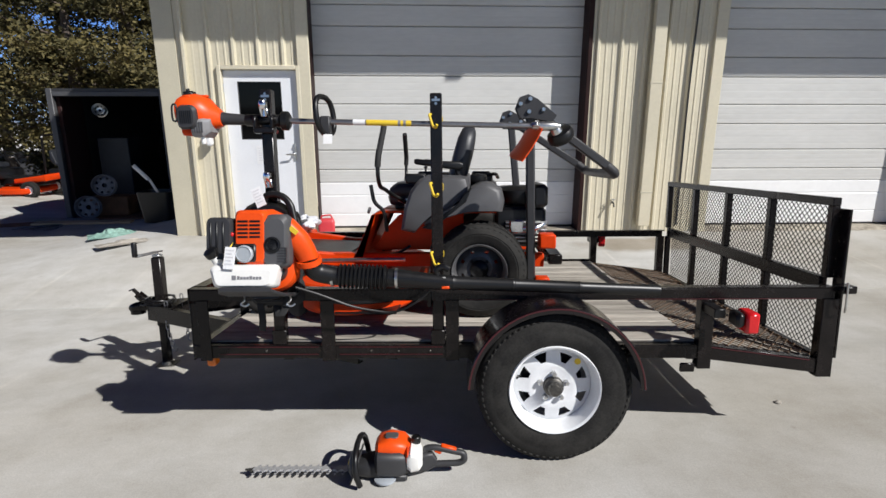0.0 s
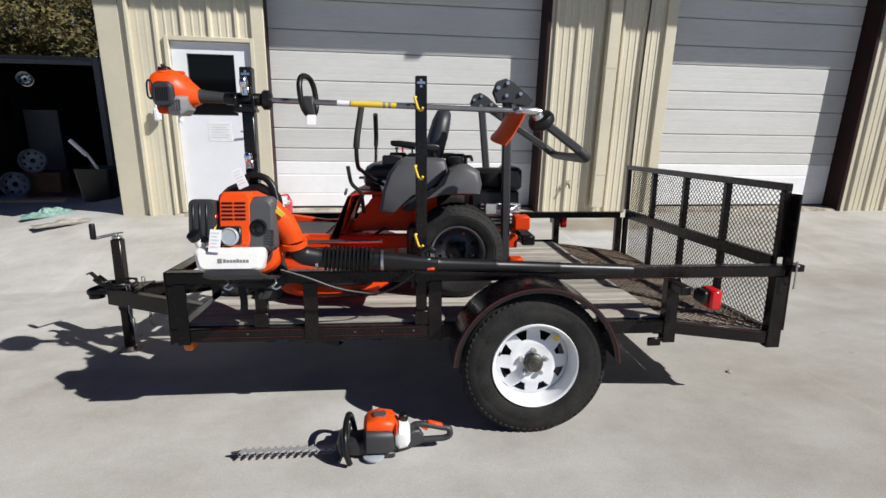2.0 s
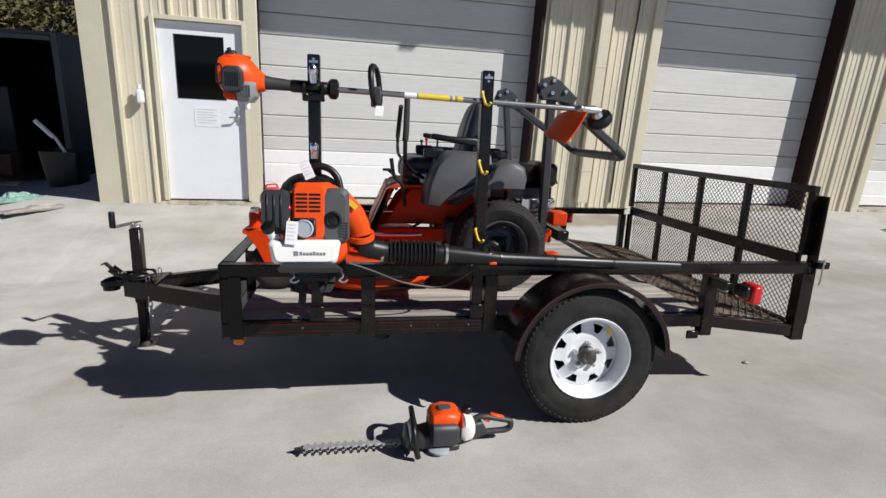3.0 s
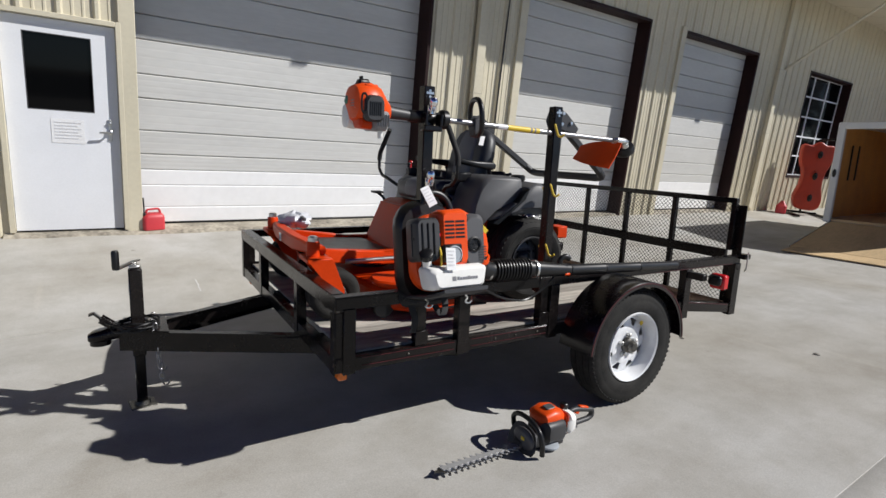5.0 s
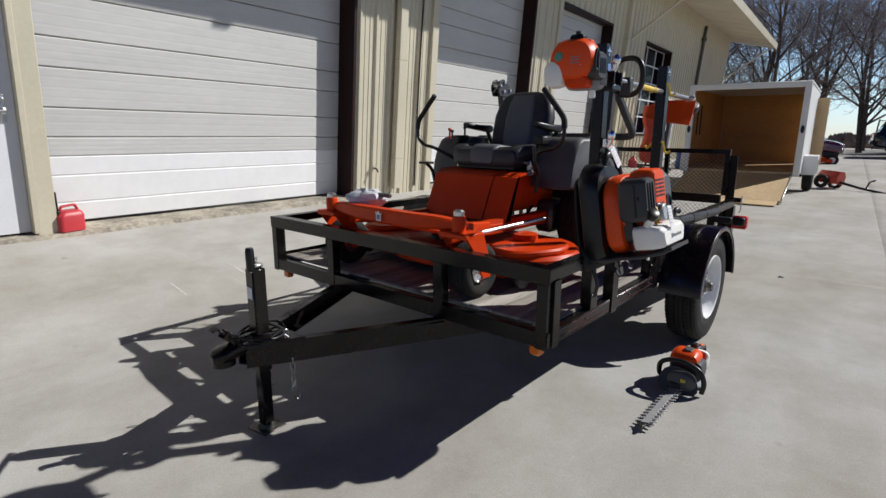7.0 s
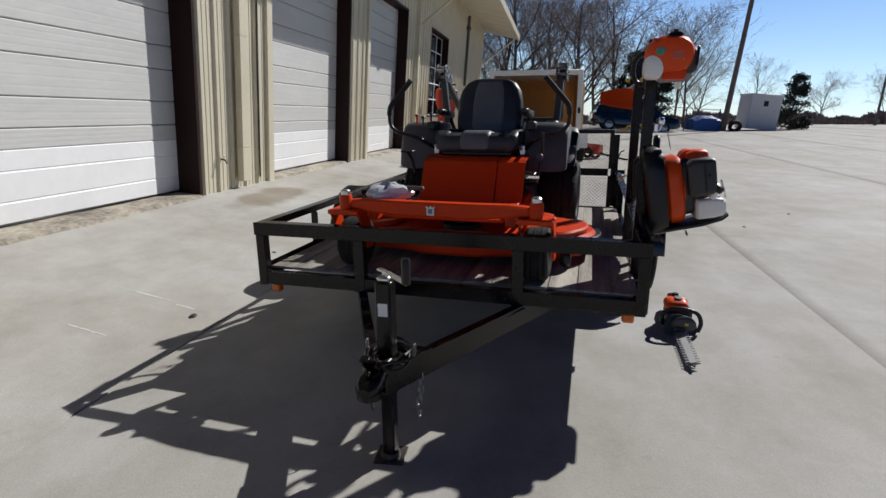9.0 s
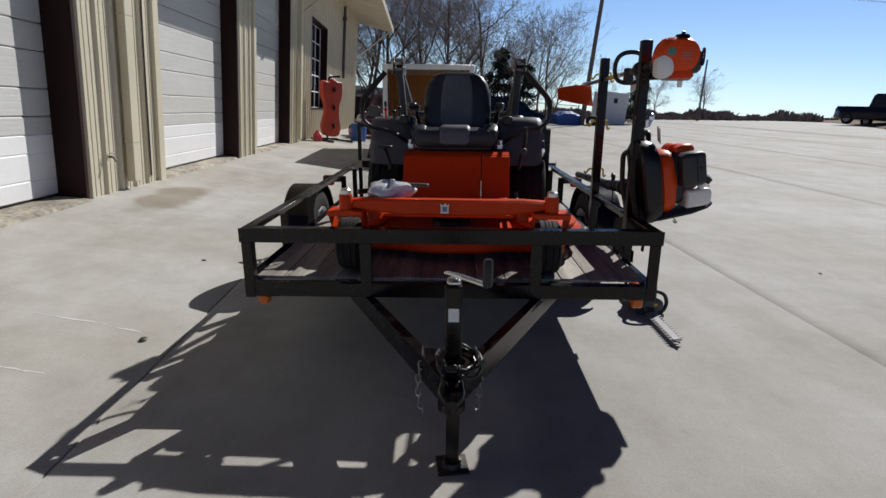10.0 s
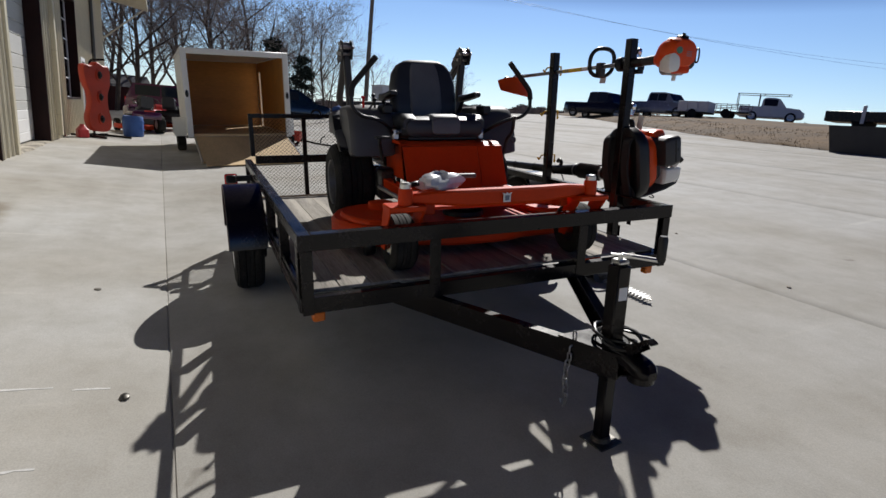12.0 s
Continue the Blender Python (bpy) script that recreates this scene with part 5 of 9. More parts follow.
    # casters
    for s in (-1, 1):
        c = thing("front_caster", Matrix(), "", "")
        c.parent = t
        y = s * 0.505
        g = N()
        g.lathe([(0.034, 0.866), (0.034, 0.935), (0.030, 0.945)], 18, Matrix.Translation((0.085, y, 0)))
        part("pivot_post", g, M_ORPAINT, c)
        g = N()
        g.lathe([(0.026, 0.945), (0.026, 0.965), (0.018, 0.972)], 14, Matrix.Translation((0.085, y, 0)))
        part("pivot_cap", g, M_STEEL, c, "bare steel pivot cap")
        g = N()
        g.box(0.035, 0.165, y - 0.088, y + 0.088, 0.842, 0.868, 0.005)
        for k in (-1, 1):
            side_slab(g, [(0.035, 0.862), (0.165, 0.862), (0.225, 0.70), (0.222, 0.64), (0.165, 0.64), (0.10, 0.775)], y + k * 0.082 - 0.005, y + k * 0.078 + 0.005, 0.002)
        part("fork", g, M_ORPAINT, c)
        m = facing((0.19, y + s * -0.062, 0.668), (0, s, 0))
        ty = tyre_mesh(0.135, 0.062, 0.125, 36, False)
        ty.m = off
        ty2 = N()
        ty2.add(ty.v, ty.f, m)
        part("tyre", ty2, M_RUBBER, c)
        g = N()
        g.lathe([(0.064, 0.012), (0.064, 0.11), (0.058, 0.114), (0.05, 0.095), (0.02, 0.09), (0.02, 0.12), (0.008, 0.122)], 22, m)
        part("rim", g, M_CHROME, c, "bright plated rim")
    # foot pan and seat riser
    g = N()
    side_slab(g, [(0.16, 0.835), (0.70, 0.815), (0.70, 0.80), (0.16, 0.82)], -0.33, 0.33, 0.002)
    part("foot_pan", g, M_ORPAINT, t)
    g = N()
    side_slab(g, [(0.22, 0.8335), (0.62, 0.8185), (0.62, 0.8255), (0.22, 0.8405)], -0.26, 0.26, 0.002)
    part("foot_mat", g, M_BLKPL, t)
    g = N()
    side_slab(g, [(0.665, 0.815), (0.72, 0.815), (0.80, 1.075), (0.84, 1.092), (1.50, 1.092), (1.50, 1.08), (0.84, 1.08), (0.775, 1.068)], -0.167, 0.305, 0.002)
    part("seat_riser", g, M_ORPAINT, t)
    g = N()
    side_slab(g, [(0.67, 0.815), (0.722, 0.815), (0.805, 1.075), (0.84, 1.090), (1.50, 1.090), (1.50, 1.078), (0.84, 1.078), (0.78, 1.068)], -0.338, -0.170, 0.002)
    part("side_console", g, M_ORPAINT, t)
    for y in (-0.25, 0.25):
        g = N()
        side_slab(g, [(0.78, 0.855), (1.30, 0.855), (1.30, 1.06), (0.93, 1.06), (0.85, 0.98)], y - 0.006, y + 0.006, 0.002)
        part("side_plate", g, M_ORPAINT, t)
    # hydraulic and linkage bits under the pods
    g = N()
    g.tube([(0.30, -0.37, 0.80), (0.98, -0.40, 0.815)], 0.013, 10)
    part("deck_link", g, M_STEEL, t)
    g = N()
    g.tube([(0.28, 0.37, 0.80), (0.95, 0.40, 0.815)], 0.013, 10)
    part("deck_link", g, M_STEEL, t)
    for s in (-1, 1):
        g = N()
        g.tube(bend([(1.0, s * 0.30, 0.88), (0.90, s * 0.31, 0.82), (0.80, s * 0.31, 0.76), (0.72, s * 0.30, 0.75)], 0.05), 0.008, 8)
        part("hydraulic_hose", g, M_BLKPL, t)
        g = N()
        g.box(1.12, 1.26, s * 0.30 - 0.06, s * 0.30 + 0.06, 0.70, 0.90, 0.02)
        g.lathe([(0.05, 0), (0.05, 0.10), (0.03, 0.11)], 16, facing((1.19, s * 0.26, 0.80), (0, s, 0)))
        part("wheel_motor", g, M_GREASE, t)
    # fenders over the rear wheels
    for s in (-1, 1):
        pod = thing("fender_pod", Matrix(), "", "")
        pod.parent = t
        pr = [(0.975, 1.00), (0.995, 1.12), (1.03, 1.215), (1.075, 1.275), (1.12, 1.297), (1.30, 1.292), (1.34, 1.285), (1.36, 1.20), (1.28, 1.14), (1.16, 1.09), (1.09, 1.03), (1.05, 0.985)]
        g = N()
        rings = []
        for y, k in ((0.285, 0.93), (0.30, 0.985), (0.34, 1.0), (0.46, 1.0), (0.52, 0.985), (0.548, 0.94), (0.558, 0.86)):
            cx, cz = 1.16, 1.14
            rings.append([(cx + (x - cx) * k, s * y, cz + (z - cz) * k) for x, z in pr])
        g.loft(rings)
        part("tank_shell", g, M_GREYM, pod, "grey moulded plastic tank")
        pr = [(1.10, 1.035), (1.16, 1.085), (1.24, 1.13), (1.33, 1.16), (1.36, 1.235), (1.42, 1.262), (1.475, 1.255), (1.525, 1.225), (1.54, 1.16), (1.53, 1.105), (1.42, 1.105), (1.32, 1.098), (1.22, 1.07), (1.14, 1.02)]
        g = N()
        rings = []
        for y, k in ((0.30, 0.96), (0.33, 1.0), (0.50, 1.0), (0.565, 0.97), (0.590, 0.90), (0.600, 0.80)):
            cx, cz = 1.34, 1.14
            rings.append([(cx + (x - cx) * k, s * y, cz + (z - cz) * k) for x, z in pr])
        g.loft(rings)
        part("fender_cap", g, M_GREYM, pod)
        g = N()
        pr = [(1.10, 1.022), (1.20, 1.085), (1.29, 1.150), (1.325, 1.205), (1.36, 1.225), (1.335, 1.16), (1.26, 1.10), (1.15, 1.015)]
        side_slab(g, pr, s * 0.545, s * 0.603, 0.004)
        part("fender_trim", g, M_BLKPL, pod, "black diagonal trim")
        g = N()
        g.lathe([(0.042, 0), (0.045, 0.01), (0.045, 0.03), (0.035, 0.038)], 18, Matrix.Translation((1.40, s * 0.42, 1.262)))
        part("fuel_cap", g, M_BLKPL, pod)
        g = N()
        g.box(0.985, 1.10, s * 0.30, s * 0.36, 1.298 - 0.05, 1.303, 0.008)
        part("control_panel", g, M_BLKPL, pod)
        if s > 0:
            for k, (x, y) in enumerate(((1.03, 0.40), (1.07, 0.46), (1.14, 0.38))):
                g = N()
                g.tube([(x, y, 1.28), (x, y, 1.325 + 0.012 * k)], 0.007, 8)
                g.ball((x, y, 1.33 + 0.012 * k), (0.014, 0.014, 0.010), 10, 6)
                part("knob", g, M_REDLENS if k == 1 else M_BLKPL, pod)
    # rear wheels
    for s in (-1, 1):
        w = thing("rear_wheel", Matrix(), "", "")
        w.parent = t
        m = facing((1.405, s * 0.365, Z_DECK + 0.257), (0, s, 0))
        ty = tyre_mesh(0.255, 0.145, 0.25, 64, True, 44, 0.020)
        ty2 = N()
        ty2.add(ty.v, ty.f, m)
        part("tyre", ty2, M_RUBBER, w)
        rm = rim_sheet(0.150, 0.25, 0.13, 8, (0.60, 0.66, 0.71), True)
        r2 = N()
        r2.add(rm.v, rm.f, m)
        part("rim", r2, M_STEELRIM, w, "dull dark grey steel rim")
        g = N()
        g.lathe([(0.05, 0.08), (0.05, 0.165), (0.03, 0.18)], 18, m)
        for k in range(4):
            a = math.pi / 4 + k * math.pi / 2
            g.lathe([(0.010, 0.14), (0.010, 0.162)], 6, m @ Matrix.Translation((0.058 * math.cos(a), 0.058 * math.sin(a), 0)))
        part("hub", g, M_BLKPL, w)
    # seat
    seat = thing("seat", Matrix(), "", "")
    seat.parent = t
    ex, ey, ez = Vector((1, 0, 0)), Vector((0, 1, 0)), Vector((0, 0, 1))
    g = N()
    pillow(g, [((0.862, 0, 1.165), ey, ez, 0.42, 0.06, 0.03), ((0.874, 0, 1.168), ey, ez, 0.49, 0.10, 0.045), ((0.92, 0, 1.172), ey, ez, 0.53, 0.13, 0.05),
               ((1.12, 0, 1.165), ey, ez, 0.54, 0.115, 0.05), ((1.24, 0, 1.160), ey, ez, 0.53, 0.11, 0.05), ((1.33, 0, 1.16), ey, ez, 0.48, 0.08, 0.04)])
    part("cushion", g, M_SEATB, seat)
    g = N()
    pillow(g, [((0.855, 0, 1.168), ey, ez, 0.175, 0.06, 0.02), ((0.866, 0, 1.178), ey, ez, 0.19, 0.096, 0.03), ((0.90, 0, 1.185), ey, ez, 0.20, 0.124, 0.03), ((0.94, 0, 1.190), ey, ez, 0.20, 0.122, 0.03), ((1.12, 0, 1.183), ey, ez, 0.20, 0.094, 0.03),
               ((1.24, 0, 1.174), ey, ez, 0.20, 0.09, 0.03)])
    part("cushion_insert", g, M_SEATG, seat, "grey vinyl centre panel")
    for s in (-1, 1):
        g = N()
        pillow(g, [((0.885, s * 0.215, 1.19), ey, ez, 0.10, 0.07, 0.03), ((0.93, s * 0.225, 1.205), ey, ez, 0.115, 0.09, 0.04), ((1.18, s * 0.23, 1.205), ey, ez, 0.115, 0.095, 0.04), ((1.28, s * 0.225, 1.19), ey, ez, 0.09, 0.07, 0.03)])
        part("cushion_bolster", g, M_SEATB, seat)
    d = Vector((0.10, 0, 0.40)).normalized()
    nrm = Vector((0.40, 0, -0.10)).normalized()
    b0 = Vector((1.255, 0, 1.19))
    g = N()
    pillow(g, [(b0 + d * q, ey, nrm, w, h, r) for q, w, h, r in ((0.0, 0.40, 0.06, 0.03), (0.03, 0.44, 0.09, 0.04), (0.12, 0.46, 0.105, 0.05), (0.24, 0.455, 0.11, 0.05), (0.32, 0.42, 0.10, 0.05), (0.37, 0.35, 0.085, 0.04), (0.395, 0.26, 0.06, 0.03), (0.405, 0.18, 0.03, 0.015))])
    part("backrest", g, M_SEATB, seat)
    g = N()
    q0 = b0 - nrm * 0.022
    pillow(g, [(q0 + d * q, ey, nrm, w, h, r) for q, w, h, r in ((0.03, 0.20, 0.06, 0.02), (0.08, 0.235, 0.078, 0.03), (0.22, 0.235, 0.082, 0.03), (0.32, 0.215, 0.072, 0.03), (0.375, 0.18, 0.045, 0.02))])
    part("backrest_insert", g, M_SEATG, seat, "grey vinyl centre panel")
    for s in (-1, 1):
        g = N()
        g.tube(bend([(1.31, s * 0.25, 1.22), (1.28, s * 0.275, 1.30), (1.27, s * 0.28, 1.335)], 0.02), 0.014, 8)
        pillow(g, [((1.03, s * 0.28, 1.372), ey, ez, 0.04, 0.022, 0.01), ((1.045, s * 0.28, 1.37), ey, ez, 0.058, 0.034, 0.015), ((1.16, s * 0.28, 1.355), ey, ez, 0.062, 0.036, 0.015), ((1.29, s * 0.28, 1.345), ey, ez, 0.056, 0.05, 0.015), ((1.31, s * 0.28, 1.345), ey, ez, 0.04, 0.03, 0.01)])
        part("armrest", g, M_BLKPL, seat)
    g = N()
    g.box(0.90, 1.32, -0.23, 0.23, 1.095, 1.13, 0.006)
    for s in (-1, 1):
        for x in (1.04, 1.27):
            g.tube([(x, s * 0.15, 1.092), (x, s * 0.15, 1.13)], 0.02, 10)
    part("seat_mount", g, M_BLKPL, seat)
    # steering levers
    for s in (-1, 1):
        lv = thing("steering_lever", Matrix(), "", "")
        lv.parent = t
        k = 0.05 if s > 0 else 0.0
        low = [(0.99, s * 0.30, 1.13), (0.90, s * 0.36, 1.19), (0.875, s * 0.44, 1.225), (0.870, s * 0.52, 1.235), (0.868, s * 0.575, 1.285), (0.868, s * 0.575, 1.36)]
        g = N()
        g.tube(bend(low, 0.05), 0.0115, 10)
        part("lever_tube", g, M_BLKPL, lv)
        g = N()
        g.tube(bend([(0.868, s * 0.575, 1.345), (0.872, s * 0.57, 1.40), (0.882, s * 0.425, 1.562)], 0.05), 0.0165, 10)
        part("grip", g, M_FOAM, lv)
        g = N()
        g.box(0.97, 1.03, s * 0.285 - 0.02, s * 0.285 + 0.02, 1.095, 1.16, 0.006)
        g.tube([(0.93, s * 0.27, 1.15), (1.05, s * 0.30, 1.105)], 0.010, 8)
        part("lever_pivot", g, M_STEEL, lv)
    # lift pedal and levers beside the pan
    g = N()
    g.tube(bend([(0.88, -0.40, 0.98), (0.87, -0.42, 1.10), (0.815, -0.43, 1.145), (0.80, -0.43, 1.245)], 0.03), 0.011, 8)
    part("lift_lever", g, M_BLKPL, t)
    g = N()
    g.tube(bend([(0.86, 0.40, 0.98), (0.85, 0.42, 1.08), (0.80, 0.43, 1.12)], 0.03), 0.011, 8)
    g.box(0.76, 0.83, 0.38, 0.46, 1.115, 1.13, 0.004)
    part("foot_pedal", g, M_BLKPL, t)
    g = N()
    g.lathe([(0.018, 0), (0.021, 0.006), (0.018, 0.012)], 14, facing((0.79, -0.42, 1.10), (-1, 0, 0.3)))
    part("height_dial", g, M_GREYM, t)
    # folded roll bar
    rb = thing("roll_bar", Matrix(), "", "")
    rb.parent = t
    for s in (-1, 1):
        g = N()
        g.beam((1.70 if s < 0 else 1.715, s * 0.375, 0.66), (1.675 if s < 0 else 1.63, s * 0.440, 1.62), 0.048, 0.048, (0, 1, 0), 0.008)
        part("upright", g, M_GREY, rb)
        g = N()
        hx = 1.65 if s < 0 else 1.605
        pl = [(-0.055, 0.0), (-0.035, 0.055), (0.01, 0.07), (0.06, 0.045), (0.16, -0.04), (0.14, -0.075), (0.03, -0.055), (-0.03, -0.055)]
        for o in (-0.032, 0.032):
            side_slab(g, [(hx + a, 1.645 + b) for a, b in pl], s * 0.445 + o - 0.004, s * 0.445 + o + 0.004, 0.0015)
        part("hinge_plate", g, M_GREY, rb)
        for a, b in ((-0.03, 0.02), (0.02, 0.045), (0.015, -0.02), (0.09, -0.01)):
            g = N()
            g.lathe([(0.010, -0.048), (0.012, -0.044), (0.012, 0.044), (0.010, 0.048)], 8, facing((hx + a, s * 0.445, 1.645 + b), (0, 1, 0)))
            part("bolt", g, M_STEEL, rb)
        g = N()
        g.beam((hx + 0.015, s * 0.445, 1.65), (2.10, s * 0.41, 1.335), 0.046, 0.046, (0, 1, 0), 0.008)
        part("hoop_arm", g, M_GREY, rb)
    g = N()
    g.tube(bend([(2.09, -0.41, 1.342), (2.145, -0.395, 1.30), (2.155, -0.34, 1.29), (2.155, 0.34, 1.29), (2.145, 0.395, 1.30), (2.09, 0.41, 1.342)], 0.05), 0.027, 10)
    part("hoop", g, M_GREY, rb)
    # engine
    en = thing("engine", Matrix(), "", "")
    en.parent = t
    g = N()
    g.box(1.50, 1.80, -0.22, 0.22, 0.86, 1.10, 0.02)
    part("engine_block", g, M_BLKPL, en)
    g = N()
    g.lathe([(0.150, 1.10), (0.158, 1.13), (0.152, 1.19), (0.12, 1.215), (0.04, 1.22)], 26, Matrix.Translation((1.655, 0.0, 0)))
    part("fan_shroud", g, M_BLKPL, en)
    g = N()
    g.box(1.71, 1.80, -0.30, 0.10, 1.10, 1.235, 0.02)
    part("air_filter", g, M_BLKPL, en)
    g = N()
    g.tube(bend([(1.66, -0.29, 0.98), (1.73, -0.30, 0.98), (1.79, -0.25, 1.01)], 0.03), 0.022, 12)
    g.box(1.58, 1.70, -0.30, -0.22, 0.95, 1.03, 0.01)
    part("muffler", g, M_CHROME, en, "bright exhaust pipe")
    for s in (-1, 1):
        g = N()
        for i in range(6):
            g.box(1.56, 1.80, s * 0.225, s * 0.285, 0.90 + 0.022 * i, 0.91 + 0.022 * i, 0.002)
        part("cylinder_fins", g, M_STEEL, en)
    g = N()
    g.tube(bend([(1.40, -0.20, 1.27), (1.50, -0.22, 1.30), (1.52, -0.10, 1.27)], 0.04), 0.010, 8)
    g.lathe([(0.06, 1.15), (0.07, 1.20), (0.065, 1.29), (0.045, 1.31)], 18, Matrix.Translation((1.42, -0.16, 0)))
    part("oil_filler", g, M_BLKPL, en)
    # rear frame, bumper
    g = N()
    g.box(1.80, 1.88, -0.36, 0.36, 0.78, 0.84, 0.008)
    part("rear_frame", g, M_BLACK, t)
    for b in ((1.74, 1.83, -0.44, -0.33, 0.885, 0.965), (1.74, 1.83, 0.33, 0.44, 0.885, 0.965), (1.72, 1.80, -0.44, -0.36, 0.66, 0.72)):
        g = N()
        g.box(*b, 0.008)
        part("rear_bumper", g, M_ORPAINT, t)


build_mower()


def build_bag():
    """A crumpled clear bag of papers lying on the foot pan edge."""
    g = G()
    k, n = 14, 22
    rnd = random.Random(5)
    ph = [rnd.uniform(0, 6.28) for _ in range(8)]
    vs, fs = [], []
    for i in range(k + 1):
        for j in range(n):
            a, b = 2 * math.pi * j / n, math.pi * i / k
            r = 1 + 0.16 * math.sin(3 * a + ph[0] + 2 * b) + 0.10 * math.sin(7 * a + ph[1] - 3 * b) + 0.08 * math.sin(11 * a + 5 * b + ph[2]) + rnd.uniform(-0.05, 0.05)
            vs.append((0.085 * r * math.sin(b) * math.cos(a), 0.115 * r * math.sin(b) * math.sin(a), 0.045 + 0.045 * r * -math.cos(b)))
    for i in range(k):
        fs += [(i * n + j, i * n + (j + 1) % n, (i + 1) * n + (j + 1) % n, (i + 1) * n + j) for j in range(n)]
    g.add(vs, fs)
    single("plastic_bag", g, M_BAG, "crumpled clear plastic bag of papers on the mower", "plastic bag", m=T @ pose(0.20, 1.325, 0.905, 0, 0, 15))
    g = G()
    g.box(-0.02, 0.02, -0.07, 0.07, 0, 0.025, 0.006)
    single("tool_pouch", g, M_BLKPL, "small black pouch beside the bag", "pouch", m=T @ pose(0.23, 1.43, 0.93, 0, 15, 30))
    g = G()
    g.box(-0.012, 0.012, -0.06, 0.06, 0, 0.02, 0.005)
    single("key_tag_box", g, M_GREYM, "small grey box lying on the foot pan", "box", m=T @ pose(0.21, 1.19, 0.965, 0, -8, -8))


build_bag()

# ---- string trimmer on the rack ----


def ring_path(c, ax, ay, rx, ry, n=26, sq=1.0):
    c, ax, ay = Vector(c), Vector(ax).normalized(), Vector(ay).normalized()
    pts = []
    for i in range(n):
        a = 2 * math.pi * i / n
        ca, sa = math.cos(a), math.sin(a)
        pts.append(c + ax * rx * math.copysign(abs(ca) ** sq, ca) + ay * ry * math.copysign(abs(sa) ** sq, sa))
    return pts


def build_trimmer():
    t = thing("string_trimmer", T @ Matrix.Translation((0.42, 0.0, 1.52)), "orange and grey petrol string trimmer clamped to the rack post", "string trimmer")
    off = Matrix.Translation((-0.42, 0.0, -1.52))

    def N():
        return G(off)

    ey, ez = Vector((0, 1, 0)), Vector((0, 0, 1))
    e = thing("engine", Matrix(), "", "")
    e.matrix_basis = Matrix.Translation((0.055 - 0.42, 0, 0.06)) @ Matrix.Diagonal((0.80, 0.93, 0.93, 1)) @ Matrix.Translation((0.42 - 0.055, 0, -0.06))
    e.parent = t
    g = N()
    pillow(g, [((0.048, -0.012, 1.598), ey, ez, 0.11, 0.08, 0.039), ((0.056, -0.010, 1.594), ey, ez, 0.175, 0.135, 0.066), ((0.085, -0.006, 1.592), ey, ez, 0.204, 0.166, 0.080),
               ((0.14, 0.0, 1.594), ey, ez, 0.206, 0.172, 0.083), ((0.19, 0.0, 1.588), ey, ez, 0.180, 0.150, 0.07), ((0.225, 0.005, 1.574), ey, ez, 0.13, 0.11, 0.05), ((0.262, 0.01, 1.566), ey, ez, 0.075, 0.07, 0.032)])
    part("cowl", g, M_ORANGE, e, "orange engine cowl")
    for k, (u, v) in enumerate(((0.115, -0.065), (0.115, 0.06), (0.175, 0.0))):
        g = N()
        g.box(u - 0.022, u + 0.022, v - 0.012, v + 0.012, 1.655 + 0.008 * (k == 2), 1.668 + 0.008 * (k == 2), 0.005)
        part("cowl_rib", g, M_ORANGE, e)
    g = N()
    pillow(g, [((0.075, -0.02, 1.66), ey, ez, 0.04, 0.03, 0.01), ((0.085, -0.02, 1.672), ey, ez, 0.06, 0.035, 0.014), ((0.125, -0.02, 1.674), ey, ez, 0.06, 0.035, 0.014), ((0.14, -0.02, 1.665), ey, ez, 0.04, 0.02, 0.008)])
    g.tube([(0.10, -0.02, 1.685), (0.095, -0.022, 1.702)], 0.010, 10)
    part("spark_plug_cap", g, M_BLKPL, e)
    g = N()
    pillow(g, [((0.128, -0.075, 1.566), Vector((1, 0, 0)), ez, 0.100, 0.105, 0.03), ((0.128, -0.108, 1.566), Vector((1, 0, 0)), ez, 0.104, 0.110, 0.032), ((0.128, -0.122, 1.566), Vector((1, 0, 0)), ez, 0.084, 0.092, 0.028)])
    part("air_filter_cover", g, M_GREY, e, "dark grey filter cover")
    for i in range(6):
        g = N()
        g.box(0.098 + 0.011 * i, 0.103 + 0.011 * i, -0.1245, -0.1215, 1.538, 1.594)
        part("filter_slot", g, M_BLKPL, e, smooth=False)
    g = N()
    pillow(g, [((0.132, -0.03, 1.520), ey, ez, 0.10, 0.05, 0.02), ((0.145, -0.03, 1.518), ey, ez, 0.155, 0.082, 0.03), ((0.20, -0.03, 1.520), ey, ez, 0.155, 0.085, 0.03), ((0.228, -0.02, 1.532), ey, ez, 0.10, 0.06, 0.02)])
    part("starter_housing", g, M_PALEG, e, "pale grey starter housing")
    for i in range(5):
        g = N()
        g.box(0.150 + 0.013 * i, 0.156 + 0.013 * i, -0.111, -0.106, 1.495, 1.545)
        part("cooling_fin", g, M_GREYM, e, smooth=False)
    g = N()
    pillow(g, [((0.046, 0.062, 1.54), ey, ez, 0.05, 0.06, 0.02), ((0.054, 0.064, 1.54), ey, ez, 0.082, 0.098, 0.03), ((0.10, 0.066, 1.535), ey, ez, 0.086, 0.10, 0.03), ((0.15, 0.06, 1.53), ey, ez, 0.06, 0.07, 0.02)])
    part("fuel_tank", g, M_TANKW, e, "white fuel tank")
    g = N()
    g.lathe([(0.012, 0), (0.013, 0.004), (0.013, 0.03), (0.010, 0.034)], 14, facing((0.183, -0.06, 1.480), (0.05, 0, -1)))
    part("tank_cap", g, M_TANKW, e)
    g = N()
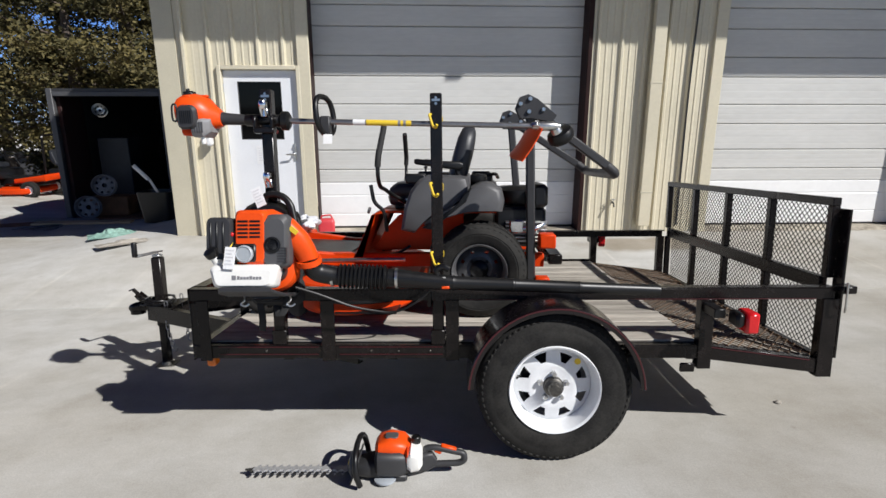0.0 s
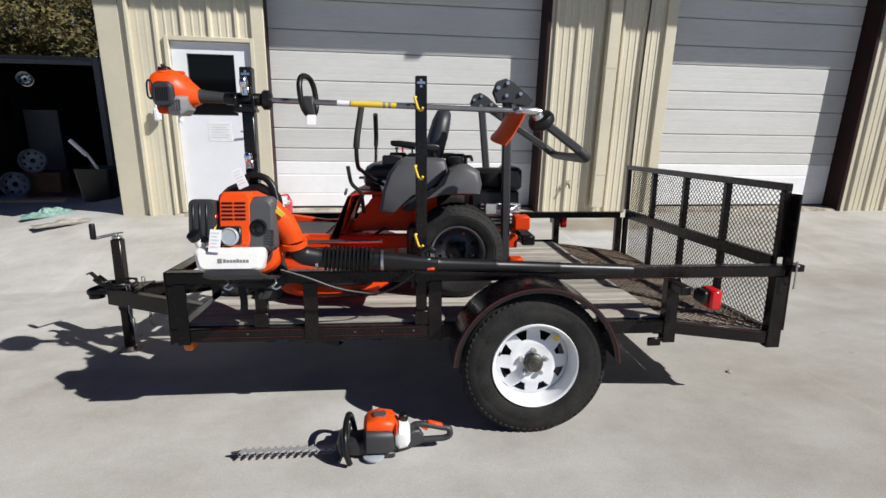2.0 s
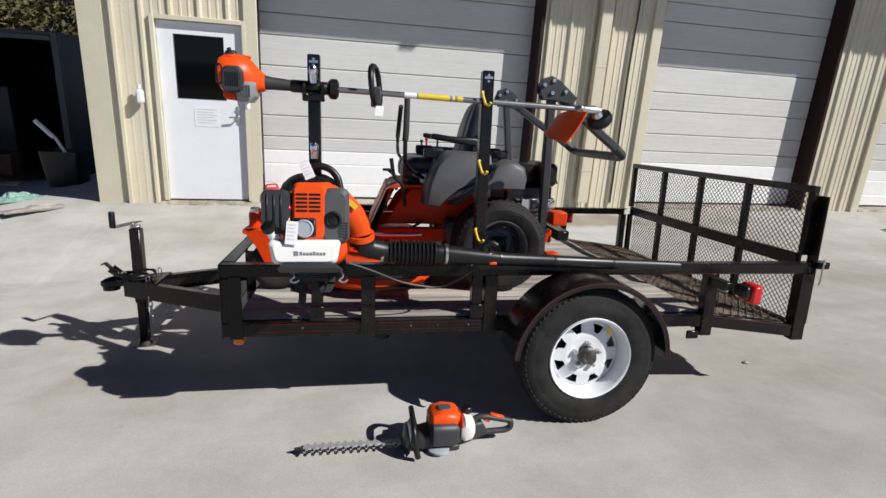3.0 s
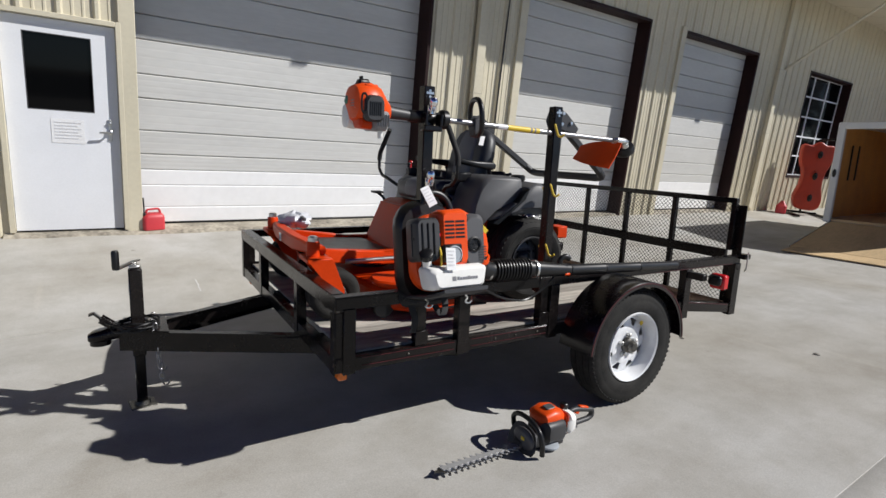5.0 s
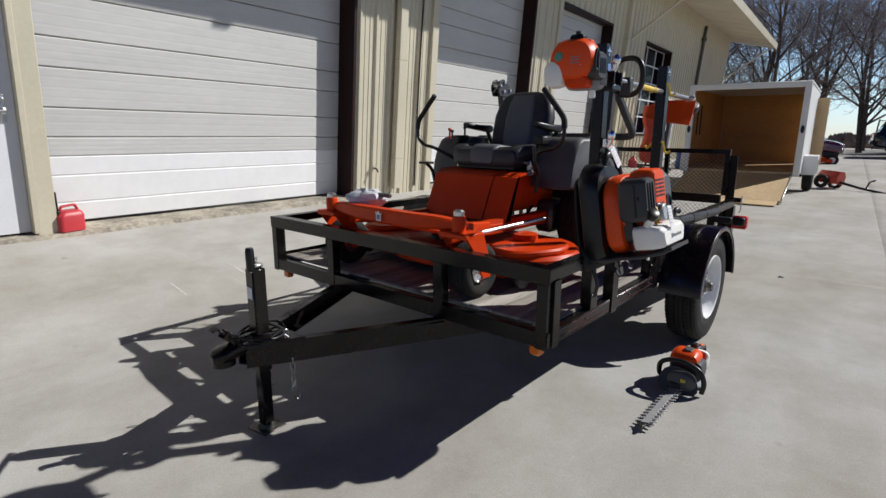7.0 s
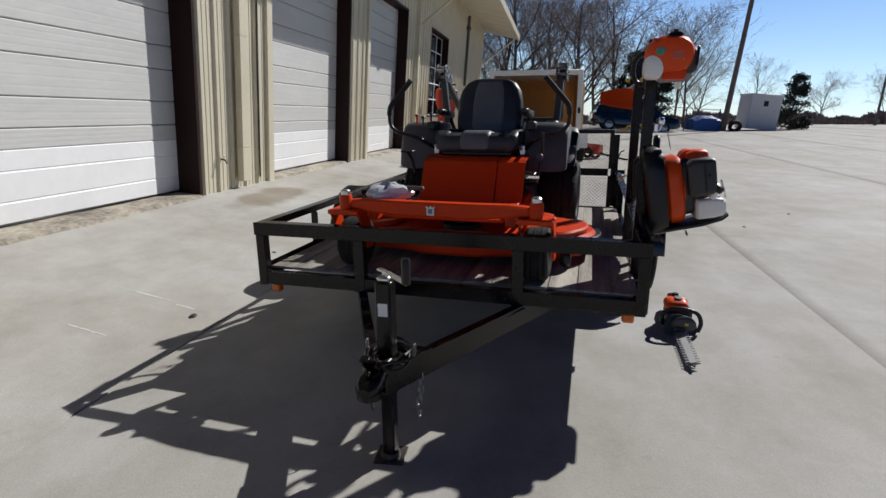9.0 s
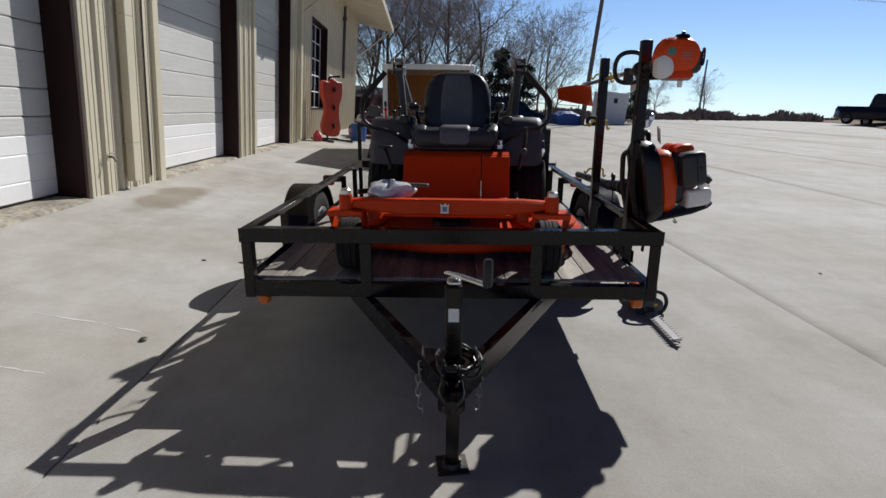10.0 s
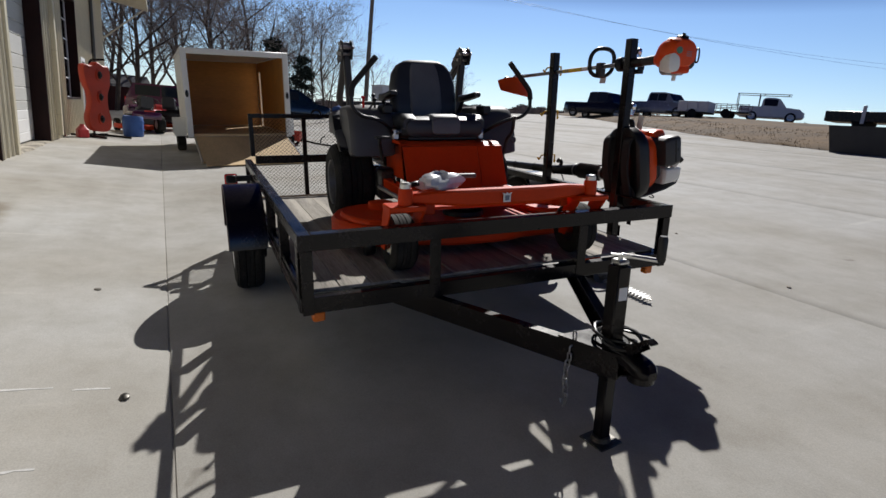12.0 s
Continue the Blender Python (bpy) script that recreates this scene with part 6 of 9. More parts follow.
    pillow(g, [((0.070, -0.03, 1.512), ey, ez, 0.07, 0.03, 0.012), ((0.080, -0.03, 1.508), ey, ez, 0.10, 0.044, 0.018), ((0.13, -0.03, 1.504), ey, ez, 0.10, 0.044, 0.018), ((0.145, -0.03, 1.506), ey, ez, 0.06, 0.03, 0.010)])
    part("tank_guard", g, M_ORPAINT, e, "red-orange lower guard")
    g = N()
    g.lathe([(0.020, 0), (0.021, 0.008), (0.014, 0.014)], 14, facing((0.056, 0.040, 1.606), (-1, 0.2, 0.3)))
    part("primer_bulb", g, M_GREEN, e, "green primer bulb")
    g = N()
    g.box(0.0485, 0.0512, -0.060, -0.006, 1.568, 1.612)
    part("label", g, M_LABEL, e, "white printed label", smooth=False)
    g = N()
    for i in range(3):
        g.box(0.0465, 0.0480, -0.053, -0.013, 1.576 + 0.011 * i, 1.580 + 0.011 * i)
    part("print", g, M_PRINT, e, smooth=False)
    g = N()
    g.tube(ring_path((0.070, -0.118, 1.585), (1, 0, 0), (0, 0, 1), 0.014, 0.038, 18, 0.7), 0.005, 6, close=True)
    part("starter_grip", g, M_BLKPL, e)
    # drive end
    sh0, sh1 = Vector((0.30, 0.02, 1.562)), Vector((1.69, 0.028, 1.520))
    g = N()
    g.lathe([(0.034, 0.0), (0.031, 0.02), (0.026, 0.06), (0.024, 0.11), (0.022, 0.14)], 18, along((0.185, 0.01, 1.570), (0.325, 0.02, 1.562))[0] @ Matrix.Rotation(radians(90), 4, "Y"))
    part("clutch_housing", g, M_GREY, t)
    g = N()
    g.tube([sh0, sh1], 0.0125, 12)
    part("shaft", g, M_ALU, t, "grey metal shaft tube")

    def at(u):
        return sh0 + (sh1 - sh0) * ((u - sh0.x) / (sh1.x - sh0.x))
    g = N()
    g.tube([at(0.315), at(0.325), at(0.47), at(0.485)], [0.02, 0.026, 0.027, 0.018], 14)
    part("throttle_grip", g, M_BLKPL, t)
    g = N()
    g.tube([at(0.475), at(0.485), at(0.51), at(0.52)], [0.03, 0.042, 0.042, 0.028], 14)
    part("grip_collar", g, M_BLKPL, t)
    g = N()
    g.beam(at(0.40) + Vector((0, 0, -0.02)), at(0.46) + Vector((0, 0, -0.05)), 0.016, 0.014, (0, 0, 1), 0.003)
    part("throttle_trigger", g, M_REDPL, t)
    g = N()
    ax, ay = Vector((0.25, 0.97, 0.0)), Vector((-0.10, 0, 0.99))
    g.tube(ring_path(at(0.675) + Vector((0, 0.0, 0.026)), ax, ay, 0.080, 0.082, 28, 0.8), 0.0125, 10, close=True)
    hd = part("loop_handle", g, M_BLKPL, t)
    g = N()
    g.box(0.655, 0.70, 0.0, 0.048, 1.49, 1.575, 0.006)
    part("handle_clamp", g, M_GREY, hd)
    g = N()
    for a, b in ((0.86, 1.06),):
        g.tube([at(a), at(b)], 0.0131, 12, cap=False)
    part("shaft_label", g, M_YELLOW, t, "yellow warning label")
    g = N()
    g.tube([at(0.80), at(0.855)], 0.0131, 12, cap=False)
    part("shaft_label", g, M_LABEL, t)
    g = N()
    for i in range(2):
        a = 1.00 + 0.024 * i
        g.tube([at(a), at(a + 0.012)], 0.01335, 12, cap=False)
    part("print", g, M_PRINT, t)
    g = N()
    g.tube([at(1.60), at(1.62), at(1.69), at(1.72)], [0.016, 0.020, 0.021, 0.012], 14)
    g.lathe([(0.022, 0), (0.026, 0.02), (0.02, 0.05)], 14, facing((1.70, 0.03, 1.51), (0.45, 0.2, -0.85)))
    part("gearbox", g, M_STEEL, t, "bright alloy gearbox")
    g = N()
    m = facing((1.715, 0.045, 1.505), (0.45, 0.35, -0.82))
    g.lathe([(0.035, 0.0), (0.055, 0.008), (0.062, 0.025), (0.060, 0.045), (0.048, 0.058), (0.02, 0.062)], 22, m)
    part("line_head", g, M_BLKPL, t)
    # guard: a dished sheet across the shaft
    g = N()
    s_dir = Vector((-0.075, 0.0, -0.165)).normalized()
    nrm = Vector((0.165, 0, -0.075)).normalized()
    k, n = 12, 6
    top, bot = [], []
    for i in range(k + 1):
        f = i / k
        v = -0.01 + 0.26 * f
        depth = 0.165 * (1 - 0.45 * f ** 2.2)
        row_t, row_b = [], []
        for j in range(n + 1):
            q = j / n
            p = Vector((1.63, v, 1.512)) + s_dir * depth * q + nrm * (0.035 * (2 * f - 1) ** 2 - 0.03 - 0.02 * q * q) + Vector((-0.05 * f * f, 0, -0.02 * f))
            row_t.append(p)
            row_b.append(p + nrm * 0.005)
        top += row_t
        bot += row_b
    w = n + 1
    fs = []
    tot = len(top)
    for i in range(k):
        for j in range(n):
            a = i * w + j
            fs += [(a, a + 1, a + w + 1, a + w), (tot + a, tot + a + w, tot + a + w + 1, tot + a + 1)]
    rim_i = [j for j in range(w)] + [i * w + n for i in range(1, k + 1)] + [k * w + j for j in range(n - 1, -1, -1)] + [i * w for i in range(k - 1, 0, -1)]
    for a, b in zip(rim_i, rim_i[1:] + rim_i[:1]):
        fs.append((a, tot + a, tot + b, b))
    g.add(top + bot, fs)
    gd = part("guard", g, M_ORANGE, t, "orange plastic cutting guard")
    g = N()
    g.beam((1.60, 0.0, 1.53), (1.66, 0.06, 1.51), 0.03, 0.02, (0, 0, 1), 0.004)
    part("guard_clamp", g, M_STEEL, gd)
    # paper tags
    g = N()
    m = Matrix.Translation((0.69, -0.01, 1.465)) @ Matrix.Rotation(radians(25), 4, "Z") @ Matrix.Rotation(radians(12), 4, "X")
    g.box(-0.020, 0.020, -0.001, 0.001, -0.012, 0.03, 0, m)
    part("paper_tag", g, M_LABEL, t, "white hang tag", smooth=False)


build_trimmer()

# ---- backpack blower ----


def build_blower():
    t = thing("backpack_blower", T @ Matrix.Translation((0.42, -0.174, 0.80)) @ Matrix.Diagonal((1, 0.87, 1, 1)), "orange backpack leaf blower hung on the rack post", "leaf blower")
    off = Matrix.Translation((-0.42, 0.2, -0.80))

    tilt = Matrix.Translation((0, -0.40, 0.87)) @ Matrix.Rotation(radians(-11), 4, "X") @ Matrix.Translation((0, 0.40, -0.87))

    def N():
        return G(off)

    def NB():
        """The body leans back against the post."""
        return G(off @ tilt)

    ey, ez, ex = Vector((0, 1, 0)), Vector((0, 0, 1)), Vector((1, 0, 0))
    # harness and back frame
    g = NB()
    pillow(g, [((0.40, -0.004, 1.045), ex, ez, 0.24, 0.40, 0.07), ((0.40, -0.016, 1.045), ex, ez, 0.27, 0.45, 0.11), ((0.40, -0.065, 1.045), ex, ez, 0.285, 0.455, 0.12), ((0.40, -0.108, 1.035), ex, ez, 0.26, 0.42, 0.11)])
    part("back_frame", g, M_BLKPL, t)
    g = NB()
    hd = bend([(0.385, -0.085, 1.23), (0.40, -0.10, 1.292), (0.44, -0.10, 1.300), (0.485, -0.10, 1.286), (0.515, -0.10, 1.25), (0.535, -0.10, 1.16)], 0.05)
    g.tube(hd, 0.016, 10)
    part("carry_handle", g, M_BLKPL, t)
    for s in (0, 1):
        g = NB()
        u = 0.33 + 0.17 * s
        pts = bend([(u, -0.03, 1.22), (u, 0.025, 1.20), (u + 0.01, 0.045, 1.03), (u, 0.03, 0.87), (u, -0.02, 0.83)], 0.08, 6)
        g.loft([[Vector(p) + ex * x + (Vector(pts[min(i + 1, len(pts) - 1)]) - Vector(pts[max(i - 1, 0)])).normalized().cross(ex) * y for x, y in rrect(0.06, 0.016, 0.006, 2)] for i, p in enumerate(pts)])
        part("shoulder_strap", g, M_FOAM, t, "black padded shoulder strap")
    g = NB()
    pillow(g, [((0.42, -0.03, 0.86), ex, ez, 0.22, 0.10, 0.04), ((0.42, 0.015, 0.86), ex, ez, 0.26, 0.14, 0.05), ((0.42, 0.035, 0.87), ex, ez, 0.2, 0.09, 0.04)])
    part("waist_pad", g, M_FOAM, t)
    # loose ends of the harness hanging below the frame
    for pts in ([(0.36, -0.03, 0.85), (0.34, -0.02, 0.74), (0.36, -0.05, 0.66), (0.35, -0.04, 0.60)], [(0.47, -0.05, 0.84), (0.49, -0.10, 0.73), (0.46, -0.13, 0.68), (0.44, -0.08, 0.73)]):
        g = N()
        pts = bend(pts, 0.04, 5)
        g.loft([[Vector(p) + ex * x + (Vector(pts[min(i + 1, len(pts) - 1)]) - Vector(pts[max(i - 1, 0)])).normalized().cross(ex) * y for x, y in rrect(0.034, 0.006, 0.0025, 2)] for i, p in enumerate(pts)])
        part("loose_strap", g, M_FOAM, t, "black webbing strap hanging loose")
    # fan housing
    g = NB()
    pillow(g, [((0.425, -0.110, 1.03), ex, ez, 0.24, 0.30, 0.08), ((0.425, -0.128, 1.03), ex, ez, 0.28, 0.335, 0.10), ((0.425, -0.172, 1.03), ex, ez, 0.285, 0.34, 0.10),
               ((0.425, -0.196, 1.03), ex, ez, 0.265, 0.32, 0.09), ((0.425, -0.206, 1.03), ex, ez, 0.22, 0.28, 0.07)])
    part("fan_housing", g, M_ORANGE, t, "orange fan housing")
    g = NB()
    pillow(g, [((0.42, -0.200, 1.04), ex, ez, 0.22, 0.28, 0.05), ((0.42, -0.245, 1.04), ex, ez, 0.22, 0.27, 0.05)])
    part("crankcase", g, M_GREY, t, "dark grey crankcase")
    g = NB()
    g.ring([(0.118, -0.004), (0.124, -0.004), (0.124, 0.004), (0.118, 0.004)], 28, facing((0.425, -0.206, 1.03), (0, -1, 0)))
    part("housing_rim", g, M_ORANGE, t)
    g = N()
    path = [((0.40, -0.20, 1.125), 0.10), ((0.47, -0.20, 1.125), 0.11), ((0.535, -0.20, 1.095), 0.105), ((0.58, -0.19, 1.045), 0.10), ((0.605, -0.175, 0.995), 0.092), ((0.615, -0.16, 0.955), 0.088)]
    rings = []
    for i, (c, w) in enumerate(path):
        a = Vector(path[min(i + 1, len(path) - 1)][0]) - Vector(path[max(i - 1, 0)][0])
        a.normalize()
        side = a.cross(ey).normalized()
        rings.append([Vector(c) + side * x + ey * y for x, y in rrect(w, w * 1.0, w * 0.42, 4)])
    g.loft(rings)
    part("outlet_duct", g, M_ORANGE, t, "orange outlet duct")
    g = N()
    g.ring([(0.046, -0.012), (0.056, -0.012), (0.056, 0.012), (0.046, 0.012)], 20, facing((0.615, -0.16, 0.950), (0.1, 0.3, -1)))
    part("duct_clamp", g, M_ORANGE, t)
    g = N()
    g.box(0.562, 0.60, -0.258, -0.252, 1.085, 1.105, 0, Matrix.Translation((0.58, -0.255, 1.095)) @ Matrix.Rotation(radians(40), 4, "Y") @ Matrix.Translation((-0.58, 0.255, -1.095)))
    part("warning_label", g, M_YELLOW, t, smooth=False)
    # engine
    e = thing("engine", Matrix(), "", "")
    e.parent = t
    g = NB()
    pillow(g, [((0.412, -0.235, 1.09), ex, ez, 0.14, 0.22, 0.02), ((0.412, -0.275, 1.09), ex, ez, 0.135, 0.235, 0.025), ((0.412, -0.330, 1.088), ex, ez, 0.130, 0.225, 0.025), ((0.412, -0.345, 1.088), ex, ez, 0.11, 0.20, 0.02)])
    part("engine_cover", g, M_ORANGE, e, "orange engine cover")
    for i in range(5):
        for j in range(2):
            g = NB()
            z = 1.085 + 0.016 * i
            g.box(0.362 + 0.05 * j, 0.405 + 0.05 * j, -0.3475, -0.3445, z, z + 0.008)
            part("grille_slot", g, M_BLKPL, e, smooth=False)
    g = NB()
    g.box(0.348, 0.440, -0.352, -0.30, 0.985, 1.062, 0.008)
    part("starter_recess", g, M_BLKPL, e)
    g = NB()
    g.lathe([(0.036, 0.0), (0.036, 0.012), (0.030, 0.018), (0.028, 0.014), (0.006, 0.014)], 24, facing((0.394, -0.352, 1.018), (0, -1, 0)))
    part("starter_disc", g, M_DISC, e, "pale grey round starter cover")
    g = NB()
    pillow(g, [((0.512, -0.235, 1.075), ex, ez, 0.10, 0.20, 0.03), ((0.512, -0.26, 1.075), ex, ez, 0.112, 0.232, 0.035), ((0.512, -0.32, 1.072), ex, ez, 0.106, 0.222, 0.035), ((0.509, -0.34, 1.068), ex, ez, 0.085, 0.19, 0.03)])
    part("muffler_cover", g, M_GREYM, e, "mid grey muffler cover")
    g = NB()
    g.lathe([(0.034, 0.0), (0.034, 0.008), (0.026, 0.010), (0.022, 0.002)], 22, facing((0.504, -0.338, 1.055), (0, -1, 0)))
    part("muffler_outlet", g, M_BLKPL, e)
    for i in range(6):
        g = NB()
        g.box(0.525, 0.562, -0.343, -0.30, 0.985 + 0.011 * i, 0.990 + 0.011 * i)
        part("cooling_fin", g, M_GREY, e, smooth=False)
    g = NB()
    pillow(g, [((0.286, -0.22, 1.085), ex, ez, 0.09, 0.15, 0.02), ((0.286, -0.245, 1.085), ex, ez, 0.112, 0.178, 0.025), ((0.284, -0.335, 1.085), ex, ez, 0.108, 0.172, 0.025), ((0.284, -0.352, 1.085), ex, ez, 0.095, 0.155, 0.022)])
    part("air_box", g, M_GREY, e, "dark grey air filter box")
    g = NB()
    for k in range(3):
        g.box(0.250 + 0.026 * k, 0.258 + 0.026 * k, -0.358, -0.350, 1.02, 1.15, 0.003)
    g.tube([(0.232, -0.30, 1.15), (0.232, -0.30, 1.02)], 0.006, 8)
    part("air_box_rib", g, M_BLKPL, e)
    g = NB()
    pillow(g, [((0.284, -0.345, 1.01), ex, ez, 0.06, 0.03, 0.01), ((0.284, -0.362, 1.01), ex, ez, 0.05, 0.024, 0.008)])
    part("air_box_latch", g, M_BLKPL, e)
    g = NB()
    g.ring([(0.058, 0), (0.062, 0), (0.062, 0.006), (0.058, 0.006)], 8, facing((0.288, -0.315, 1.09), (0, -1, 0)))
    g.box(0.33, 0.352, -0.33, -0.24, 1.03, 1.12, 0.006)
    part("carburettor", g, M_BLKPL, e)
    g = NB()
    g.tube(bend([(0.335, -0.32, 1.08), (0.33, -0.36, 1.03), (0.33, -0.36, 0.99), (0.335, -0.34, 0.965)], 0.02), 0.005, 8)
    part("fuel_line", g, M_YELLOW, e, "yellow fuel line")
    g = NB()
    g.ball((0.334, -0.335, 1.10), (0.010, 0.010, 0.010), 10, 6)
    part("choke_knob", g, M_REDLENS, e)
    # fuel tank and base
    g = NB()
    rings = []
    for v, u0, u1, z0, z1 in ((-0.25, 0.290, 0.500, 0.884, 0.965), (-0.262, 0.276, 0.518, 0.878, 0.977), (-0.345, 0.264, 0.527, 0.878, 0.976), (-0.385, 0.270, 0.524, 0.882, 0.967), (-0.40, 0.286, 0.512, 0.890, 0.954)):
        mid = (u0 + u1) / 2
        # the flanks draw in towards the bottom
        rings.append([(mid + x * (0.93 + 0.07 * (y / (z1 - z0) + 0.5) * 2), v, (z0 + z1) / 2 + y) for x, y in rrect(u1 - u0, z1 - z0, 0.018, 3)])
    g.loft(rings)
    tank = part("fuel_tank", g, M_TANKW, t, "white translucent fuel tank")
    g = NB()
    g.tube([(0.280, -0.33, 0.98), (0.262, -0.36, 1.02)], [0.020, 0.020], 12)
    part("filler_neck", g, M_TANKW, tank)
    g = NB()
    d = Vector((-0.35, -0.62, 0.7)).normalized()
    g.lathe([(0.026, 0), (0.028, 0.006), (0.028, 0.026), (0.022, 0.03)], 18, facing((0.266, -0.355, 1.012), d))
    part("fuel_cap", g, M_BLKPL, tank)
    g = NB()
    z = 0.912
    g.box(0.358, 0.375, -0.4015, -0.3995, z, z + 0.018)
    for i in range(8):
        g.box(0.380 + 0.0125 * i, 0.390 + 0.0125 * i, -0.4015, -0.3995, z + 0.002, z + (0.016 if i in (0, 4) else 0.013))
    part("tank_print", g, M_PRINT, tank, "grey print bars", smooth=False)
    g = NB()
    rings = []
    for v, z, w in ((0.02, 0.852, 0.22), (-0.10, 0.846, 0.24), (-0.28, 0.850, 0.25), (-0.38, 0.862, 0.24), (-0.415, 0.874, 0.21)):
        rings.append([(0.415 + x, v, z + y) for x, y in rrect(w, 0.016, 0.007, 2)])
    g.loft(rings)
    part("base_plate", g, M_GREY, t)
    for u in (0.33, 0.53):
        g = NB()
        pts = [(u, -0.18, 0.845), (u + 0.012, -0.20, 0.822), (u - 0.010, -0.205, 0.806), (u + 0.014, -0.205, 0.796), (u + 0.03, -0.20, 0.808)]
        g.tube(bend(pts, 0.01), 0.004, 6)
        part("wire_clip", g, M_STEEL, t, "bright bent wire clip")
    # air tube
    g = N()
    g.tube(bend([(0.614, -0.158, 0.965), (0.632, -0.135, 0.895), (0.715, -0.115, 0.874), (0.76, -0.11, 0.872)], 0.07, 7), 0.043, 16)
    part("elbow", g, M_BLKPL, t)
    for u in (0.70, 0.985):
        g = N()
        g.tube([(u, -0.113, 0.874 if u < 0.8 else 0.862), (u + 0.012, -0.113, 0.874 if u < 0.8 else 0.862)], 0.046, 18)
        part("hose_clamp", g, M_STEEL, t, "steel hose clamp")
    g = N()
    pts, rs = [], []
    for i in range(49):
        f = i / 48
        pts.append((0.735 + 0.215 * f, -0.112, 0.873 - 0.008 * f))
        rs.append(0.046 + 0.0095 * (1 if i % 4 in (1, 2) else -0.3))
    g.tube(pts, rs, 20)
    part("bellows", g, M_BLKPL, t, "ribbed black rubber bellows")
    g = N()
    a, b = Vector((0.95, -0.110, 0.865)), Vector((1.24, -0.098, 0.836))
    g.tube([a, a.lerp(b, 0.15), a.lerp(b, 0.6), b], [0.040, 0.041, 0.036, 0.033], 18)
    part("tube_section", g, M_BLKPL, t)
    c = Vector((2.16, -0.085, 0.795))
    g = N()
    g.tube([b, b.lerp(c, 0.02), b.lerp(c, 0.30)], [0.036, 0.031, 0.030], 18)
    part("tube_section", g, M_BLKPL, t)
    g = N()
    g.tube([b.lerp(c, 0.29), b.lerp(c, 0.30), b.lerp(c, 0.62)], [0.0325, 0.0285, 0.0275], 18)
    part("tube_section", g, M_BLKPL, t)
    g = N()
    g.tube([b.lerp(c, 0.61), b.lerp(c, 0.62), b.lerp(c, 0.985), c], [0.030, 0.0262, 0.025, 0.022], 18)
    part("nozzle", g, M_BLKPL, t)
    g = N()
    g.tube(bend([(1.175, -0.10, 0.86), (1.165, -0.105, 0.90), (1.20, -0.11, 0.915), (1.225, -0.115, 0.90)], 0.02), 0.015, 10)
    g.box(1.15, 1.215, -0.125, -0.075, 0.828, 0.872, 0.008)
    part("control_handle", g, M_BLKPL, t)
    g = N()
    g.box(1.19, 1.225, -0.1335, -0.1265, 0.815, 0.828, 0.003)
    part("trigger", g, M_ORANGE, t)
    g = N()
    g.tube(bend([(0.56, -0.20, 0.84), (0.66, -0.17, 0.80), (0.80, -0.13, 0.73), (0.98, -0.08, 0.69), (1.10, -0.09, 0.76), (1.16, -0.10, 0.83)], 0.12, 6), 0.0055, 6)
    part("throttle_cable", g, M_BLKPL, t)
    # hang tags
    for p, rot in (((0.385, -0.155, 1.282), -24), ((0.352, -0.405, 1.005), 4)):
        g = NB()
        m = Matrix.Translation(p) @ Matrix.Rotation(radians(rot), 4, "Y") @ Matrix.Rotation(radians(-8), 4, "X")
        g.box(-0.022, 0.022, -0.001, 0.001, -0.05, 0.04, 0, m)
        tag = part("paper_tag", g, M_LABEL, t, "white hang tag", smooth=False)
        g = NB()
        for i in range(5):
            g.box(-0.016, 0.015 - 0.006 * (i % 2), -0.0028, -0.0015, 0.024 - 0.014 * i, 0.029 - 0.014 * i, 0, m)
        part("print", g, M_FAINT, tag, smooth=False)


build_blower()

# ---- hedge trimmer on the ground ----


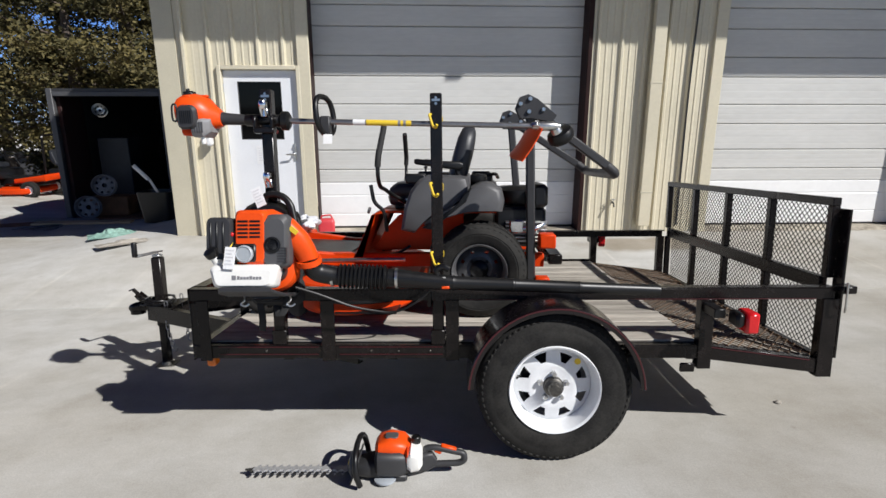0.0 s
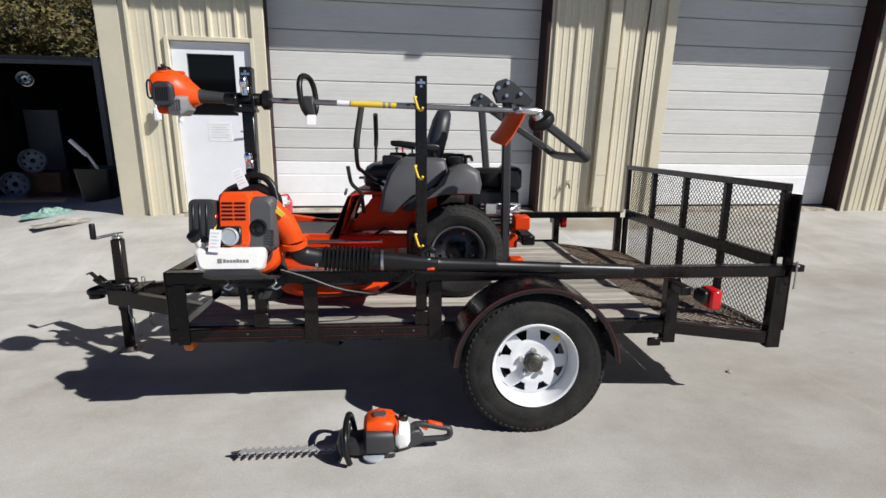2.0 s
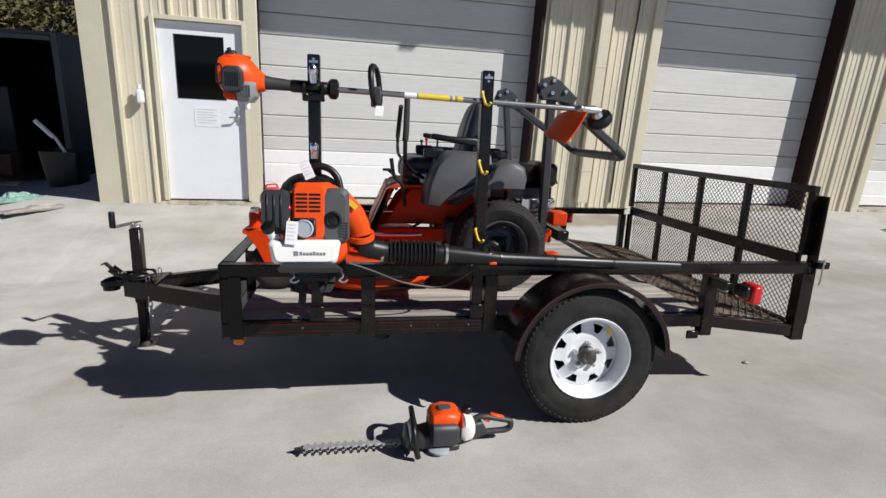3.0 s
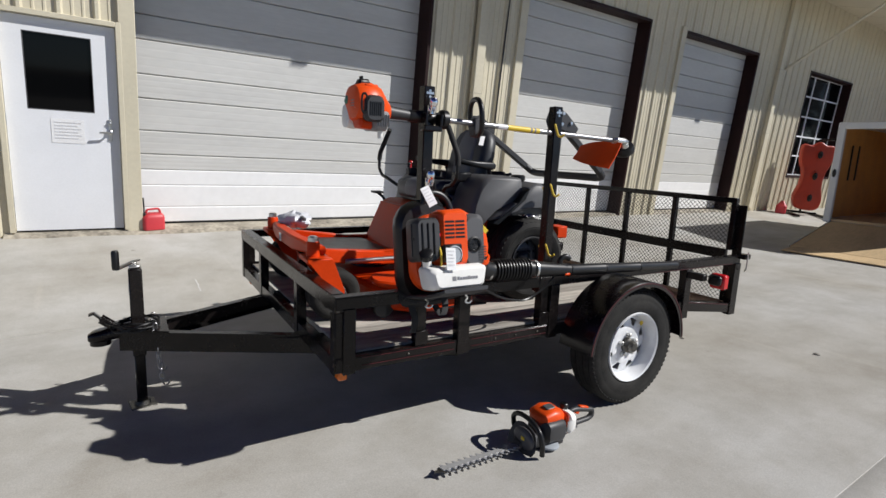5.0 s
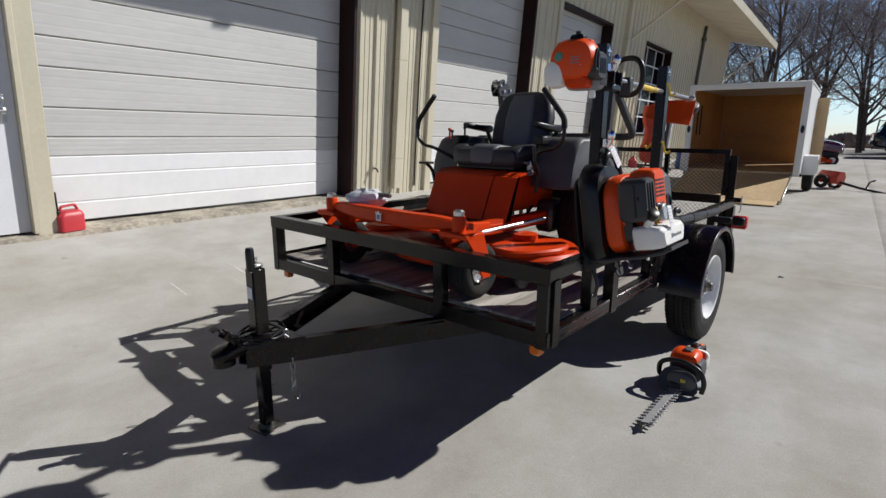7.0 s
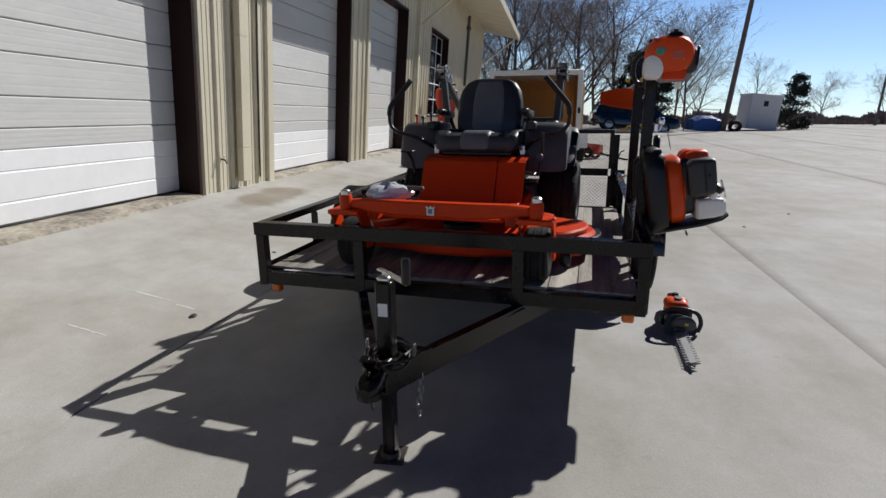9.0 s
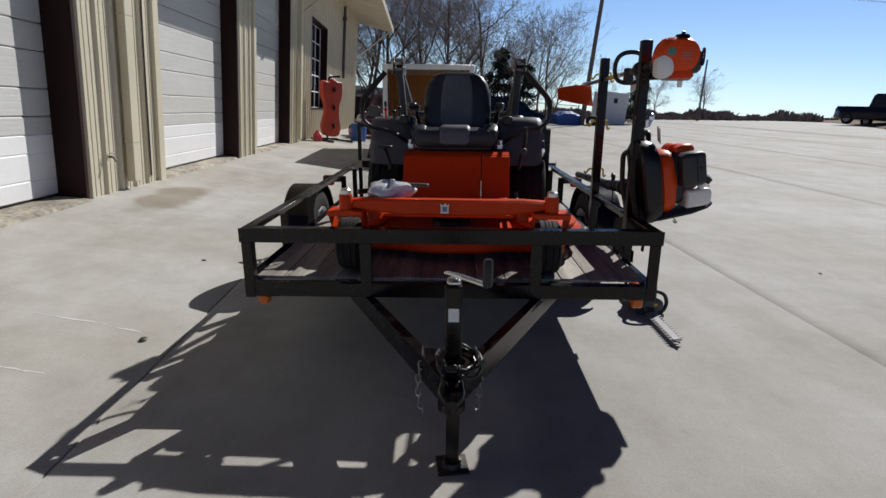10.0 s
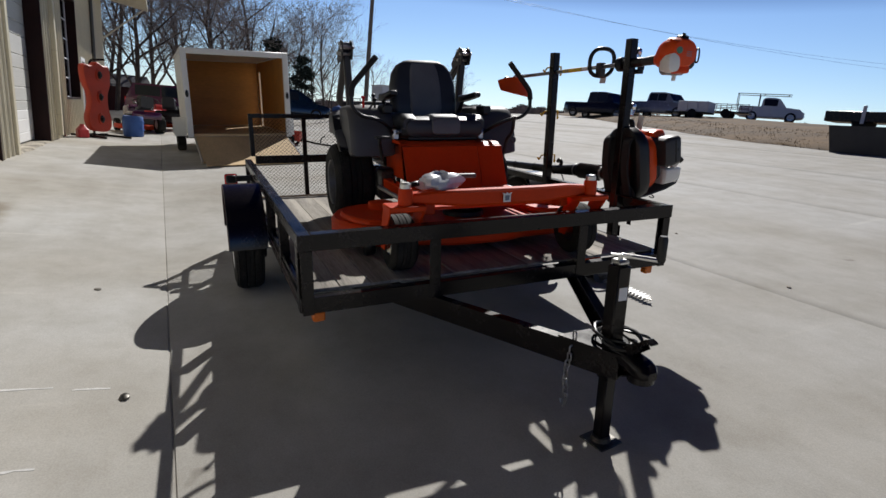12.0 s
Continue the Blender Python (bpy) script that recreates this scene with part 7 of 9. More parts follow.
def build_hedge_trimmer():
    x0, y0 = 0.203, 3.085
    t = thing("hedge_trimmer", pose(x0, y0, gz(x0, y0) + 0.002, -4.4, -0.7, -3) @ Matrix.Diagonal((0.93, 0.95, 0.87, 1)), "orange and grey petrol hedge trimmer lying on the concrete", "hedge trimmer")
    ex, ey, ez = Vector((1, 0, 0)), Vector((0, 1, 0)), Vector((0, 0, 1))
    g = G()
    tilt = Matrix.Translation((-0.38, 0, 0.030)) @ Matrix.Rotation(radians(-12), 4, "X")
    g.box(-0.23, 0.24, -0.019, 0.019, -0.003, 0.0075, 0.001, tilt)
    blade = part("blade_bar", g, M_BLADE, t, "bright steel blade bar")
    tooth = G()
    tooth.slab([(-0.009, 0.016), (0.009, 0.016), (0.004, 0.040), (-0.005, 0.042)], -0.002, 0.002, 0.0006)
    me = mesh_of("tooth", tooth, M_BLADE)
    n = 13
    for layer in (0, 1):
        for s in (0, 1):
            for i in range(n):
                x = -0.222 + 0.0345 * i + (0.010 if layer else 0)
                part_at("tooth", me, blade, tilt @ Matrix.Translation((x, 0, 0.0055 if layer else -0.0055)) @ Matrix.Rotation(math.pi * s, 4, "Z"))
    g = G()
    g.slab([(-0.245, -0.012), (-0.23, -0.03), (-0.222, -0.012), (-0.222, 0.012), (-0.23, 0.03), (-0.245, 0.012), (-0.27, 0.004), (-0.27, -0.004)], -0.004, 0.004, 0.001, tilt)
    part("blade_tip", g, M_GREASE, blade)
    # gear case and guard
    g = G()
    pillow(g, [((-0.165, 0, 0.045), ey, ez, 0.05, 0.035, 0.012), ((-0.14, 0, 0.05), ey, ez, 0.09, 0.06, 0.02), ((-0.08, 0, 0.055), ey, ez, 0.12, 0.085, 0.03), ((-0.02, 0, 0.06), ey, ez, 0.13, 0.10, 0.03)])
    part("gear_case", g, M_GREY, t)
    g = G()
    g.slab(curve_poly([(-0.085, 0.0), (-0.085, 0.10), (-0.04, 0.135), (0.03, 0.13), (0.085, 0.10), (0.09, 0.0)], 3), -0.004, 0.004, 0.0015, facing((-0.145, 0.0, 0.01), (-1, 0, 0.35)))
    part("hand_guard", g, M_GREY, t)
    g = G()
    arch = bend([(-0.095, -0.115, 0.020), (-0.110, -0.128, 0.085), (-0.115, -0.105, 0.160), (-0.115, -0.03, 0.190), (-0.112, 0.05, 0.186), (-0.105, 0.105, 0.150), (-0.09, 0.112, 0.07), (-0.08, 0.06, 0.035)], 0.06, 6)
    g.tube(arch, 0.0135, 10)
    part("front_handle", g, M_BLKPL, t)
    g = G()
    g.ball((-0.135, -0.02, 0.078), (0.022, 0.075, 0.062), 20, 12)
    part("gear_guard", g, M_GREYM, t, "rounded grey guard over the gear case")
    g = G()
    g.box(-0.158, -0.15, -0.045, -0.02, 0.080, 0.100, 0.002)
    part("warning_label", g, M_YELLOW, t)
    # engine
    g = G()
    pillow(g, [((-0.035, 0, 0.095), ey, ez, 0.13, 0.10, 0.03), ((-0.02, -0.005, 0.097), ey, ez, 0.165, 0.125, 0.035), ((0.08, -0.005, 0.095), ey, ez, 0.165, 0.125, 0.035), ((0.115, 0, 0.09), ey, ez, 0.13, 0.10, 0.03)])
    part("engine_case", g, M_GREY, t, "dark grey engine case")
    g = G()
    pillow(g, [((-0.035, 0.01, 0.150), ey, ez, 0.09, 0.05, 0.02), ((-0.018, 0.01, 0.158), ey, ez, 0.14, 0.075, 0.035), ((0.035, 0.01, 0.166), ey, ez, 0.15, 0.088, 0.04), ((0.095, 0.01, 0.158), ey, ez, 0.14, 0.08, 0.035), ((0.128, 0.01, 0.140), ey, ez, 0.09, 0.05, 0.025)])
    part("cowl", g, M_ORANGE, t, "orange engine cowl")
    g = G()
    pillow(g, [((0.105, -0.03, 0.135), ey, ez, 0.07, 0.07, 0.025), ((0.115, -0.035, 0.13), ey, ez, 0.08, 0.10, 0.03), ((0.12, -0.04, 0.10), ey, ez, 0.07, 0.08, 0.02)])
    g.m = Matrix()
    part("cowl_flank", g, M_ORANGE, t)
    g = G()
    g.slab(rrect(0.06, 0.045, 0.012, 3), 0, 0.008, 0.003, Matrix.Translation((0.04, 0.0, 0.206)) @ Matrix.Rotation(radians(6), 4, "X"))
    part("cowl_insert", g, M_GREYM, t)
    g = G()
    pillow(g, [((0.112, -0.02, 0.11), ey, ez, 0.11, 0.09, 0.03), ((0.13, -0.02, 0.115), ey, ez, 0.13, 0.125, 0.035), ((0.165, -0.02, 0.115), ey, ez, 0.12, 0.115, 0.035), ((0.18, -0.02, 0.11), ey, ez, 0.08, 0.07, 0.03)])
    part("fuel_tank", g, M_TANKW, t, "white fuel tank")
    g = G()
    g.lathe([(0.020, 0.0), (0.022, 0.005), (0.022, 0.030), (0.018, 0.035)], 16, Matrix.Translation((0.150, 0.0, 0.172)))
    part("fuel_cap", g, M_BLKPL, t)
    # rear handle loop
    g = G()
    loop = bend([(0.15, 0, 0.05), (0.22, 0, 0.058), (0.345, 0, 0.062), (0.372, 0, 0.075), (0.37, 0, 0.115), (0.335, 0, 0.122), (0.235, 0, 0.148), (0.19, 0, 0.142), (0.185, 0, 0.10), (0.19, 0, 0.06)], 0.025, 4)
    g.tube(loop, 0.0155, 10)
    part("rear_handle", g, M_GREY, t)
    g = G()
    pillow(g, [((0.10, 0, 0.05), ey, ez, 0.08, 0.05, 0.015), ((0.125, 0, 0.055), ey, ez, 0.09, 0.07, 0.02), ((0.19, 0, 0.075), ey, ez, 0.05, 0.10, 0.02), ((0.225, 0, 0.08), ey, ez, 0.034, 0.085, 0.015), ((0.245, 0, 0.07), ey, ez, 0.03, 0.035, 0.012)])
    part("handle_base", g, M_GREY, t)
    g = G()
    g.beam((0.265, 0, 0.158), (0.335, 0, 0.136), 0.024, 0.012, (0, 0, 1), 0.004)
    part("throttle_lock", g, M_ORANGE, t)
    g = G()
    g.beam((0.235, 0, 0.135), (0.265, 0, 0.118), 0.018, 0.02, (0, 0, 1), 0.004)
    part("throttle_trigger", g, M_ORANGE, t)
    g = G()
    g.lathe([(0.044, 0.0), (0.050, 0.004), (0.050, 0.012), (0.040, 0.016)], 24, Matrix.Translation((0.01, -0.055, 0.010)))
    part("gear_cover", g, M_DISC, t, "pale blue-grey gear cover")
    g = G()
    g.box(-0.02, 0.11, -0.06, 0.06, 0.0, 0.035, 0.008)
    part("skid_foot", g, M_GREY, t)


build_hedge_trimmer()


def build_gas_can():
    x, y = -0.90, 8.12
    t = thing("gas_can", pose(x, y, SILL - 0.012, 0, 0, 10), "red plastic petrol can by the bay door", "petrol can")
    g = G()
    ex, ey = Vector((1, 0, 0)), Vector((0, 1, 0))
    pillow(g, [((0, 0, 0.0), ex, ey, 0.20, 0.13, 0.03), ((0, 0, 0.01), ex, ey, 0.22, 0.15, 0.035), ((0, 0, 0.14), ex, ey, 0.22, 0.15, 0.035), ((0.01, 0, 0.175), ex, ey, 0.18, 0.12, 0.03), ((0.02, 0, 0.19), ex, ey, 0.12, 0.08, 0.02)])
    part("can_body", g, M_REDPL, t)
    g = G()
    g.tube(bend([(-0.07, 0, 0.17), (-0.06, 0, 0.225), (0.06, 0, 0.235), (0.08, 0, 0.185)], 0.02), 0.012, 8)
    part("handle", g, M_REDPL, t)
    g = G()
    g.tube([(-0.085, 0, 0.165), (-0.09, 0, 0.36)], 0.008, 8)
    g.lathe([(0.022, 0.15), (0.024, 0.18), (0.018, 0.19)], 12, Matrix.Translation((-0.085, 0, 0)))
    part("spout", g, M_BLKPL, t)


build_gas_can()

# ---- open enclosed trailer by the building ----


def build_cargo_trailer():
    rear = Vector((9.92, 4.38, 0))
    yaw = 0.5                                            # its length runs along local +x
    base = pose(rear.x, rear.y, gz(rear.x + 1.2, rear.y), -4.2, -0.7, yaw)
    t = thing("cargo_trailer", base, "white enclosed cargo trailer with its plywood ramp door lowered", "enclosed trailer")
    L, W2, Z0, Z1 = 3.7, 1.065, 0.42, 2.17
    dx0, dx1, dz1 = 3.16, 3.42, 1.86            # side door opening in the -y wall
    for a, b, c, d in ((0.06, dx0, Z0, Z1 - 0.03), (dx1, L - 0.042, Z0, Z1 - 0.03), (dx0, dx1, dz1, Z1 - 0.03)):
        g = G()
        g.box(a, b, -W2, -W2 + 0.05, c, d)
        part("side_wall", g, M_WHITEP, t, smooth=False)
        g = G()
        g.box(a + 0.002, b - 0.002, -W2 + 0.052, -W2 + 0.062, c + 0.03, d - 0.03)
        part("plywood_lining", g, M_PLY, t, smooth=False)
    g = G()
    g.box(0.06, L - 0.042, W2 - 0.05, W2, Z0, Z1 - 0.03)
    part("side_wall", g, M_WHITEP, t, smooth=False)
    for k in range(3):
        g = G()
        g.box(0.062 + 1.19 * k, 0.058 + 1.19 * (k + 1), W2 - 0.062, W2 - 0.052, Z0 + 0.03, Z1 - 0.05)
        part("plywood_lining", g, M_PLY, t, smooth=False)
    g = G()
    g.box(L - 0.06, L - 0.05, -W2 + 0.07, W2 - 0.07, Z0 + 0.03, Z1 - 0.05)
    part("plywood_lining", g, M_PLY, t, smooth=False)
    g = G()
    g.box(L - 0.04, L, -W2 + 0.05, W2 - 0.05, Z0, Z1 - 0.03)
    part("front_wall", g, M_WHITEP, t, smooth=False)
    g = G()
    g.box(0.0, L + 0.03, -W2 - 0.02, W2 + 0.02, Z1 - 0.028, Z1 + 0.02, 0.012)
    part("roof", g, M_WHITEP, t)
    g = G()
    g.box(1.4, 1.75, -0.18, 0.18, Z1 + 0.022, Z1 + 0.06, 0.012)
    part("roof_vent", g, M_GREY, t)
    g = G()
    g.box(0.02, L - 0.06, -W2 + 0.07, W2 - 0.07, Z0 - 0.02, Z0 + 0.025)
    part("floor", g, M_PLYF, t, smooth=False)
    # rear frame
    for b in ((-W2 - 0.015, -W2 + 0.10, Z0 - 0.04, Z1 + 0.012), (W2 - 0.10, W2 + 0.015, Z0 - 0.04, Z1 + 0.012)):
        g = G()
        g.box(-0.02, 0.058, b[0], b[1], b[2], b[3], 0.008)
        part("rear_post", g, M_WHITEP, t)
        g = G()
        yc = (b[0] + b[1]) / 2
        g.lathe([(0.03, 0), (0.032, 0.01), (0.022, 0.02)], 14, Matrix.Translation((-0.02, yc, 1.28)) @ Matrix.Rotation(radians(-90), 4, "Y") @ Matrix.Diagonal((2.4, 1, 1, 1)))
        part("tail_lamp", g, M_BLKPL, t)
    g = G()
    g.box(-0.02, 0.058, -W2 + 0.10, W2 - 0.10, Z1 - 0.10, Z1 + 0.012, 0.008)
    part("rear_header", g, M_WHITEP, t)
    g = G()
    g.box(-0.02, 0.05, -W2 + 0.10, W2 - 0.10, Z0 - 0.06, Z0 - 0.022, 0.006)
    part("rear_sill", g, M_STEEL, t)
    # ramp door on the ground
    ramp = G()
    m, ln = along((-0.02, 0, Z0 - 0.03), (-1.60, 0, 0.04), (0, 0, 1))
    ramp.box(0, ln, -W2 + 0.12, W2 - 0.12, -0.03, 0.012, 0.006, m)
    r = part("ramp_door", ramp, M_PLYF, t, "pale plywood ramp door")
    g = G()
    m2, ln2 = along((-1.63, 0, 0.045), (-2.02, 0, 0.012), (0, 0, 1))
    g.box(0, ln2, -W2 + 0.16, W2 - 0.16, -0.008, 0.008, 0.003, m2)
    part("ramp_flap", g, M_PLYF, r)
    for y in (-W2 + 0.11, W2 - 0.11):
        g = G()
        g.box(0, ln, y - 0.012, y + 0.012, -0.035, 0.02, 0.004, m)
        part("ramp_edge", g, M_STEEL, r)
    # inside: straps and light strip
    for i in range(2):
        g = G()
        x = 0.55 + 0.34 * i
        g.box(x, x + 0.05, W2 - 0.085, W2 - 0.066, 1.15, 1.80, 0.004)
        part("hanging_strap", g, M_BLKPL, t, "black hanging strap")
    # wheels under square fender boxes
    wx = 1.25
    for sgn in (-1, 1):
        w = thing("wheel", Matrix.Translation((wx, sgn * (W2 + 0.02), 0.31)), "", "")
        w.parent = t
        ty = tyre_mesh(0.31, 0.19, 0.18, 40, False)
        g = G()
        g.add(ty.v, ty.f, facing((0, 0, 0), (0, sgn, 0)))
        part("tyre", g, M_RUBBER, w)
        g = G()
        g.lathe([(0.19, 0.02), (0.19, 0.16), (0.16, 0.14), (0.08, 0.12), (0.05, 0.16), (0.02, 0.165)], 24, facing((0, 0, 0), (0, sgn, 0)))
        part("rim", g, M_WHEELW, w)
        g = G()
        y0, y1 = sgn * (W2 + 0.002), sgn * (W2 + 0.25)
        ring = [(-0.46, 0.36), (-0.46, 0.62), (-0.38, 0.74), (0.38, 0.74), (0.46, 0.62), (0.46, 0.36), (0.38, 0.36), (0.37, 0.66), (-0.37, 0.66), (-0.38, 0.36)]
        g.loft([[(wx + a, y, z) for a, z in ring] for y in (y0, y1)])
        part("fender", g, M_WHITEP, t, "square white fender")
    g = G()
    g.tube([(wx, -W2, 0.31), (wx, W2, 0.31)], 0.035, 8)
    part("axle", g, M_BLACK, t)
    for sgn in (-1, 1):
        g = G()
        g.beam((0.1, sgn * 0.9, Z0 - 0.06), (L, sgn * 0.9, Z0 - 0.06), 0.05, 0.08)
        part("frame_rail", g, M_BLACK, t)
        g = G()
        g.beam((L - 0.1, sgn * 0.6, Z0 - 0.06), (L + 1.15, sgn * 0.03, Z0 - 0.06), 0.05, 0.08)
        part("tongue", g, M_BLACK, t)
    g = G()
    g.tube([(L + 0.95, 0, 0.0), (L + 0.95, 0, 0.80)], 0.03, 10)
    part("jack", g, M_STEEL, t)
    # side door leaf, folded out beside its opening
    g = G()
    g.box(dx0 - 0.06, dx0 - 0.03, -W2 - 0.24, -W2 - 0.004, Z0 + 0.02, Z1 - 0.18)
    part("side_door", g, M_PLYF, t, "narrow open side door with plywood inner face", smooth=False)


build_cargo_trailer()

# ---- mower deck on its stand, small machines by the wall ----


def build_deck_stand():
    x, y = 14.15, 7.43
    t = thing("mower_deck_on_stand", pose(x, y, gz(x, y), 0, 0, 224) @ Matrix.Scale(1.2, 4), "red mower deck tipped up on a black service stand", "mower deck")
    out = curve_poly([(-0.50, 0.62), (-0.20, 0.62), (0.0, 0.70), (0.20, 0.64), (0.42, 0.62), (0.44, 0.30), (0.32, 0.06), (0.33, -0.20), (0.42, -0.45), (0.34, -0.64), (0.0, -0.68), (-0.34, -0.62), (-0.44, -0.40), (-0.33, -0.15), (-0.34, 0.1), (-0.48, 0.3)], 3)
    rot = Matrix.Translation((0, 0, 0.84)) @ Matrix.Rotation(radians(90), 4, "Z") @ Matrix.Rotation(radians(90), 4, "X") @ Matrix.Diagonal((0.64, 1.06, 1, 1))
    g = G()
    g.slab(out, -0.10, 0.07, 0.02, rot)
    d = part("deck_shell", g, M_DECKRED, t)
    for z in (-0.42, 0.02, 0.45):
        g = G()
        g.lathe([(0.12, 0.071), (0.12, 0.085), (0.09, 0.09)], 20, rot @ Matrix.Translation((0.02, z, 0)))
        part("spindle_plate", g, M_DECKRED, d)
        g = G()
        g.lathe([(0.075, 0.091), (0.075, 0.10), (0.05, 0.105), (0.04, 0.14), (0.01, 0.145)], 20, rot @ Matrix.Translation((0.02, z, 0)))
        part("spindle", g, M_BLKPL, d)
    g = G()
    g.tube(bend([(-0.16, 0.0, 0.02), (-0.16, 0.0, 1.62), (-0.10, 0.30, 1.66)], 0.08), 0.025, 8)
    part("stand_post", g, M_BLACK, t)
    for yy in (-0.3, 0.3):
        g = G()
        g.beam((-0.45, yy, 0.03), (0.55, yy, 0.03), 0.05, 0.05, (0, 0, 1), 0.006)
        part("stand_leg", g, M_BLACK, t)
    g = G()
    g.beam((-0.16, -0.32, 0.05), (-0.16, 0.32, 0.05), 0.05, 0.05, (0, 0, 1), 0.006)
    part("stand_crossbar", g, M_BLACK, t)
    c = thing("red_jug", pose(13.6, 7.75, gz(13.6, 7.75), 0, 0, 20), "squat red plastic jug on the concrete", "jug")
    g = G()
    ex, ey = Vector((1, 0, 0)), Vector((0, 1, 0))
    pillow(g, [((0, 0, 0), ex, ey, 0.26, 0.2, 0.05), ((0, 0, 0.02), ex, ey, 0.30, 0.24, 0.06), ((0, 0, 0.2), ex, ey, 0.30, 0.24, 0.06), ((0, 0, 0.28), ex, ey, 0.14, 0.12, 0.03), ((0, 0, 0.33), ex, ey, 0.08, 0.08, 0.03)])
    part("jug_body", g, M_REDPL, c)


build_deck_stand()


def small_machine(m, body, label, group, roof=False):
    """A compact riding mower seen from afar."""
    t = thing("riding_mower", m, label, "riding mower", group)
    ey, ez = Vector((0, 1, 0)), Vector((0, 0, 1))
    g = G()
    pillow(g, [((-0.85, 0, 0.62), ey, ez, 0.34, 0.22, 0.06), ((-0.78, 0, 0.64), ey, ez, 0.46, 0.34, 0.08), ((-0.3, 0, 0.68), ey, ez, 0.50, 0.38, 0.08), ((-0.2, 0, 0.66), ey, ez, 0.46, 0.30, 0.08)])
    if roof:
        g = G()
        pillow(g, [((-0.95, 0, 0.46), ey, ez, 0.50, 0.10, 0.03), ((-0.92, 0, 0.47), ey, ez, 0.70, 0.16, 0.04), ((-0.70, 0, 0.44), ey, ez, 0.70, 0.14, 0.04), ((-0.10, 0, 0.38), ey, ez, 0.50, 0.10, 0.03)])
    part("hood", g, body, t)
    g = G()
    pillow(g, [((0.1, 0, 0.52), ey, ez, 0.7, 0.14, 0.05), ((0.15, 0, 0.56), ey, ez, 0.88, 0.22, 0.08), ((0.7, 0, 0.56), ey, ez, 0.88, 0.24, 0.08), ((0.75, 0, 0.54), ey, ez, 0.7, 0.16, 0.05)])
    part("rear_fender", g, M_BLKPL if body is M_ORPAINT else body, t)
    g = G()
    g.slab(curve_poly([(-0.55, -0.6), (0.15, -0.6), (0.25, -0.3), (0.25, 0.3), (0.15, 0.6), (-0.55, 0.6), (-0.65, 0.3), (-0.65, -0.3)], 3), 0.10, 0.24, 0.03)
    part("deck", g, M_ORPAINT, t)
    g = G()
    g.box(-0.8, 0.7, -0.2, 0.2, 0.28, 0.5, 0.03)
    part("chassis", g, M_BLKPL, t)
    for x, r, w in ((-0.62, 0.20, 0.15), (0.42, 0.29, 0.24)):
        for s in (-1, 1):
            ty = tyre_mesh(r, r * 0.5, w, 28, False)
            g = G()
            mm = facing((x, s * (0.40 if x < 0 else 0.34), r), (0, s, 0))
            g.add(ty.v, ty.f, mm)
            wh = part("wheel", g, M_RUBBER, t)
            g = G()
            g.lathe([(r * 0.5, 0.02), (r * 0.5, w * 0.8), (r * 0.3, w * 0.6), (0.02, w * 0.7)], 16, mm)
            part("rim", g, M_WHEELW, wh)
    g = G()
    pillow(g, [((0.30, 0, 0.76), ey, ez, 0.40, 0.08, 0.03), ((0.34, 0, 0.77), ey, ez, 0.44, 0.10, 0.04), ((0.62, 0, 0.78), ey, ez, 0.44, 0.10, 0.04), ((0.70, 0, 0.95), ey, ez, 0.42, 0.36, 0.08), ((0.76, 0, 0.98), ey, ez, 0.38, 0.34, 0.08)])
    part("seat", g, M_SEATB, t)
    g = G()
    g.tube([(-0.12, 0, 0.75), (0.0, 0, 1.0)], 0.02, 8)
    g.tube(ring_path((0.0, 0, 1.0), (0, 1, 0), (0.9, 0, 0.45), 0.17, 0.17, 18), 0.014, 6, close=True)
    part("steering_wheel", g, M_BLKPL, t)
    if roof:
        g = G()
        g.tube(bend([(0.78, -0.42, 0.5), (0.74, -0.42, 1.52), (0.74, 0.42, 1.52), (0.78, 0.42, 0.5)], 0.1), 0.03, 8)
        part("roll_bar", g, M_BLACK, t)
    return t


for i, (x, y, yaw) in enumerate(((-11.5, 17.2, 178), (-13.9, 18.0, 176), (-10.2, 18.4, 182))):
    small_machine(pose(x, y, gz(x, y) - 0.01, 0, 0, yaw) @ Matrix.Scale(1.2, 4), M_ORPAINT, "orange and black riding mower parked in a row", "mowers in a row", True)
for x, y, yaw, body in ((17.6, 6.6, 200, M_CARPUR), (19.4, 5.6, 170, M_BLKPL), (21.2, 6.2, 150, M_REDPL), (22.5, 3.75, 95, M_CARPUR)):
    small_machine(pose(x, y, gz(x, y) - 0.01, 0, 0, yaw), body, "dark lawn tractor parked along the building", "tractors by the wall")


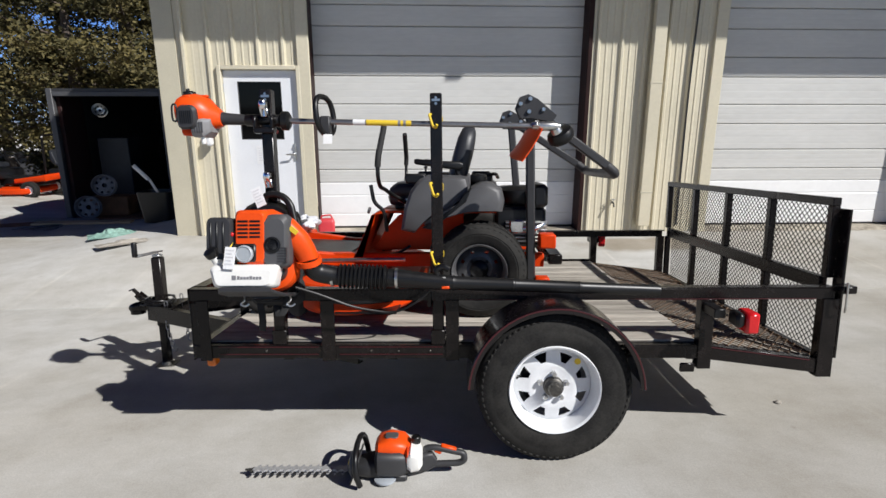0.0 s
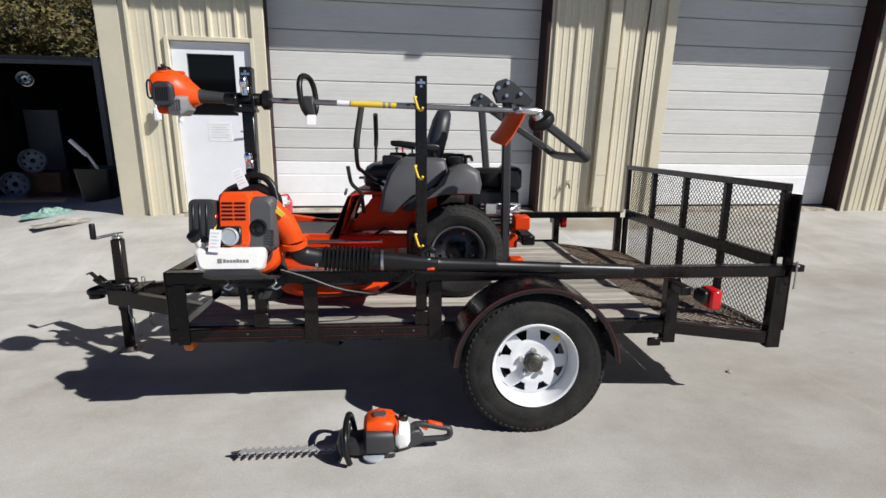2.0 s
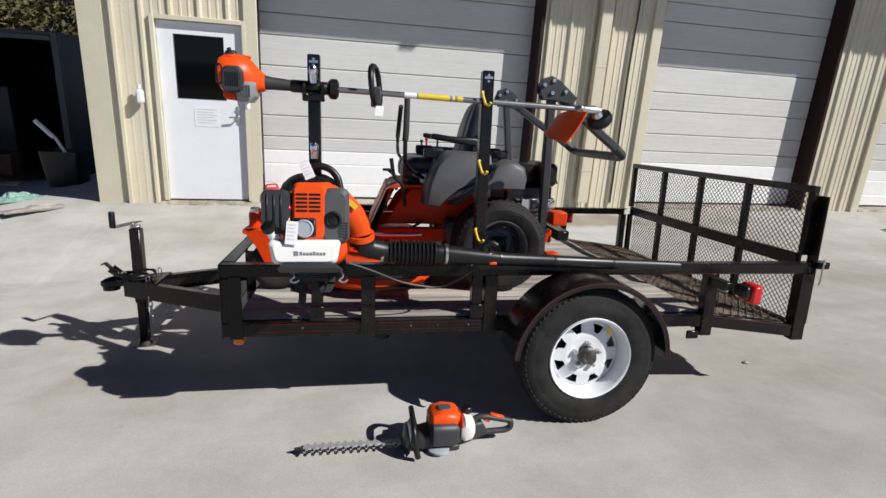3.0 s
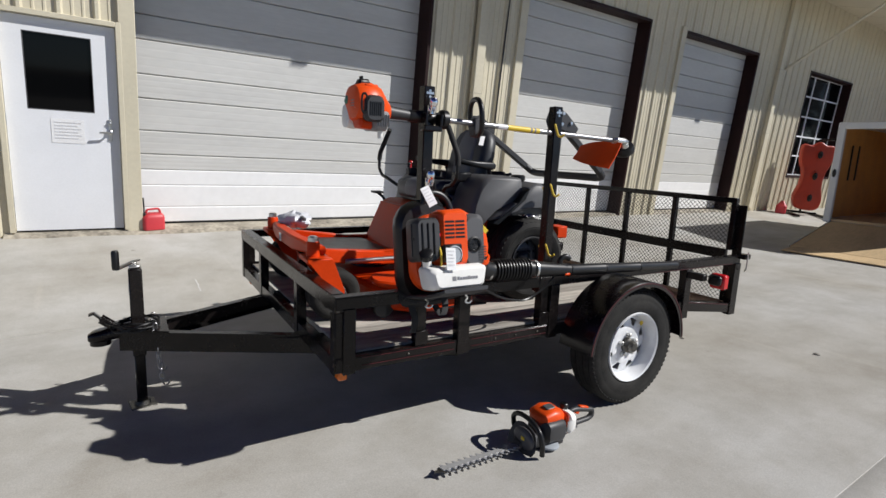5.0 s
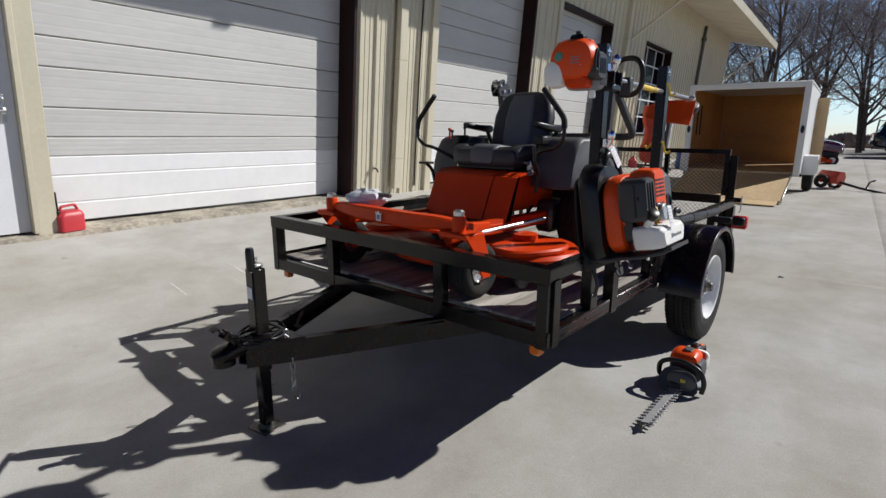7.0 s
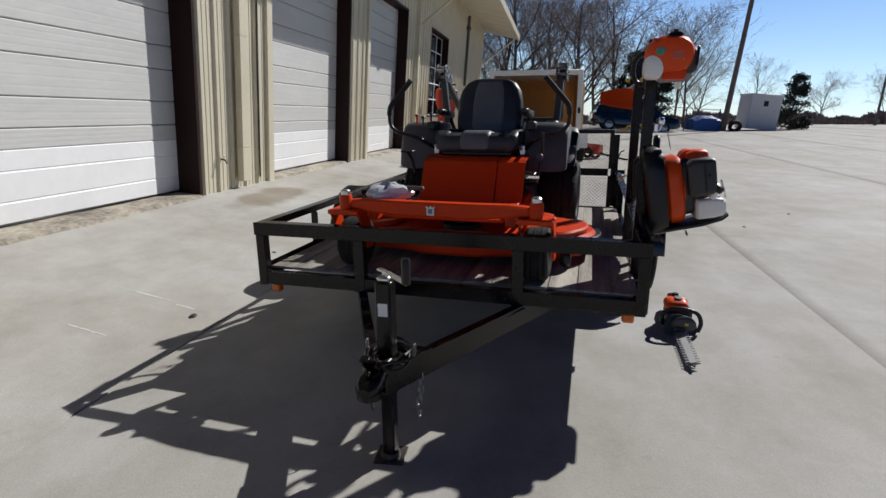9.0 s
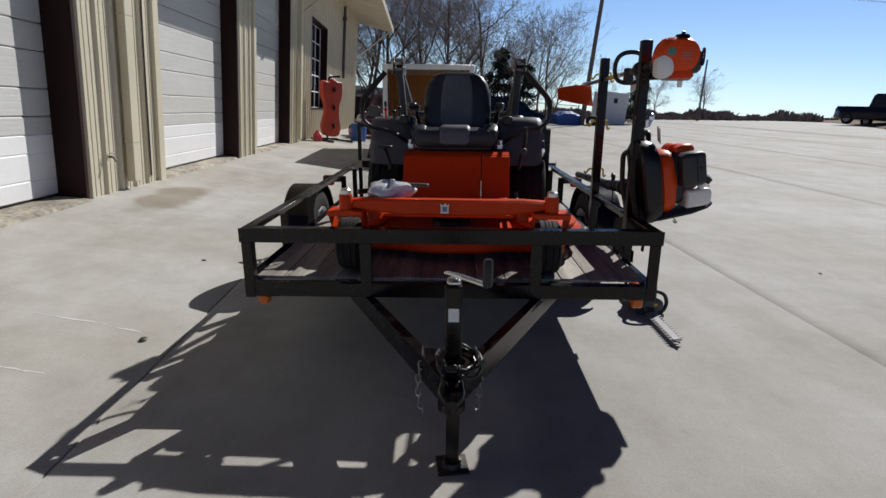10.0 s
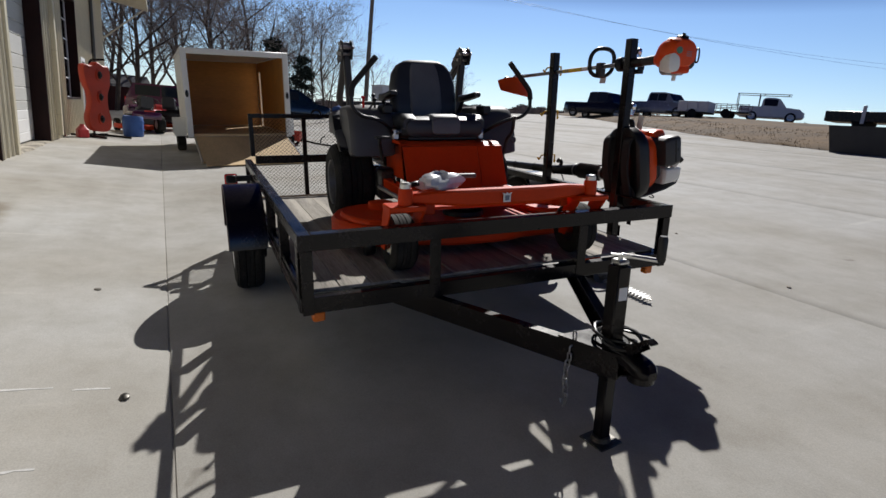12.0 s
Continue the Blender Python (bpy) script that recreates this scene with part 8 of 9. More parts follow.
def build_drag_implement():
    """A small tow-behind implement lying beside the enclosed trailer."""
    t = thing("tow_behind_implement", pose(12.0, 2.85, gz(12.0, 2.85), -4.2, 0, -118) @ Matrix.Scale(0.85, 4), "red and black tow-behind implement with its drawbar on the concrete", "implement")
    g = G()
    g.loft([[(x, y * k, z) for y, z in ((-0.22, 0.14), (-0.24, 0.34), (-0.12, 0.46), (0.12, 0.46), (0.24, 0.34), (0.22, 0.14))] for x, k in ((-0.24, 0.8), (-0.16, 1.0), (0.16, 1.0), (0.24, 0.75))])
    part("housing", g, M_DECKRED, t)
    for sgn in (-1, 1):
        g = G()
        ty = tyre_mesh(0.17, 0.09, 0.09, 24, False)
        g.add(ty.v, ty.f, facing((-0.05, sgn * 0.27, 0.17), (0, sgn, 0)))
        part("wheel", g, M_RUBBER, t)
    g = G()
    g.tube([(-0.05, -0.3, 0.17), (-0.05, 0.3, 0.17)], 0.015, 8)
    part("axle", g, M_BLACK, t)
    g = G()
    g.tube([(0.2, 0, 0.2), (0.7, 0.0, 0.12), (1.75, 0.03, 0.04)], [0.035, 0.03, 0.025], 8)
    part("drawbar", g, M_BLACK, t)
    g = G()
    g.tube(bend([(0.85, 0, 0.11), (0.88, 0.02, 0.30), (0.98, 0.06, 0.36)], 0.03), 0.02, 8)
    part("lever", g, M_BLACK, t)


build_drag_implement()


def build_clutter_right():
    g = G()
    x, y = 15.4, 6.7
    g.lathe([(0.24, 0), (0.26, 0.03), (0.27, 0.30), (0.26, 0.55), (0.24, 0.58), (0.22, 0.56)], 20)
    t = single("blue_barrel", g, M_TARP, "small blue plastic barrel by the wall", "barrel", m=pose(x, y, gz(x, y)))
    for k in (0.18, 0.42):
        g = G()
        g.ring([(0.262, k), (0.285, k), (0.285, k + 0.03), (0.262, k + 0.03)], 20)
        part("hoop", g, M_TARP, t)
    # long dark red shed far behind
    t = thing("far_shed", pose(44, 16, -0.5, 0, 0, 8), "long low dark red shed beyond the lot", "shed")
    g = G()
    g.box(-3, 3, -9, 9, 0, 2.4)
    part("shed_wall", g, mat("dark red boards", (0.07, 0.018, 0.016), 0.8, var=0.2, scale=0.6), t, smooth=False)
    g = G()
    g.loft([[(-3.4, y, 2.35), (0, y, 3.3), (3.4, y, 2.35), (0, y, 3.15)] for y in (-9.3, 9.3)])
    part("shed_roof", g, M_GREYM, t, smooth=False)


build_clutter_right()

# ---- container shed and clutter beside the building ----


def build_shed():
    xl, xr, y, z0, z1 = -7.43, -5.11, 13.0, -0.56, 2.24
    t = thing("storage_container", pose((xl + xr) / 2, y, z0), "dark open-fronted steel storage container", "container")
    w, h, d = (xr - xl) / 2, z1 - z0, 4.5
    for s in (-1, 1):
        g = G()
        g.box(s * w - 0.03, s * w + 0.03, 0.08, d, 0, h)
        part("side_wall", g, M_GREY, t, smooth=False)
        g = G()
        g.box(s * w - 0.06, s * w + 0.06, -0.03, 0.078, 0, h, 0.01)
        part("front_post", g, M_GREYM, t)
    g = G()
    g.box(-w, w, 0, d, h - 0.06, h)
    part("container_roof", g, M_GREY, t, smooth=False)
    g = G()
    g.box(-w + 0.06, w - 0.06, -0.03, 0.05, h - 0.16, h - 0.062, 0.01)
    part("header", g, M_GREYM, t)
    # near-black back wall and lining carry the inside's shade in their colour
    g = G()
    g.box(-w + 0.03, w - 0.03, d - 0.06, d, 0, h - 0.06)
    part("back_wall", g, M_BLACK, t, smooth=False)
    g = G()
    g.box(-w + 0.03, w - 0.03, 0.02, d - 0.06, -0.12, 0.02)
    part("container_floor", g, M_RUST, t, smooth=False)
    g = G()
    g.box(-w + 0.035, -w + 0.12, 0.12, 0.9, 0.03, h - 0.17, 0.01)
    part("inner_lining", g, mat("shade-darkened red oxide paint", (0.03, 0.008, 0.007), 0.7, var=0.3), t)
    # loose wheels inside
    for i, (px, py, pz, r, m_) in enumerate(((xl + 0.42, y + 0.05, z0 + 0.26, 0.25, M_OLDRIM), (xl + 0.72, y + 0.25, z0 + 0.72, 0.24, M_OLDRIM), (xl + 0.55, y + 0.8, z0 + 2.35, 0.14, M_STEEL))):
        m = facing((px, py, pz), (0.25, -1, 0.18))
        g = G()
        rs = rim_sheet(r, 0.16, 0.05)
        g.add(rs.v, rs.f, m)
        single("spare_wheel", g, m_, "dull grey steel wheel rim leaning in the container", "wheel rim", "loose rims")
    g = G()
    g.box(xl + 0.25, xl + 1.1, y + 0.35, y + 0.8, z0 + 0.025, z0 + 0.46, 0.02)
    single("crate", g, M_RUST, "dark wooden crate inside the container", "crate")
    g = G()
    g.box(xl + 0.3, xl + 1.0, y + 0.9, y + 1.5, z0 + 0.025, z0 + 1.75, 0.02)
    single("tool_cabinet", g, M_GREY, "tall grey tool cabinet in the dark container", "cabinet")


build_shed()


def build_shed_clutter():
    # planks
    for i, (x, y, yaw, ln, w, mt) in enumerate(((-7.55, 12.2, 22, 1.5, 0.30, M_RUST), (-6.6, 12.1, 4, 1.9, 0.22, M_PLYF), (-7.2, 12.5, -8, 1.3, 0.25, M_BOARD))):
        g = G()
        g.box(-ln / 2, ln / 2, -w / 2, w / 2, 0, 0.045, 0.006)
        single("loose_plank", g, mt, "weathered loose plank lying on the concrete", "plank", "loose planks", m=pose(x, y, gz(x, y) + 0.02 * (i + 0.2), 2, 0, yaw))
    # black bin with a pale handle in it
    x, y = -3.85, 9.75
    t = thing("black_bin", pose(x, y, gz(x, y) - 0.005), "black plastic bin at the corner of the building", "bin")
    g = G()
    ex, ey = Vector((1, 0, 0)), Vector((0, 1, 0))
    g.loft([[Vector((a, b, z)) for a, b in rrect(w, w * 0.9, 0.06, 3)] for z, w in ((0, 0.42), (0.50, 0.52), (0.50, 0.48), (0.04, 0.39))])
    part("bin_body", g, M_BLKPL, t)
    g = G()
    g.tube([(0.05, -0.05, 0.1), (-0.16, -0.22, 0.70)], 0.02, 8)
    g.tube([(-0.17, -0.23, 0.70), (-0.36, -0.25, 0.92)], 0.03, 8)
    single("pale_handle", g, M_LABEL, "pale tool handle sticking out of the bin", "handle", m=pose(x + 0.15, y, gz(x, y)))
    # crumpled green netting
    rnd = random.Random(3)
    g = G()
    n = 16
    vs, fs = [], []
    for j in range(n):
        for i in range(n):
            u, v = i / (n - 1) - 0.5, j / (n - 1) - 0.5
            r = max(0, 1 - 2.0 * math.hypot(u, v))
            vs.append((u * 1.3 + rnd.uniform(-0.03, 0.03), v * 0.7 + rnd.uniform(-0.03, 0.03), 0.02 + 0.12 * r * (0.4 + rnd.random())))
    fs = [(j * n + i, j * n + i + 1, (j + 1) * n + i + 1, (j + 1) * n + i) for j in range(n - 1) for i in range(n - 1)]
    g.add(vs, fs)
    single("green_netting", g, M_NETTING, "heap of crumpled green netting on the ground", "netting", m=pose(-3.95, 8.55, gz(-3.95, 8.55), 0, 0, 30) @ Matrix.Diagonal((0.5, 0.55, 0.8, 1)))
    g = G()
    g.add([(p[0] * 0.9, p[1] * 0.8, p[2] * 0.5) for p in vs], fs)
    single("dirty_tarp", g, M_BOARD, "flat dirty brown tarp by the netting", "tarp", m=pose(-3.4, 7.85, gz(-3.4, 7.85), 0, 0, 40) @ Matrix.Diagonal((0.6, 0.45, 0.8, 1)))
    # coil of wire
    g = G()
    for k in range(4):
        c = (rnd.uniform(-0.15, 0.15), rnd.uniform(-0.1, 0.1), 0.02 + 0.015 * k)
        g.tube(ring_path(c, (1, 0.1 * k, 0.05), (0, 1, 0.08 - 0.05 * k), 0.22 + 0.05 * k, 0.16 + 0.03 * k, 24), 0.006, 5, close=True)
    single("wire_coil", g, M_GREASE, "loose rusty wire coil on the concrete", "wire", m=pose(-6.9, 11.2, gz(-6.9, 11.2)))
    # small stones on the lot
    for i, (x, y) in enumerate(((-0.264, 6.18), (2.32, 3.62), (1.2, 6.4), (-0.6, 1.9), (0.9, 1.3), (3.4, 1.7), (4.3, 0.9), (2.9, 2.9))):
        g = G()
        r = 0.022 if i == 0 else 0.011 + 0.006 * rnd.random()
        g.ball((0, 0, r * 0.3), (r * 1.4, r, r * 0.5), 7, 5)
        single("pebble", g, M_GREASE if i == 0 else M_BOARD, "small dark pebble on the concrete", "pebble", "pebbles", m=pose(x, y, gz(x, y), 0, 0, 40 * i))


build_shed_clutter()

# ---- vehicles ----


def vehicle(kind, m, paint, label, length=4.8, width=1.85, height=1.65):
    t = thing(kind, m, label, "car" if kind != "pickup_truck" else "truck", "parked vehicles")
    hl, hw = length / 2, width / 2

    def body_at(x, zb, zt, k=1.0):
        return [(x, y, z) for y, z in ((-hw * k, zb + 0.08), (-hw * k, zt - 0.10), (-hw * k * 0.93, zt), (hw * k * 0.93, zt), (hw * k, zt - 0.10), (hw * k, zb + 0.08), (hw * k * 0.9, zb), (-hw * k * 0.9, zb))]
    g = G()
    deck = 0.98 if kind != "pickup_truck" else 1.12
    hood = deck - 0.02
    prof = [(-hl, 0.42, 0.72, 0.86), (-hl + 0.08, 0.34, 0.80, 0.95), (-hl + 0.35, 0.30, hood - 0.08, 1.0), (-hl + 1.15, 0.30, hood, 1.0), (0.0, 0.30, deck, 1.0), (hl - 0.5, 0.30, deck, 1.0), (hl - 0.08, 0.34, deck - 0.03, 0.98), (hl, 0.42, deck - 0.12, 0.92)]
    g.loft([body_at(*p) for p in prof])
    b = part("body", g, paint, t)
    g = G()
    if kind == "pickup_truck":
        cab = [(-hl + 1.25, deck, deck + 0.02, 0.9), (-hl + 1.75, deck, height - 0.06, 0.84), (-hl + 2.1, deck, height, 0.84), (0.45, deck, height, 0.84), (0.62, deck, height - 0.1, 0.84), (0.70, deck, deck + 0.02, 0.9)]
    elif kind == "minivan":
        cab = [(-hl + 0.85, deck, deck + 0.02, 0.9), (-hl + 1.75, deck, height - 0.06, 0.82), (-hl + 2.2, deck, height, 0.82), (hl - 0.45, deck, height - 0.02, 0.82), (hl - 0.15, deck, deck + 0.02, 0.9)]
    else:
        cab = [(-hl + 1.25, deck, deck + 0.02, 0.9), (-hl + 1.85, deck, height - 0.06, 0.82), (-hl + 2.2, deck, height, 0.82), (hl - 0.35, deck, height - 0.02, 0.82), (hl - 0.08, deck, deck + 0.02, 0.9)]
    rings = []
    for x, zb, zt, k in cab:
        rings.append([(x, -hw * 0.96, zb - 0.03), (x, -hw * k, zt), (x, hw * k, zt), (x, hw * 0.96, zb - 0.03)])
    g.loft(rings)
    cb = part("cabin", g, paint, t)
    # glass strips set slightly proud
    x0, x1 = cab[1][0] + 0.05, cab[-2][0] - 0.05
    for s in (-1, 1):
        cuts = [x0, (x0 + x1) / 2, x1] if x1 - x0 > 1.2 else [x0, x1]
        for a, c in zip(cuts, cuts[1:]):
            g = G()
            pts = []
            for x, f in ((a + 0.03, 0.10), (c - 0.03, 0.10), (c - 0.03, 0.84), (a + 0.03, 0.84)):
                y0, y1 = hw * 0.96, hw * cab[2][3]
                pts.append((x, s * (y0 + (y1 - y0) * f + 0.006), deck + (height - deck) * f))
            g.add(pts + [(p[0], p[1] - s * 0.01, p[2]) for p in pts], [(0, 1, 2, 3), (4, 7, 6, 5), (0, 4, 5, 1), (1, 5, 6, 2), (2, 6, 7, 3), (3, 7, 4, 0)])
            part("side_window", g, M_CARGLASS, t, smooth=False)
    for i0, i1, o in ((0, 1, -0.01), (-1, -2, 0.01)):
        p, q = cab[i0], cab[i1]
        g = G()
        pts = []
        for f, k in ((0.12, -1), (0.12, 1), (0.92, 1), (0.92, -1)):
            x = p[0] + (q[0] - p[0]) * f + o
            zz = p[2] + (q[2] - p[2]) * f + 0.006
            pts.append((x, k * hw * 0.80 * (1 - 0.06 * f), zz))
        g.add(pts + [(a, bb, c - 0.012) for a, bb, c in pts], [(0, 1, 2, 3), (4, 7, 6, 5), (0, 4, 5, 1), (1, 5, 6, 2), (2, 6, 7, 3), (3, 7, 4, 0)])
        part("windscreen" if i0 == 0 else "rear_window", g, M_CARGLASS, t, smooth=False)
    if kind == "pickup_truck":
        g = G()
        g.box(0.78, hl - 0.06, -hw + 0.12, hw - 0.12, deck - 0.30, deck + 0.012, 0.01)
        part("cargo_bed", g, M_BLKPL, t)
    for s in (-1, 1):
        g = G()
        g.box(-hl - 0.012, -hl + 0.16, s * hw * 0.62 - 0.16, s * hw * 0.62 + 0.16, 0.64, 0.78, 0.03)
        part("headlight", g, M_CHROME, t)
        g = G()
        g.box(hl - 0.12, hl + 0.012, s * hw * 0.8 - 0.1, s * hw * 0.8 + 0.1, 0.66, 0.92, 0.02)
        part("taillight", g, M_REDLENS, t)
        for x in (-hl + 0.85, hl - 0.95):
            r = 0.34 if kind != "pickup_truck" else 0.38
            g = G()
            ty = tyre_mesh(r, r * 0.62, 0.22, 28, False)
            mm = facing((x, s * (hw - 0.20), r), (0, s, 0))
            g.add(ty.v, ty.f, mm)
            w = part("wheel", g, M_RUBBER, t)
            g = G()
            g.lathe([(r * 0.62, 0.04), (r * 0.62, 0.19), (r * 0.3, 0.17), (0.03, 0.19)], 18, mm)
            part("rim", g, M_CARSIL, w)
    for x, z in ((-hl - 0.03, 0.5), (hl - 0.03, 0.5)):
        g = G()
        g.box(x, x + 0.1, -hw * 0.9, hw * 0.9, z - 0.1, z + 0.08, 0.03)
        part("bumper", g, M_CHROME if kind == "pickup_truck" else paint, t)
    g = G()
    g.box(-hl - 0.006, -hl + 0.05, -hw * 0.42, hw * 0.42, 0.58, 0.76, 0.02)
    part("grille", g, M_BLKPL, t)
    return t


def on_lot(x, y, yaw, up=0.0):
    return pose(x, y, gz(x, y) + up, 0, 0, yaw)


vehicle("minivan", on_lot(29.2, -0.4, 92), M_CARBLU, "dark teal minivan parked beyond the lot", 4.7, 1.8, 1.62)
vehicle("suv", on_lot(27.5, 5.15, 88), M_CARPUR, "dark maroon car parked beyond the trailer", 4.5, 1.8, 1.6)
vehicle("pickup_truck", on_lot(29.6, -24.6, 14), M_CARBLK, "black crew-cab pickup truck at the lot edge", 5.7, 1.95, 1.92)
vehicle("pickup_truck", on_lot(26.4, -27.6, 8, 0.15), M_CARSIL, "silver pickup truck facing the lot", 5.4, 1.95, 1.80)
WORK = on_lot(23.3, -36.2, 31, 0.25)
vehicle("pickup_truck", WORK, M_WHITEP, "white work truck with a pipe rack", 4.4, 1.8, 1.80)


def build_lot_extras():
    # ladder rack on the work truck
    g = G()
    base = WORK
    for y in (-0.8, 0.8):
        g.tube(bend([(2.4, y, 1.1), (2.4, y, 2.05), (-1.2, y, 2.05)], 0.08), 0.03, 6)
    for x in (2.4, 0.6, -1.0):
        g.tube([(x, -0.8, 2.05), (x, 0.8, 2.05)], 0.03, 6)
    g.tube([(0.9, -0.8, 1.1), (0.9, -0.8, 2.05)], 0.03, 6)
    g.tube([(0.9, 0.8, 1.1), (0.9, 0.8, 2.05)], 0.03, 6)
    single("ladder_rack", g, M_GREYM, "grey pipe ladder rack on the work truck", "rack", m=base)
    # low white utility box trailer behind the silver truck
    t = thing("utility_box_trailer", on_lot(23.2, -27.4, 20, 0.25), "low white service box on a small trailer", "trailer")
    for a, c in ((-1.0, -0.34), (-0.32, 0.34), (0.36, 1.0)):
        g = G()
        g.box(a, c, -0.8, 0.8, 0.42, 1.12, 0.02)
        part("box_bay", g, M_WHITEP, t)
    g = G()
    g.box(-1.1, 1.9, -0.5, 0.5, 0.30, 0.41, 0.01)
    part("chassis", g, M_BLACK, t)
    for sgn in (-1, 1):
        g = G()
        g.tube([(0, sgn * 0.62, 0.3), (0, sgn * 0.82, 0.3)], 0.3, 18)
        part("wheel", g, M_RUBBER, t)
    t = thing("rail_trailer", on_lot(22.4, -29.8, 25, 0.25), "low dark trailer with open pipe rails", "trailer")
    g = G()
    g.box(-1.4, 1.4, -0.8, 0.8, 0.35, 0.47, 0.01)
    part("bed", g, M_BLACK, t)
    for y in (-0.78, 0.78):
        for z in (0.72, 0.95):
            g = G()
            g.tube([(-1.35, y, z), (1.35, y, z)], 0.025, 6)
            part("rail", g, M_CARPUR, t)
        for k in range(5):
            g = G()
            g.tube([(-1.35 + 0.675 * k, y, 0.472), (-1.35 + 0.675 * k, y, 1.0)], 0.025, 6)
            part("rail_post", g, M_CARPUR, t)
        g = G()
        g.tube([(0, y * 1.05, 0.3), (0, y * 1.32, 0.3)], 0.3, 18)
        part("wheel", g, M_RUBBER, t)
    t = thing("flatbed_trailer", on_lot(13.0, -34.0, 8, 0.0), "long dark flatbed trailer with a white post", "trailer")
    g = G()
    g.box(-4.5, 4.5, -1.1, 1.1, 0.40, 1.05, 0.03)
    part("bed", g, M_BLACK, t)
    for x in (-2.0, -1.0, 2.6):
        g = G()
        g.tube([(x, -1.0, 0.4), (x, 1.0, 0.4)], 0.4, 18)
        part("wheel_pair", g, M_RUBBER, t)
    g = G()
    g.box(2.3, 2.5, 1.1, 1.16, 0.3, 1.4, 0.01)
    part("white_post", g, M_WHITEP, t)
    # black barrier along the verge
    g = G()
    z = gz(2, -11.3)
    g.loft([[(x, -11.15, z), (x + k, -11.22, z + 0.80), (x + k, -11.5, z + 0.80), (x, -11.6, z)] for x, k in ((-9.0, 0), (5.9, 0.22))])
    single("verge_barrier", g, M_GREY, "long low black barrier beside the verge", "barrier", smooth=False)
    # white job-site box
    t = thing("white_shed", on_lot(32.2, -7.75, 8), "small white portable shed beyond the lot", "portable shed")
    g = G()
    g.box(-0.75, 0.75, -0.85, 0.85, 0.05, 1.95, 0.02)
    part("shed_wall", g, M_WHITEP, t)
    g = G()
    g.box(-0.79, 0.79, -0.89, 0.89, 1.952, 2.03, 0.02)
    part("shed_roof", g, M_WHITEP, t)
    g = G()
    g.box(-0.765, -0.752, -0.12, 0.14, 1.35, 1.65)
    part("vent", g, M_BLKPL, t, smooth=False)
    # blue sheeted pile
    g = G()
    rnd = random.Random(8)
    rings = []
    for i in range(9):
        f = i / 8
        h = 0.55 + 0.25 * math.sin(f * 3.1) + rnd.uniform(-0.04, 0.04)
        rings.append([(-0.8, -1.2 + 2.4 * f, 0), (-0.72, -1.2 + 2.4 * f, h * 0.9), (-0.3, -1.2 + 2.4 * f, h * 1.1), (0.35, -1.2 + 2.4 * f, h * 1.05), (0.75, -1.2 + 2.4 * f, h * 0.85), (0.8, -1.2 + 2.4 * f, 0)])
    g.loft(rings)
    single("blue_tarpaulin", g, M_TARP, "pile covered with a blue sheet", "tarp", m=on_lot(30.5, -4.5, 12) @ Matrix.Diagonal((0.8, 0.72, 1, 1)))
    # utility pole and wires
    x, y = 30.0, -5.4
    t = thing("utility_pole", on_lot(x, y, 0), "tall weathered wooden utility pole leaning slightly", "utility pole")
    g = G()
    g.tube([(0, 0, -0.1), (0.0, -0.22, 9.6)], [0.15, 0.10], 12)
    part("pole", g, M_POLEW, t)
    for z in (7.9, 8.9):
        g = G()
        o = Vector((0.0, -0.22, 9.6)) * (z / 9.6)
        g.lathe([(0.03, 0), (0.05, 0.03), (0.05, 0.07), (0.03, 0.1)], 10, facing(o + Vector((0, -0.12, 0)), (0, -1, 0.2)))
        part("insulator", g, M_GREYM, t)
    g = G()
    g.ring([(0.17, 0), (0.35, 0), (0.35, 0.16), (0.17, 0.16)], 20, Matrix.Translation((-0.2, -0.5, 0.27)) @ Matrix.Rotation(radians(70), 4, "Y"))
    single("old_tyre", g, M_RUBBER, "old tyre leaning at the foot of the pole", "tyre", m=on_lot(x - 0.2, y, 0))
    top = Vector((x, y - 0.20, gz(x, y) + 8.6))
    for k, end in enumerate((Vector((18, -60, 9.5)), Vector((16, -60, 8.6)), Vector((40, 40, 9.5)), Vector((14, 34, 11.0)))):
        g = G()
        a = top + Vector((0, 0, 0.2 * k))
        pts = [a.lerp(end, i / 14) - Vector((0, 0, 2.0 * (i / 14) * (1 - i / 14) * 2)) for i in range(15)]
        g.tube(pts, 0.007, 5)
        single("power_line", g, M_BLKPL, "thin sagging overhead power line", "cable", "power lines")
    g = G()
    g.tube([(0, 0, 0), (0.5, -0.1, 5.2)], [0.10, 0.07], 8)
    single("leaning_post", g, M_POLEW, "thin leaning post at the far edge", "post", m=on_lot(44, -20, 0))


build_lot_extras()


